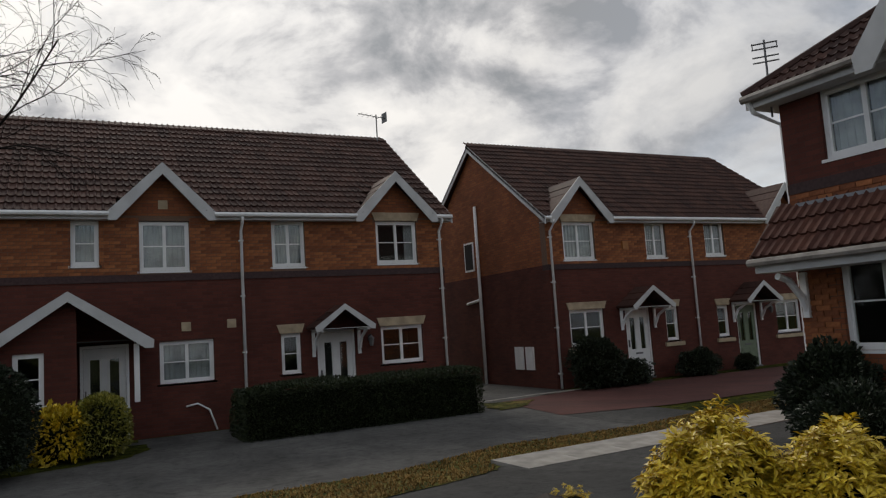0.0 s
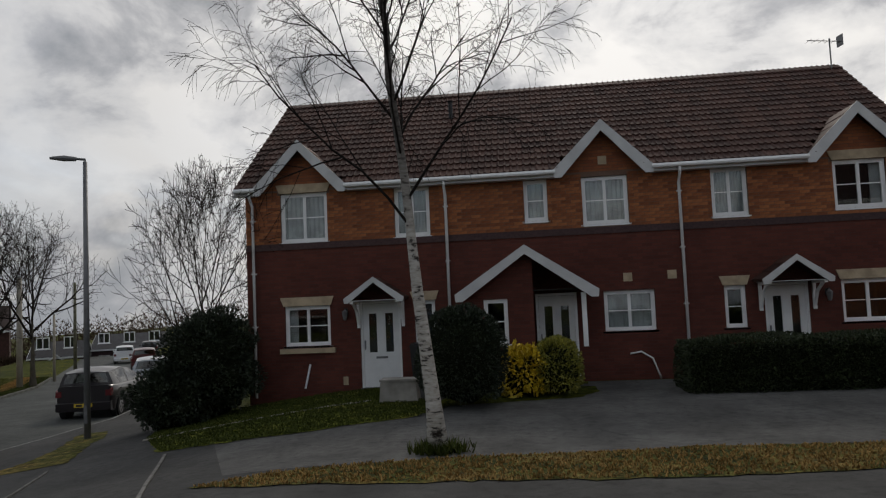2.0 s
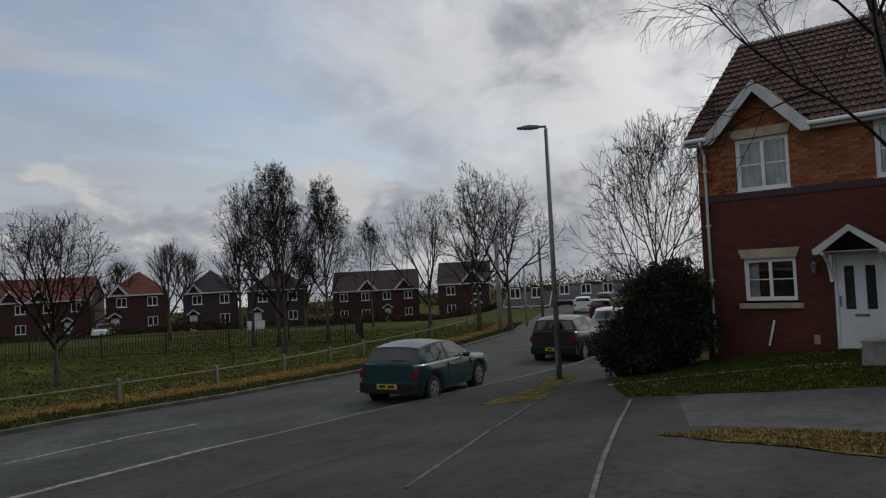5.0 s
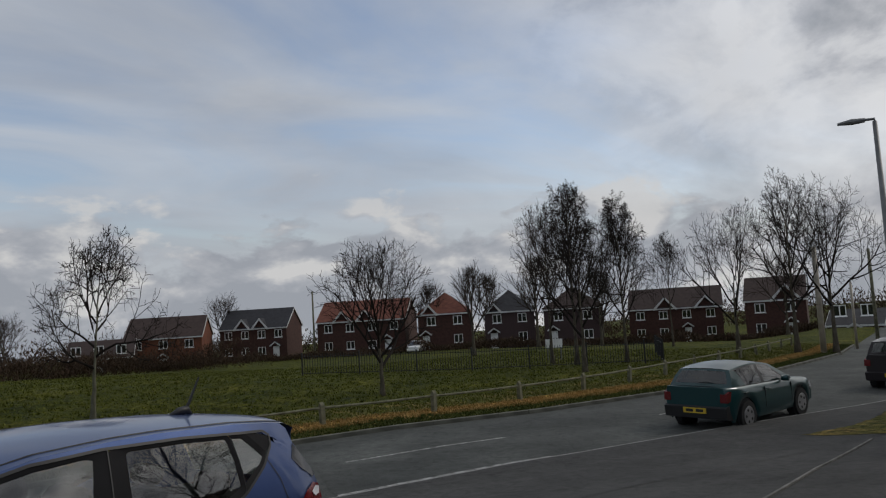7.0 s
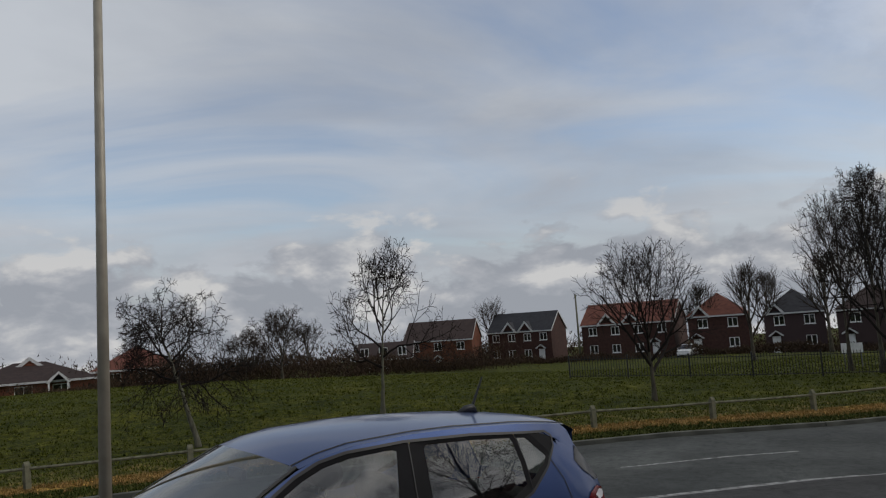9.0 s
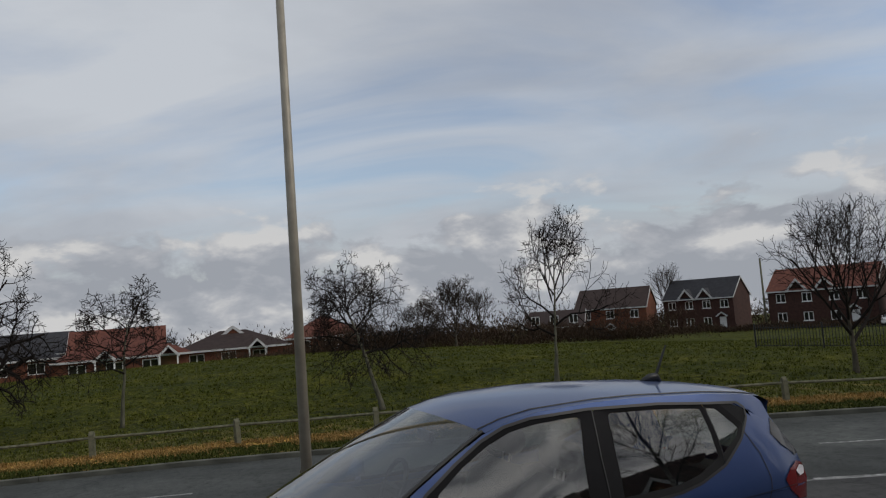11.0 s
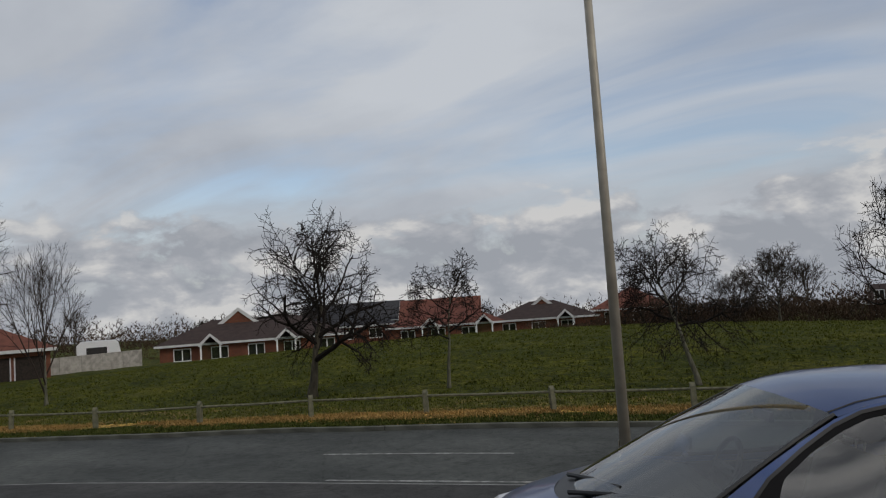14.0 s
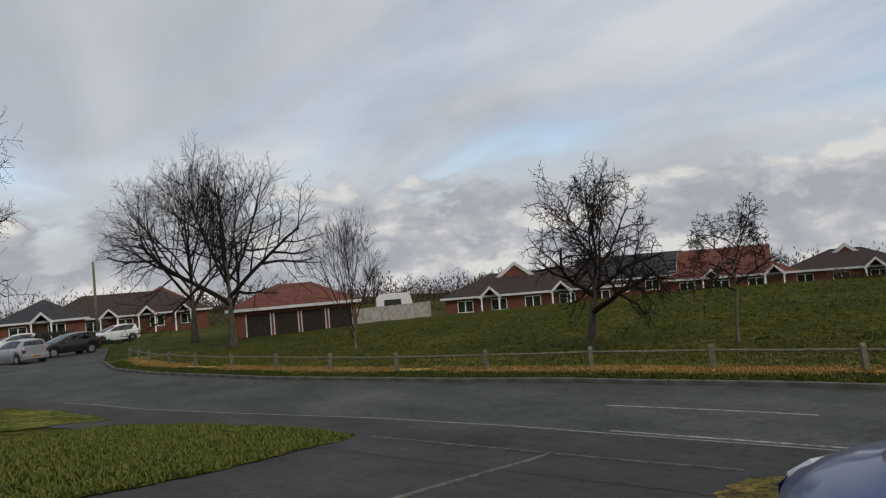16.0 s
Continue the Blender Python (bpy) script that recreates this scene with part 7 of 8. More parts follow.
car("dark teal three-door hatchback parked by the kerb", (-12.15, 12.85, float(road_z(13))), math.pi + 0.22, TEAL_PAINT, L=3.72, W=1.60, H=1.34, cowl=1.0, top=1.72, rail_end=3.30, b_pillar=2.30, belt=(0.86, 0.92), quarter=True, lens="old", tail=0.80)
car("black compact car parked by the kerb", (-13.75, 22.2, float(road_z(22))), math.pi + 0.22, BLACK_PAINT, L=4.0, W=1.74, H=1.48, tail=0.88)
car("silver car parked beyond the black one", (-15.6, 28.8, float(road_z(28))), math.pi + 0.42, SILVER_PAINT, L=4.0, W=1.72, H=1.5)
for lab, x, y, turn, pt in (("white car parked far along the road", -34.0, 58.0, 3.64, WHITE_PAINT), ("red car parked far along the road", -26.2, 47.0, 3.64, RED_PAINT), ("dark car parked at the end of the road", -39.5, 72.0, 3.64, BLACK_PAINT),
                            ("silver car parked near the bungalows", -7.0, -52.5, 0.35, SILVER_PAINT), ("black car parked near the bungalows", -10.2, -55.5, 1.9, BLACK_PAINT), ("white car parked before the bungalows", -16.2, -68.0, 1.75, WHITE_PAINT), ("white car parked by the far bungalows", -9.5, -75.0, 1.6, WHITE_PAINT), ("white car on a drive across the green", -86.0, 38.0, 0.9, WHITE_PAINT)):
    far = abs(y) > 43
    car(lab, (x, y, (float(road_z(y)) if float(far_x(y)) < x < float(near_x(y)) else ground_z(x, y))), turn, pt, seats=False)


# ---- the corner house on the near side ----
def corner_house():
    """Faces west: local x runs along the front towards -y, local y goes into the house."""
    z0 = 0.28
    h = thing("corner_house", "near brick house with dark upper storey and tiled bay canopy", "house", Matrix.Translation((9.20, 6.72, z0)) @ Euler((0, 0, radians(-90))).to_matrix().to_4x4())
    e, W_, D_ = 5.03 - z0, 5.6, 7.0
    band = 3.55 - z0
    win_u = (0.62, 2.35, 3.93 - z0, 4.90 - z0)
    win_l = (0.62, 2.30, 1.36 - z0, 2.62 - z0)
    part("lower_wall", wall_with([win_l], 0, W_, -0.6, band, 0, 0.28), BRICK_ORANGE, h, "orange brick lower storey")
    part("brick_band", Geo().box(0, W_, -0.012, 0.28, band + 0.001, band + 0.15), BRICK_BLUE, h)
    part("upper_wall", wall_with([win_u], 0, W_, band + 0.151, e, 0, 0.28), BRICK_DARK, h, "dark red brick upper storey")
    part("end_wall", Geo().box(0, 0.28, 0.281, D_, -0.6, band), BRICK_ORANGE, h)
    part("end_wall_upper", Geo().box(0, 0.28, 0.281, D_, band + 0.001, e), BRICK_DARK, h)
    part("far_end_wall", Geo().box(W_ - 0.28, W_, 0.281, D_, -0.6, e), BRICK_DARK, h)
    part("back_wall", Geo().box(0.281, W_ - 0.281, D_ - 0.28, D_, -0.6, e), BRICK_DARK, h)
    # hipped roof
    o, r = 0.32, e + 2.246
    v = [(-o, -o, e), (W_ + o, -o, e), (W_ + o, D_ + o, e), (-o, D_ + o, e), (W_ / 2, W_ / 2, r), (W_ / 2, D_ - W_ / 2, r)]
    me = Geo().add(v, [(0, 1, 4), (1, 2, 5, 4), (2, 3, 5), (3, 0, 4, 5), (0, 3, 2, 1)]).mesh("roof", TILE)
    roof = part("roof", me, TILE, h, "brown tiled hipped roof")
    p = (r - e) / (W_ / 2 + o)
    tiles_on(roof, -o, W_ + o, -o, e + 0.02, W_ / 2, p, lambda x, y: x + o < (y + o) * 1.02 or W_ + o - x < (y + o) * 1.02)
    part("hip_tiles", Geo().tube([(-o, -o, e + 0.04), (W_ / 2, W_ / 2, r + 0.03)], 0.09, 8), TILE, roof)
    part("fascia", Geo().box(-o, W_ + o, -o + 0.02, -o + 0.05, e - 0.16, e - 0.005), SOFFIT, h)
    part("end_fascia", Geo().box(-o + 0.02, -o + 0.05, -o + 0.051, D_ + o, e - 0.16, e - 0.005), SOFFIT, h)
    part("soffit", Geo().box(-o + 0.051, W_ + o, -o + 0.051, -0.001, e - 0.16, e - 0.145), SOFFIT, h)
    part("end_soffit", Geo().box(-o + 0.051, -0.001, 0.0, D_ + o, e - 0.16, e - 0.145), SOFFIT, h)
    part("gutter", Geo().tube([(-o, -o - 0.05, e - 0.02), (W_ + o, -o - 0.05, e - 0.02)], 0.06, 8), GUTTER, h, "grey-brown gutter")
    part("downpipe", Geo().tube([(-o + 0.08, -o - 0.03, e - 0.05), (-o + 0.1, -o + 0.05, e - 0.22), (-0.06, 0.1, e - 0.42), (-0.06, 0.1, -0.3)], 0.036, 8), UPVC, h)
    # bay canopy with its own tiles
    c0, c1, out, zl, zh = -0.18, 4.2, -0.62, 2.66 - z0, 3.34 - z0
    g = Geo().prism([(out, zl), (0.0, zh), (0.0, zh - 0.07), (out, zl - 0.07)], "x", c0, c1)
    cn = part("bay_canopy", g, TILE_RED, h, "red-brown tiled lean-to canopy")
    tiles_on(cn, c0, c1, out - 0.05, zl + 0.01, -0.03, (zh - zl) / -out, None, TILE_RED_ME)
    part("flashing", Geo().box(c0 + 0.3, c1, -0.06, -0.013, zh - 0.01, zh + 0.07), LEAD, cn, "grey lead flashing")
    part("canopy_verge", Geo().prism([(out - 0.05, zl + 0.03), (0.0, zh + 0.09), (0.0, zh - 0.08), (out - 0.05, zl - 0.09)], "x", c0 - 0.05, c0), TILE, cn)
    part("canopy_fascia", Geo().box(c0, c1, out - 0.02, out + 0.01, zl - 0.20, zl - 0.03), SOFFIT, cn)
    part("canopy_soffit", Geo().box(c0, c1, out + 0.011, -0.001, zl - 0.20, zl - 0.185), SOFFIT, cn)
    part("canopy_gutter", Geo().tube([(c0 - 0.05, out - 0.08, zl - 0.05), (c1, out - 0.08, zl - 0.05)], 0.055, 8), GUTTER, cn)
    part("bracket", Geo().tube([(0.1, -0.02, zl - 0.75), (0.1, -0.12, zl - 0.55), (0.1, -0.35, zl - 0.32), (0.1, -0.55, zl - 0.26)], 0.05, 8).box(0.05, 0.15, -0.06, 0.0, zl - 0.85, zl - 0.22), UPVC, cn, "white curved bracket")
    for wdw in (win_u, win_l):
        window(h, *wdw, 0.06, panes=3 if wdw is win_u else 3, curtain="full" if wdw is win_u else None)
    # bricks of the lower storey that can be told apart
    k, zz = 0, 1.2
    while zz < band - 0.03:
        x = 0.1125 + (0.1125 if k % 2 else 0)
        while x < 3.6:
            if not (win_l[0] - 0.12 < x < win_l[1] + 0.12 and win_l[2] - 0.05 < zz < win_l[3] + 0.05) and not (zl - 0.2 < zz < zh + 0.07):
                part("brick", BRICK_ME, BRICK_PIECE, h, at=(x, -0.004, zz))
            x += 0.225
        zz += 0.075
        k += 1
    # small gable at the head of the front
    gx, gh_, ga = 2.75, 1.25, e + 1.6
    yb = (ga - e) / p - o
    d = Geo()
    for s in (-1, 1):
        q = [(gx, -o - 0.1, ga), (gx + s * gh_, -o - 0.1, e - 0.05), (gx + s * gh_, -o + 0.2, e - 0.02), (gx, yb, ga)]
        d.add(q + [(a, b, c - 0.05) for a, b, c in q], [(0, 1, 2, 3), (4, 7, 6, 5), (0, 4, 5, 1), (1, 5, 6, 2), (2, 6, 7, 3), (3, 7, 4, 0)])
    dm = d.mesh("gable_roof", TILE)
    fix_normals(dm)
    part("gable_roof", dm, TILE, h)
    gable_boards(h, gx, gh_ + 0.05, e - 0.02, ga + 0.03, -o - 0.14, 0.03, 0.24)
    part("gable_wall", Geo().prism([(gx - gh_ + 0.1, e - 0.02), (gx + gh_ - 0.1, e - 0.02), (gx, ga - 0.15)], "y", -0.0, 0.2), BRICK_DARK, h)
    return h


GUTTER = plain("weathered_gutter", (0.30, 0.27, 0.24), 0.6, vary=0.25)
TILE_RED_ME = tile_mesh().copy()
TILE_RED_ME.materials[0] = TILE_RED
corner_house()


def aerial(x, y, z, yaw, bars, label):
    a = thing("roof_aerial", label, "aerial", Matrix.Translation((x, y, z)) @ Euler((0, 0, yaw)).to_matrix().to_4x4())
    part("mast", Geo().tube([(0, 0, -0.4), (0, 0, 0.75)], 0.02, 6), GREY, a)
    part("boom", Geo().tube([(-0.65, 0, 0.70), (0.35, 0, 0.66)], 0.013, 5), GREY, a)
    for k in range(bars):
        xx = -0.6 + 0.9 * k / max(1, bars - 1)
        part("element", Geo().tube([(xx, -0.16, 0.69 - 0.04 * k / bars), (xx, 0.16, 0.69 - 0.04 * k / bars)], 0.007, 4), GREY, a)
    part("reflector", Geo().box(0.30, 0.31, -0.15, 0.15, 0.52, 0.84), GREY, a)
    return a


aerial(8.70, 21.0, 8.15, radians(10), 6, "thin grey television aerial on the roof ridge")
grid_ = thing("roof_aerial", "square grid television aerial on the corner house roof", "aerial", (9.13, 6.79, 5.32))
part("mast", Geo().tube([(0, 0, -0.6), (0, 0, 0.56)], 0.016, 6), GREY, grid_)
for zz in (0.50, 0.42, 0.30, 0.22):
    part("element", Geo().tube([(-0.14, 0.115, zz), (0.14, -0.115, zz + 0.02)], 0.012, 4), GREY, grid_)
for k in (-0.13, 0.13):
    part("side_bar", Geo().tube([(k, -k * 0.82, 0.42), (k, -k * 0.82, 0.52)], 0.01, 4), GREY, grid_)

# small fittings on the terrace and its neighbour
v = part("roof_vent", Geo().tube([(0, 0, -0.1), (0, 0, 0.35), (0, 0, 0.40)], [0.06, 0.06, 0.09], 10), BLACK, h1, "black roof vent pipe", at=(-0.95 + 6.92 - 1.0, 2.6, 7.15))
for x, z, h in ((2.25, 2.28, h2), (3.25, 2.30, h2), (1.82, 5.05, h2)):
    o = h.matrix_basis.translation
    part("air_vent", Geo().box(x - o.x - 0.10, x - o.x + 0.10, -0.02, 0.0, z, z + 0.20), STONE, h, "buff square vent brick")
part("soil_pipe", Geo().tube([(-0.06, 3.95, -0.2), (-0.06, 3.95, 5.9)], 0.055, 8).tube([(-0.06, 3.95, 2.75), (-0.06, 4.9, 2.65)], 0.05, 8), UPVC, h4, "white soil pipe up the end wall", smooth=True)
w = Geo().box(-0.03, 0.03, 4.3, 4.95, 3.75, 4.75)
sw = part("side_window", w, UPVC, h4)
# opaque dark plate, coloured like glass before an unlit room
part("pane", Geo().box(-0.035, -0.0301, 4.36, 4.89, 3.81, 4.69), ROOM_SHADE, sw)
for a, b in ((1.05, 1.45), (1.62, 2.05)):
    part("meter_box", Geo().box(-0.06, 0.0, a, b, 0.50, 1.18), UPVC, h4, "white meter box on the end wall")
part("alarm_box", Geo().box(14.9 - 12.15, 15.12 - 12.15, -0.06, 0.0, 3.95, 4.18), plain("orange_box", (0.38, 0.16, 0.05), 0.5), h4, "orange alarm box")
part("alarm_box", Geo().box(21.95 - 17.75, 22.12 - 17.75, -0.06, 0.0, 5.3, 5.55), UPVC, h5, "white alarm box")
part("waste_pipe", Geo().tube([(2.95 - 3.6 + 5.48, -0.04, 0.62), (3.2 - 3.6 + 5.48, -0.05, 0.66), (3.45 - 3.6 + 5.48, -0.06, 0.5), (3.6 - 3.6 + 5.48, -0.08, 0.05)], 0.022, 6), UPVC, h2, "bent white waste pipe", at=(-0.75, 0, 0), smooth=True)
part("waste_pipe", Geo().tube([(1.55, -0.03, 0.62), (1.42, -0.06, 0.05)], 0.025, 6), UPVC, h1, "slanting white waste pipe")
part("air_brick", Geo().box(2.35, 2.47, -0.02, 0, 0.1, 0.3), STONE, h1)
part("doorstep", Geo().box(2.6, 4.0, -0.75, -0.01, -0.35, -0.06), CONCRETE, h1, "pale concrete doorstep")
cab = thing("utility_cabinet", "low grey concrete block on the lawn edge", "cabinet", (-2.75, 14.6, ground_z(-2.75, 14.6)))
part("body", Geo().prism([(-0.40, -0.1), (0.40, -0.1), (0.36, 0.42), (-0.36, 0.42)], "y", -0.22, 0.22), CONCRETE, cab)
part("lid", Geo().box(-0.38, 0.38, -0.24, 0.24, 0.4201, 0.46), CONCRETE, cab)
bn = thing("wheelie_bin", "black wheeled refuse bin beside the front door", "bin", (-2.55, 16.75, ground_z(-2.55, 16.7)))
part("body", Geo().prism([(-0.22, 0.05), (0.22, 0.05), (0.28, 0.95), (-0.28, 0.95)], "y", -0.27, 0.25), BLACK, bn)
part("lid", Geo().prism([(-0.30, 0.951), (0.30, 0.951), (0.26, 1.04), (-0.26, 1.04)], "y", -0.30, 0.28), BLACK, bn)
for k in (-0.18, 0.18):
    part("wheel", Geo().tube([(k - 0.03, 0.24, 0.09), (k + 0.03, 0.24, 0.09)], 0.09, 12), RUBBER, bn)
# pale slabs across the near verge
slab = Geo().box(-0.44, 0.44, -0.44, 0.44, -0.05, 0.03).mesh("slab", CONCRETE)
sl = thing("slab_path", "pale concrete slabs laid across the verge", "path", kind="structure")
for i in range(7):
    x, y = 5.6 + 0.88 * i, 8.28 + 0.06 * i
    part("slab", slab, CONCRETE, sl, at=Matrix.Translation((x, y, ground_z(x, y) + 0.015)) @ Euler((0, 0, 0.06)).to_matrix().to_4x4())


# ---- houses across the green ----
def far_house(label, x, y, yaw, w, d, wall, roof_mat, base_z, eave=5.0, rise=2.9, style="gable", gables=(), cols=3, hip=False, door_at=None, garage=False, porch_=True):
    """A two-storey house, its front along local x facing local -y."""
    h = thing("house", label, "house", Matrix.Translation((x, y, base_z)) @ Euler((0, 0, yaw)).to_matrix().to_4x4(), group="houses across the green")
    ups = [(w * (i + 0.5) / cols - 0.6, w * (i + 0.5) / cols + 0.6, 3.45, 4.6) for i in range(cols)]
    dr = door_at if door_at is not None else w * 0.5
    lows = [(a, b, 0.95, 2.1) for a, b, _, _ in ups if abs((a + b) / 2 - dr) > 1.2]
    holes = ups + lows + [(dr - 0.5, dr + 0.5, 0.0, 2.1)]
    part("front_wall", wall_with(holes, 0, w, -0.8, eave, 0, 0.25), wall, h)
    if hip:
        part("side_wall", Geo().box(0, 0.25, 0.251, d, -0.8, eave), wall, h)
        part("side_wall", Geo().box(w - 0.25, w, 0.251, d, -0.8, eave), wall, h)
        o = 0.3
        m = min(w, d) / 2
        v = [(-o, -o, eave), (w + o, -o, eave), (w + o, d + o, eave), (-o, d + o, eave), (m, d / 2, eave + rise), (max(m + 0.1, w - m), d / 2, eave + rise)]
        part("roof", Geo().add(v, [(0, 1, 4), (1, 2, 5, 4), (2, 3, 5), (3, 0, 4, 5), (0, 3, 2, 1)]), roof_mat, h)
    else:
        for sx in (0, w - 0.25):
            part("side_wall", Geo().prism([(0.251, -0.8), (d, -0.8), (d, eave), (d / 2, eave + rise - 0.1), (0.251, eave)], "x", sx, sx + 0.25), wall, h)
        part("roof", Geo().prism([(-0.3, eave - 0.12), (d / 2, eave + rise - 0.08), (d + 0.3, eave - 0.12), (d + 0.3, eave), (d / 2, eave + rise + 0.05), (-0.3, eave)], "x", -0.15, w + 0.15), roof_mat, h)
        for sx in (-0.19, w + 0.151):
            for y0, y1 in ((-0.32, d / 2), (d + 0.32, d / 2)):
                part("verge_board", Geo().prism([(y0, eave - 0.02), (y1, eave + rise + 0.04), (y1, eave + rise - 0.2), (y0, eave - 0.24)], "x", sx, sx + 0.04), SOFFIT, h)
    part("back_wall", Geo().box(0.251, w - 0.251, d - 0.25, d, -0.8, eave), wall, h)
    part("fascia", Geo().box(-0.15, w + 0.15, -0.34, -0.301, eave - 0.2, eave - 0.02), SOFFIT, h)
    for a, b, c, e in ups + lows:
        f = Geo()
        for q in ((a, a + 0.08, c, e), (b - 0.08, b, c, e), ((a + b) / 2 - 0.05, (a + b) / 2 + 0.05, c, e), (a, b, c, c + 0.08), (a, b, e - 0.08, e)):
            f.box(q[0], q[1], 0.04, 0.10, q[2], q[3])
        wn_ = part("window", f, UPVC, h)
        part("pane", Geo().box(a, b, 0.075, 0.085, c, e), GLASS, wn_)
        # dark plate in place of the room, its shade in the colour
        part("room_recess", Geo().box(a, b, 0.24, 0.26, c, e), ROOM_SHADE, wn_)
        part("sill", Geo().box(a - 0.08, b + 0.08, -0.06, 0.05, c - 0.07, c), UPVC, wn_)
    part("door", Geo().box(dr - 0.48, dr + 0.48, 0.06, 0.12, 0.0, 2.1), WHITE_DOOR, h, "white front door")
    if porch_:
        gable_boards(h, dr, 0.85, 2.25, 2.85, -0.62, 0.05, 0.14)
        c = Geo()
        for s_ in (-1, 1):
            q = [(dr, -0.6, 2.85), (dr + s_ * 0.85, -0.6, 2.25), (dr + s_ * 0.85, 0, 2.25), (dr, 0, 2.85)]
            c.add(q + [(a, b, e - 0.06) for a, b, e in q], [(0, 1, 2, 3), (4, 7, 6, 5), (0, 4, 5, 1), (1, 5, 6, 2)])
        part("porch_roof", c, roof_mat, h)
    p = rise / (d / 2 + 0.3)
    for gx, gh, ga in gables:
        yb = ga / p - 0.3
        gg = Geo()
        for s_ in (-1, 1):
            q = [(gx, -0.4, eave + ga), (gx + s_ * gh, -0.4, eave - 0.1), (gx + s_ * gh, 0.1, eave), (gx, yb, eave + ga)]
            gg.add(q + [(a, b, e - 0.06) for a, b, e in q], [(0, 1, 2, 3), (4, 7, 6, 5), (0, 4, 5, 1), (1, 5, 6, 2), (2, 6, 7, 3), (3, 7, 4, 0)])
        part("gable_roof", gg, roof_mat, h)
        part("gable_wall", Geo().prism([(gx - gh + 0.1, eave - 0.05), (gx + gh - 0.1, eave - 0.05), (gx, eave + ga - 0.12)], "y", -0.02, 0.2), wall, h)
        gable_boards(h, gx, gh + 0.05, eave - 0.05, eave + ga + 0.03, -0.45, 0.04, 0.22)
    return h


BUNG = brick_wall("bungalow_brick", (0.19, 0.072, 0.040), (0.15, 0.056, 0.035), (0.13, 0.09, 0.07))
TILE_GREY = piece("slate_grey_tile", (0.030, 0.030, 0.034), (0.045, 0.045, 0.050), 0.8, 2)
TILE_FAR = piece("far_red_tile", (0.125, 0.045, 0.032), (0.150, 0.056, 0.038), 0.85, 2)
TILE_FARB = piece("far_brown_tile", (0.044, 0.030, 0.027), (0.056, 0.038, 0.033), 0.85, 2)


def at_bearing(az, dist):
    return -0.45 + dist * math.cos(radians(az)), -0.45 + dist * math.sin(radians(az))


def place_far(label, az_l, dist, width, depth, wall, roof_mat, face=None, **kw):
    """The front's left end, seen from the camera, stands at this bearing; the front faces the camera unless face says otherwise."""
    x, y = at_bearing(az_l + 0.35, dist)
    yaw = radians((face if face is not None else az_l) - 90)
    return far_house(label, x, y, yaw, width, depth, wall, roof_mat, kw.pop("base", ground_z(x, y) - 0.1), **kw)


place_far("dark red brick house with slate grey roof", 170.2, 118, 10.5, 8, BRICK_FAR, TILE_GREY, 148, gables=((3.6, 1.3, 1.5), (6.4, 1.3, 1.5)), cols=4, door_at=8.8)
place_far("pair of red brick houses with red tiled roof", 163.0, 108, 13.0, 9, BRICK_FAR, TILE_FAR, 145, gables=((3.8, 1.4, 1.5), (7.2, 1.4, 1.5)), cols=4, door_at=10.4)
place_far("red brick detached house with hipped roof", 155.2, 100, 7.2, 8, BRICK_FAR, TILE_FAR, 150, hip=True, cols=2, door_at=1.0, gables=((1.5, 1.2, 1.3),))
place_far("dark brick detached house with grey hipped roof", 150.0, 100, 6.8, 8, BRICK_BLUE, TILE_GREY, 148, hip=True, cols=2, door_at=1.2, gables=((1.3, 1.1, 1.2),))
place_far("dark brick house half hidden by trees", 145.4, 98, 7.6, 8, BRICK_BLUE, TILE_FARB, 142, hip=True, cols=2, door_at=1.2)
place_far("long brown brick house with two gables", 139.0, 112, 13.0, 9, BRICK_FAR, TILE_FARB, 134, gables=((5.2, 1.6, 1.6), (10.8, 1.6, 1.6)), cols=4, door_at=8.2)
place_far("brown brick house with projecting gable", 130.8, 100, 7.0, 9, BRICK_FAR, TILE_FARB, 126, gables=((4.8, 1.8, 1.9),), cols=2, door_at=5.2)
place_far("brown brick house behind the crest", 176.8, 112, 10.5, 9, BUNG, TILE_FARB, 162, cols=3, base=-4.6)
place_far("low red house behind the crest", 180.6, 105, 8.0, 9, BRICK_FAR, TILE_FARB, 172, cols=3, eave=3.0, rise=2.2, base=-4.6)
place_far("dark roofed brick houses behind the bungalows", -138.4, 114, 16.0, 8, BRICK_FAR, TILE_GREY, -140, cols=5, base=-5.0)
place_far("orange brick house with red roof behind the bungalows", -145.8, 108, 12.0, 8, BRICK_ORANGE, TILE_FAR, -152, cols=3, base=-5.2)
place_far("flat grey modern house at the road's end", 125.6, 85, 5.0, 8, BRICK_BLUE, TILE_GREY, 118, cols=2, eave=2.6, rise=1.4, base=-4.6)
place_far("grey house at the road's end", 121.8, 92, 8.0, 8, BRICK_BLUE, TILE_GREY, 112, cols=3, eave=2.8, rise=1.5, base=-4.6)


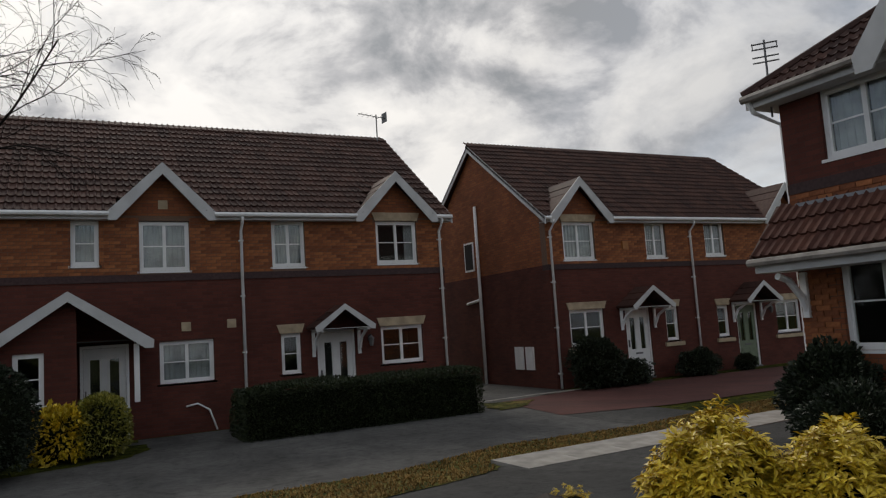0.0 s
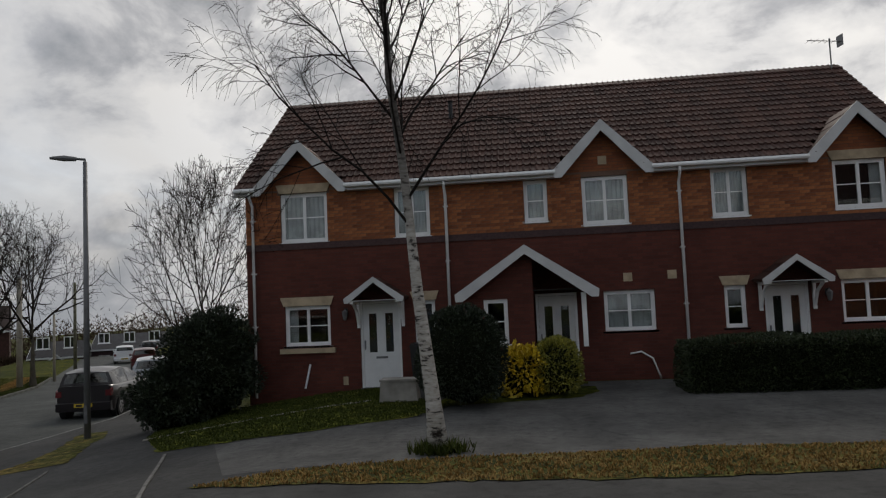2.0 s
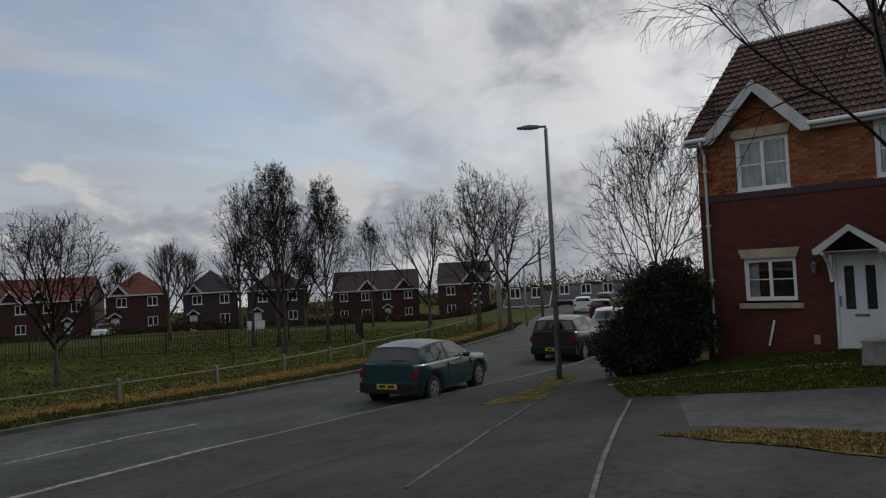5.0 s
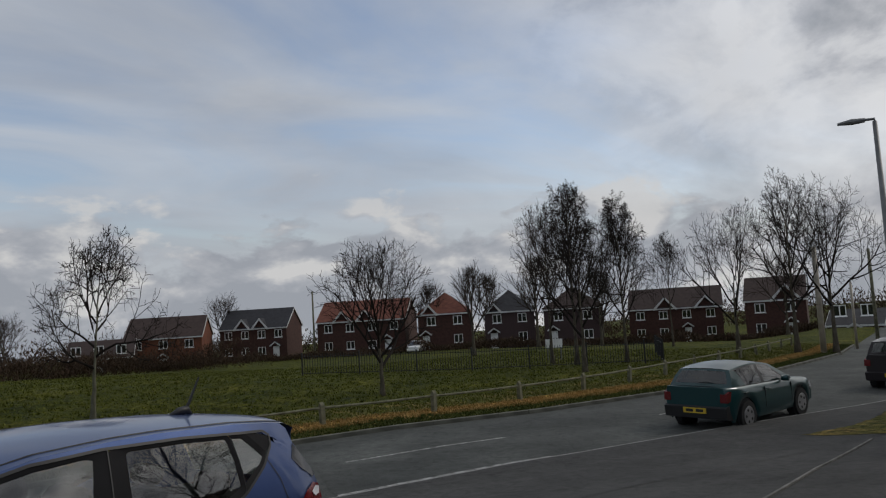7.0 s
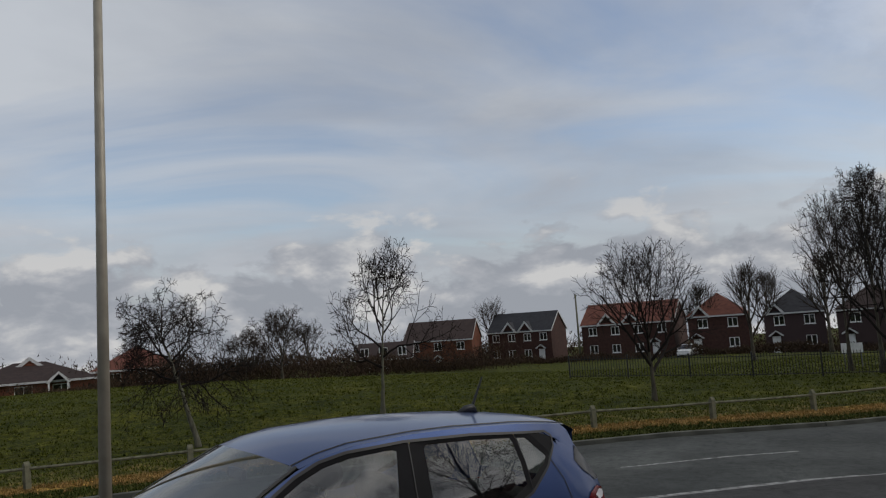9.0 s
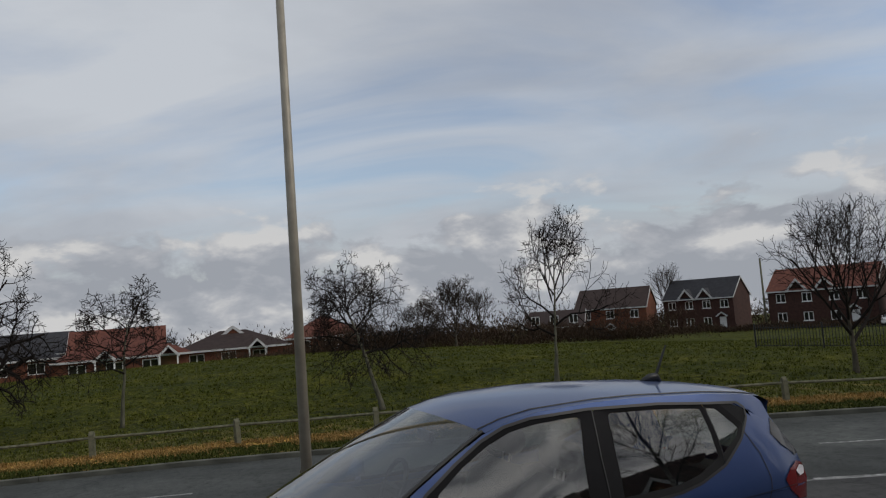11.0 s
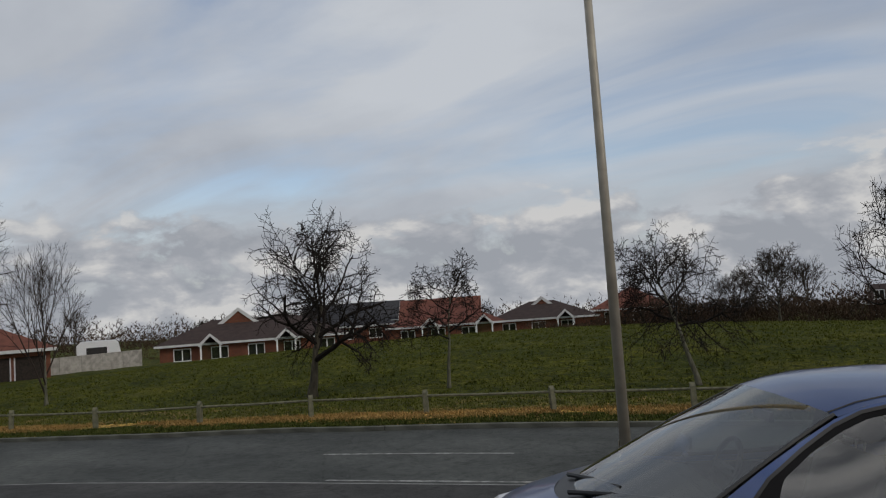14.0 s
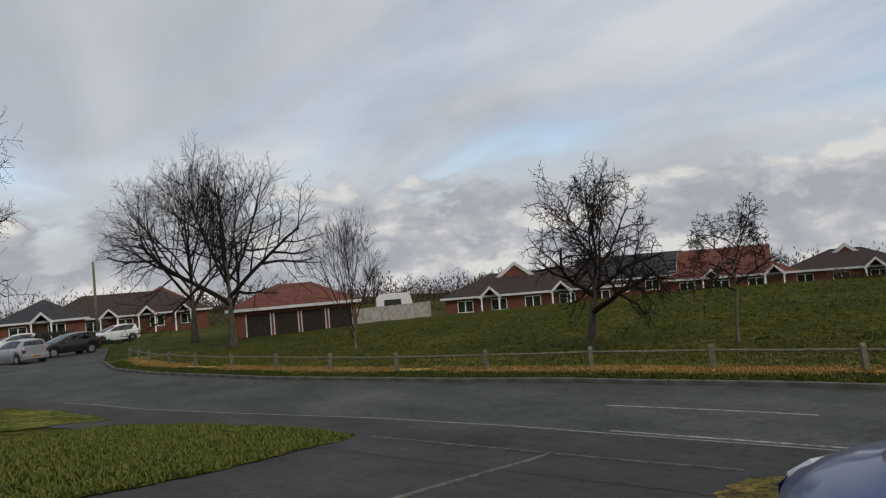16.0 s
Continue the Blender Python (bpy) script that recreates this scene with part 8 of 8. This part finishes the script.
def bungalow(label, az_l, dist, width, depth, wall, roof_mat, face, eave=2.5, rise=2.8, porches=(), gable=None, base=None):
    x, y = at_bearing(az_l, dist)
    z = ground_z(x, y) if base is None else base
    h = thing("bungalow", label, "bungalow", Matrix.Translation((x, y, z)) @ Euler((0, 0, radians(face - 90))).to_matrix().to_4x4(), group="bungalows")
    wins = [(k, k + 1.6, 0.9, 2.1) for k in np.arange(1.2, width - 2, 3.4)]
    part("front_wall", wall_with(wins, 0, width, -1.0, eave, 0, 0.25), wall, h)
    part("side_wall", Geo().box(0, 0.25, 0.251, depth, -1, eave), wall, h)
    part("side_wall", Geo().box(width - 0.25, width, 0.251, depth, -1, eave), wall, h)
    o, m = 0.45, depth / 2
    v = [(-o, -o, eave), (width + o, -o, eave), (width + o, depth + o, eave), (-o, depth + o, eave), (m, m, eave + rise), (max(m + 0.1, width - m), m, eave + rise)]
    part("roof", Geo().add(v, [(0, 1, 4), (1, 2, 5, 4), (2, 3, 5), (3, 0, 4, 5), (0, 3, 2, 1)]), roof_mat, h)
    part("fascia", Geo().box(-o, width + o, -o - 0.04, -o - 0.002, eave - 0.20, eave + 0.01), SOFFIT, h, "white fascia board")
    for a, b, c, e in wins:
        f = Geo()
        for q in ((a, a + 0.08, c, e), (b - 0.08, b, c, e), ((a + b) / 2 - 0.05, (a + b) / 2 + 0.05, c, e), (a, b, c, c + 0.08), (a, b, e - 0.08, e)):
            f.box(q[0], q[1], 0.04, 0.10, q[2], q[3])
        w_ = part("window", f, UPVC, h)
        part("pane", Geo().box(a, b, 0.075, 0.085, c, e), GLASS, w_)
        # unlit interior painted as a near-black plate
        part("room_recess", Geo().box(a, b, 0.24, 0.26, c, e), ROOM_SHADE, w_)
    for px in porches:
        gable_boards(h, px, 1.1, eave - 0.1, eave + 0.9, -1.1, 0.06, 0.2)
        c = Geo()
        for s_ in (-1, 1):
            q = [(px, -1.05, eave + 0.88), (px + s_ * 1.1, -1.05, eave - 0.1), (px + s_ * 1.1, 0.3, eave - 0.1), (px, 1.0, eave + 0.88)]
            c.add(q + [(a, b, e - 0.06) for a, b, e in q], [(0, 1, 2, 3), (4, 7, 6, 5), (0, 4, 5, 1), (1, 5, 6, 2)])
        part("porch_roof", c, roof_mat, h)
        part("porch_frame", Geo().box(px - 0.95, px - 0.8, -1.0, -0.9, 0, eave).box(px + 0.8, px + 0.95, -1.0, -0.9, 0, eave), UPVC, h, "white glazed porch frame")
        part("porch_glass", Geo().box(px - 0.8, px + 0.8, -0.96, -0.94, 0.8, eave), GLASS, h)
    for gx, gh, gz, gd in gable or ():
        part("rear_gable", Geo().prism([(gx - gh, eave), (gx + gh, eave), (gx + gh, gz - gh * 0.75), (gx, gz), (gx - gh, gz - gh * 0.75)], "y", gd, gd + 4), wall, h)
        gable_boards(h, gx, gh + 0.3, gz - gh * 0.75 - 0.1, gz + 0.12, gd - 0.12, 0.06, 0.3)
        c = Geo()
        for s_ in (-1, 1):
            q = [(gx, gd - 0.1, gz + 0.12), (gx + s_ * (gh + 0.3), gd - 0.1, gz - gh * 0.75 - 0.1), (gx + s_ * (gh + 0.3), gd + 4, gz - gh * 0.75 - 0.1), (gx, gd + 4, gz + 0.12)]
            c.add(q + [(a, b, e - 0.08) for a, b, e in q], [(0, 1, 2, 3), (4, 7, 6, 5)])
        part("gable_roof", c, TILE_FAR, h)
    return h


bungalow("brick bungalow with dark grey hipped roof and white porches", -127.6, 74, 17.5, 9, BUNG, TILE_FARB, -134, porches=(4.6, 11.6), gable=((7.2, 2.6, 5.6, 3.6), (11.6, 2.4, 5.2, 4.6)), base=-2.75, rise=2.1)
bungalow("bungalow with bright red tiled roof", -144.6, 82, 12.5, 9, BUNG, TILE_FAR, -148, porches=(4.5, 10.5), base=-2.9, rise=2.4)
bungalow("bungalow with dark roof behind the crest", -137.8, 88, 11, 9, BUNG, TILE_GREY, -140, base=-2.5, rise=2.4)
bungalow("bungalow with brown hipped roof behind the crest", -152.6, 86, 12, 9, BUNG, TILE_FARB, -156, porches=(8.5,), gable=((6.0, 2.0, 4.9, 3.6),), base=-3.0, rise=1.95)
bungalow("red bungalow behind the garden hedge", -160.5, 92, 9, 9, BUNG, TILE_FAR, -163, base=-2.6, rise=2.6)
bungalow("row of brick bungalows with white porches", -98.6, 92, 18, 9, BUNG, TILE_FARB, -100, porches=(3, 7, 11, 15), base=-1.9, rise=2.6)
bungalow("brick bungalows with brown roof at the bend", -96.0, 84, 8, 9, BUNG, TILE_GREY, -97, porches=(4,), base=-1.6, rise=2.2)
bungalow("red brick bungalow with large roof", -104.0, 98, 9, 9, BUNG, TILE_FAR, -104, base=-1.7, rise=3.0)


def garages():
    x, y = at_bearing(-111.2, 53)
    h = thing("garage_block", "brick garage block with dark doors and red hipped roof", "garage", Matrix.Translation((x, y, ground_z(x, y) - 0.2)) @ Euler((0, 0, radians(-117 - 90))).to_matrix().to_4x4())
    w, d, e = 8.6, 6.0, 2.2
    holes = [(0.9 + 1.9 * i, 2.65 + 1.9 * i, -0.1, 1.75) for i in range(4)]
    part("front_wall", wall_with(holes, 0, w, -0.8, e, 0, 0.25), BUNG, h)
    part("side_wall", Geo().box(0, 0.25, 0.251, d, -0.8, e), BUNG, h)
    part("side_wall", Geo().box(w - 0.25, w, 0.251, d, -0.8, e), BUNG, h)
    v = [(-0.4, -0.4, e), (w + 0.4, -0.4, e), (w + 0.4, d + 0.4, e), (-0.4, d + 0.4, e), (d / 2, d / 2, e + 1.55), (w - d / 2, d / 2, e + 1.55)]
    part("roof", Geo().add(v, [(0, 1, 4), (1, 2, 5, 4), (2, 3, 5), (3, 0, 4, 5), (0, 3, 2, 1)]), TILE_FAR, h, "red tiled hipped roof")
    part("fascia", Geo().box(-0.4, w + 0.4, -0.44, -0.402, e - 0.18, e + 0.02), SOFFIT, h)
    for a, b, c, q in holes:
        part("garage_door", Geo().box(a + 0.08, b - 0.08, 0.08, 0.12, c, q), STAIN, h, "dark brown garage door")
        part("door_post", Geo().box(a, a + 0.08, 0.02, 0.14, c, q), SOFFIT, h)
        part("door_post", Geo().box(b - 0.08, b, 0.02, 0.14, c, q), SOFFIT, h)


garages()
x0, y0 = at_bearing(-119.7, 58)
x1, y1 = at_bearing(-126.4, 62)
wf = thing("panel_fence", "pale weathered panel fence on the slope", "fence", (x0, y0, ground_z(x0, y0)))
n = 5
for i in range(n):
    a, b = (x1 - x0) * i / n, (x1 - x0) * (i + 0.97) / n
    c, d = (y1 - y0) * i / n, (y1 - y0) * (i + 0.97) / n
    part("panel", Geo().add([(a, c, -0.3), (b, d, -0.3), (b, d, 1.15), (a, c, 1.15), (a + 0.05, c - 0.05, -0.3), (b + 0.05, d - 0.05, -0.3), (b + 0.05, d - 0.05, 1.15), (a + 0.05, c - 0.05, 1.15)], [(0, 1, 2, 3), (7, 6, 5, 4), (3, 2, 6, 7), (0, 3, 7, 4), (1, 5, 6, 2)]), CONCRETE, wf)
xc, yc = at_bearing(-123.6, 66)
cv = thing("caravan", "white touring caravan parked behind the fence", "caravan", Matrix.Translation((xc, yc, ground_z(xc, yc) - 0.1)) @ Euler((0, 0, radians(-124 - 90))).to_matrix().to_4x4())
part("body", Geo().prism([(-1.6, 0.5), (1.5, 0.5), (1.65, 1.2), (1.45, 2.2), (1.2, 2.4), (-1.3, 2.4), (-1.6, 2.1)], "y", -1, 1), WHITE_PAINT, cv)
# opaque plate, its dark colour standing for the unlit inside
part("window", Geo().box(-0.9, 0.6, -1.02, -1.001, 1.3, 1.9), ROOM_SHADE, cv)
part("wheel", Geo().tube([(0, -1.0, 0.35), (0, -0.8, 0.35)], 0.33, 14), RUBBER, cv)


# scrub and garden hedges along the far edge of the green
def scrub_row(label, pts, h, deep, seed, material, count, thick=0.035, size=1.0):
    g = Geo()
    rng = random.Random(seed)
    for _ in range(count):
        k = rng.random() * (len(pts) - 1)
        i = int(k)
        (ax, ay), (bx, by) = pts[i], pts[i + 1]
        f = k - i
        x, y = ax + (bx - ax) * f + rng.gauss(0, deep), ay + (by - ay) * f + rng.gauss(0, deep)
        top = h * (0.62 + 1.1 * noise.noise(Vector((x * 0.22, y * 0.22, seed))))
        z = ground_z(x, y)
        r = rng.random() ** 0.7 * top
        d = Vector((rng.gauss(0, 0.7), rng.gauss(0, 0.7), 1)).normalized()
        s = rng.uniform(0.2, 0.5) * size
        a = d.cross(Vector((rng.gauss(0, 1), rng.gauss(0, 1), 0.1))).normalized() * thick
        p = Vector((x, y, z + r * 0.9))
        kk = len(g.v)
        g.v += [tuple(p - a), tuple(p + a), tuple(p + d * s)]
        g.f.append((kk, kk + 1, kk + 2))
    return thing("scrub", label, "scrub", kind="stuff", mesh=g.mesh("scrub", material))


def arc(a0, a1, d0, d1, n=9):
    return [at_bearing(lerp(a0, a1, i / n), lerp(d0, d1, i / n)) for i in range(n + 1)]


scrub_row("brown leafless scrub along the back of the green", arc(170, 198, 72, 66), 2.9, 1.6, 7, SCRUB, 26000)
scrub_row("dark hedge before the far houses", arc(126, 176, 88, 98, 20), 1.3, 1.0, 8, SCRUB, 20000, 0.07)
scrub_row("distant wooded ridge along the skyline", arc(96, 262, 230, 230, 60), 8.5, 9.0, 18, SCRUB, 52000, 0.16, 3.0)
scrub_row("brown scrub by the bungalow gardens", arc(-170, -156, 66, 72), 1.8, 1.2, 9, SCRUB, 5000)
scrub_row("dark evergreen hedge near the bend", arc(-97, -103, 70, 66), 1.2, 0.6, 10, DARKLEAF, 2500)
scrub_row("grey brown distant trees and hedges", arc(-108, -130, 100, 110), 4.0, 3, 11, SCRUB, 7000)


# rough grass that stands up from the verges
def tufts(label, count, where, hgt, material, seed, name="grass_tufts", patchy=0.0):
    rng = random.Random(seed)
    g = Geo()
    made = 0
    while made < count:
        x, y = where(rng)
        made += 1
        if patchy and noise.noise(Vector((x * 0.45, y * 0.28, 3.0))) + 0.35 * noise.noise(Vector((x * 2.1, y * 2.1, 1.0))) < patchy - 0.6:
            continue
        z = ground_z(x, y) + 0.02
        for _ in range(3):
            w = rng.uniform(0, 6.283)
            h = hgt * rng.uniform(0.5, 1.3)
            dx, dy = math.cos(w), math.sin(w)
            k = len(g.v)
            bw = 0.012 + 0.02 * hgt
            g.v += [(x - dy * bw, y + dx * bw, z), (x + dy * bw, y - dx * bw, z), (x + dx * h * 0.6, y + dy * h * 0.6, z + h)]
            g.f.append((k, k + 1, k + 2))
    return thing(name, label, "grass", kind="stuff", mesh=g.mesh(name, material))


def far_band(lo, hi, y0, y1):
    def f(rng):
        y = rng.uniform(y0, y1)
        return float(far_x(y)) - rng.uniform(lo, hi), y
    return f


def poly_in(pts):
    xs, ys = [p[0] for p in pts], [p[1] for p in pts]

    def f(rng):
        while True:
            x, y = rng.uniform(min(xs), max(xs)), rng.uniform(min(ys), max(ys))
            inside = False
            for (ax, ay), (bx, by) in zip(pts, pts[1:] + pts[:1]):
                if (ay > y) != (by > y) and x < (bx - ax) * (y - ay) / (by - ay) + ax:
                    inside = not inside
            if inside:
                return x, y
    return f


strip("verge_far", list(np.arange(-42, 40, 0.5)), lambda y: far_x(y) - 4.2, lambda y: far_x(y) - 0.12, land, VERGE, 6, "rough grass verge across the road", 0.02, category="grass")
strip("straw_band", list(np.arange(-42, 40, 0.25)), lambda y: far_x(y) - 2.0 - 0.20 * math.sin(y * 0.9) * math.sin(y * 0.37), lambda y: far_x(y) - 1.15 + 0.35 * math.sin(y * 0.53 + 1) + 0.15 * math.sin(y * 1.9), land, STRAW, 4, "band of dead straw-coloured grass below the rail", 0.03, category="grass")
tufts("dead straw-coloured grass along the rail", 34000, far_band(0.85, 2.0, -40, 40), 0.07, STRAWBLADE, 5, patchy=0.42)
tufts("rough green grass along the far kerb", 34000, far_band(0.1, 1.2, -40, 40), 0.055, BLADE, 6)
tufts("green grass under the rail", 16000, far_band(1.7, 4.2, -40, 40), 0.06, TUSSOCK, 16)


def clumps(label, count, where, hgt, material, seed):
    """Tussocks: each a small sheaf of broad blades, one tone to a blade."""
    rng = random.Random(seed)
    g = Geo()
    for _ in range(count):
        x, y = where(rng)
        z = ground_z(x, y)
        size = hgt * rng.uniform(0.5, 1.4)
        for _ in range(6):
            w = rng.uniform(0, 6.283)
            dx, dy = math.cos(w), math.sin(w)
            ox, oy = x + rng.gauss(0, 0.07), y + rng.gauss(0, 0.07)
            b = size * 0.30
            k = len(g.v)
            g.v += [(ox - dy * b, oy + dx * b, z), (ox + dy * b, oy - dx * b, z), (ox + dx * size * 0.7, oy + dy * size * 0.7, z + size)]
            g.f.append((k, k + 1, k + 2))
    return thing("grass_tufts", label, "grass", kind="stuff", mesh=g.mesh("grass_tufts", material))


clumps("tussocky green grass on the open green", 30000, far_band(2.6, 34, -40, 36), 0.065, TUSSOCK, 7)
tufts("unmown grass on the corner lawn", 34000, poly_in(LAWN_CORNER), 0.055, LAWNBLADE, 8)
tufts("short grass on the birch verge", 9000, poly_in(VERGE_BIRCH), 0.03, STRAWBLADE, 9)
tufts("long grass round the birch trunk", 300, lambda r: (-1.27 + r.gauss(0, 0.15), 9.2 + r.gauss(0, 0.13)), 0.15, BLADE, 10)
tufts("short grass on the end house lawn", 12000, poly_in(LAWN_END), 0.035, BLADE, 11)
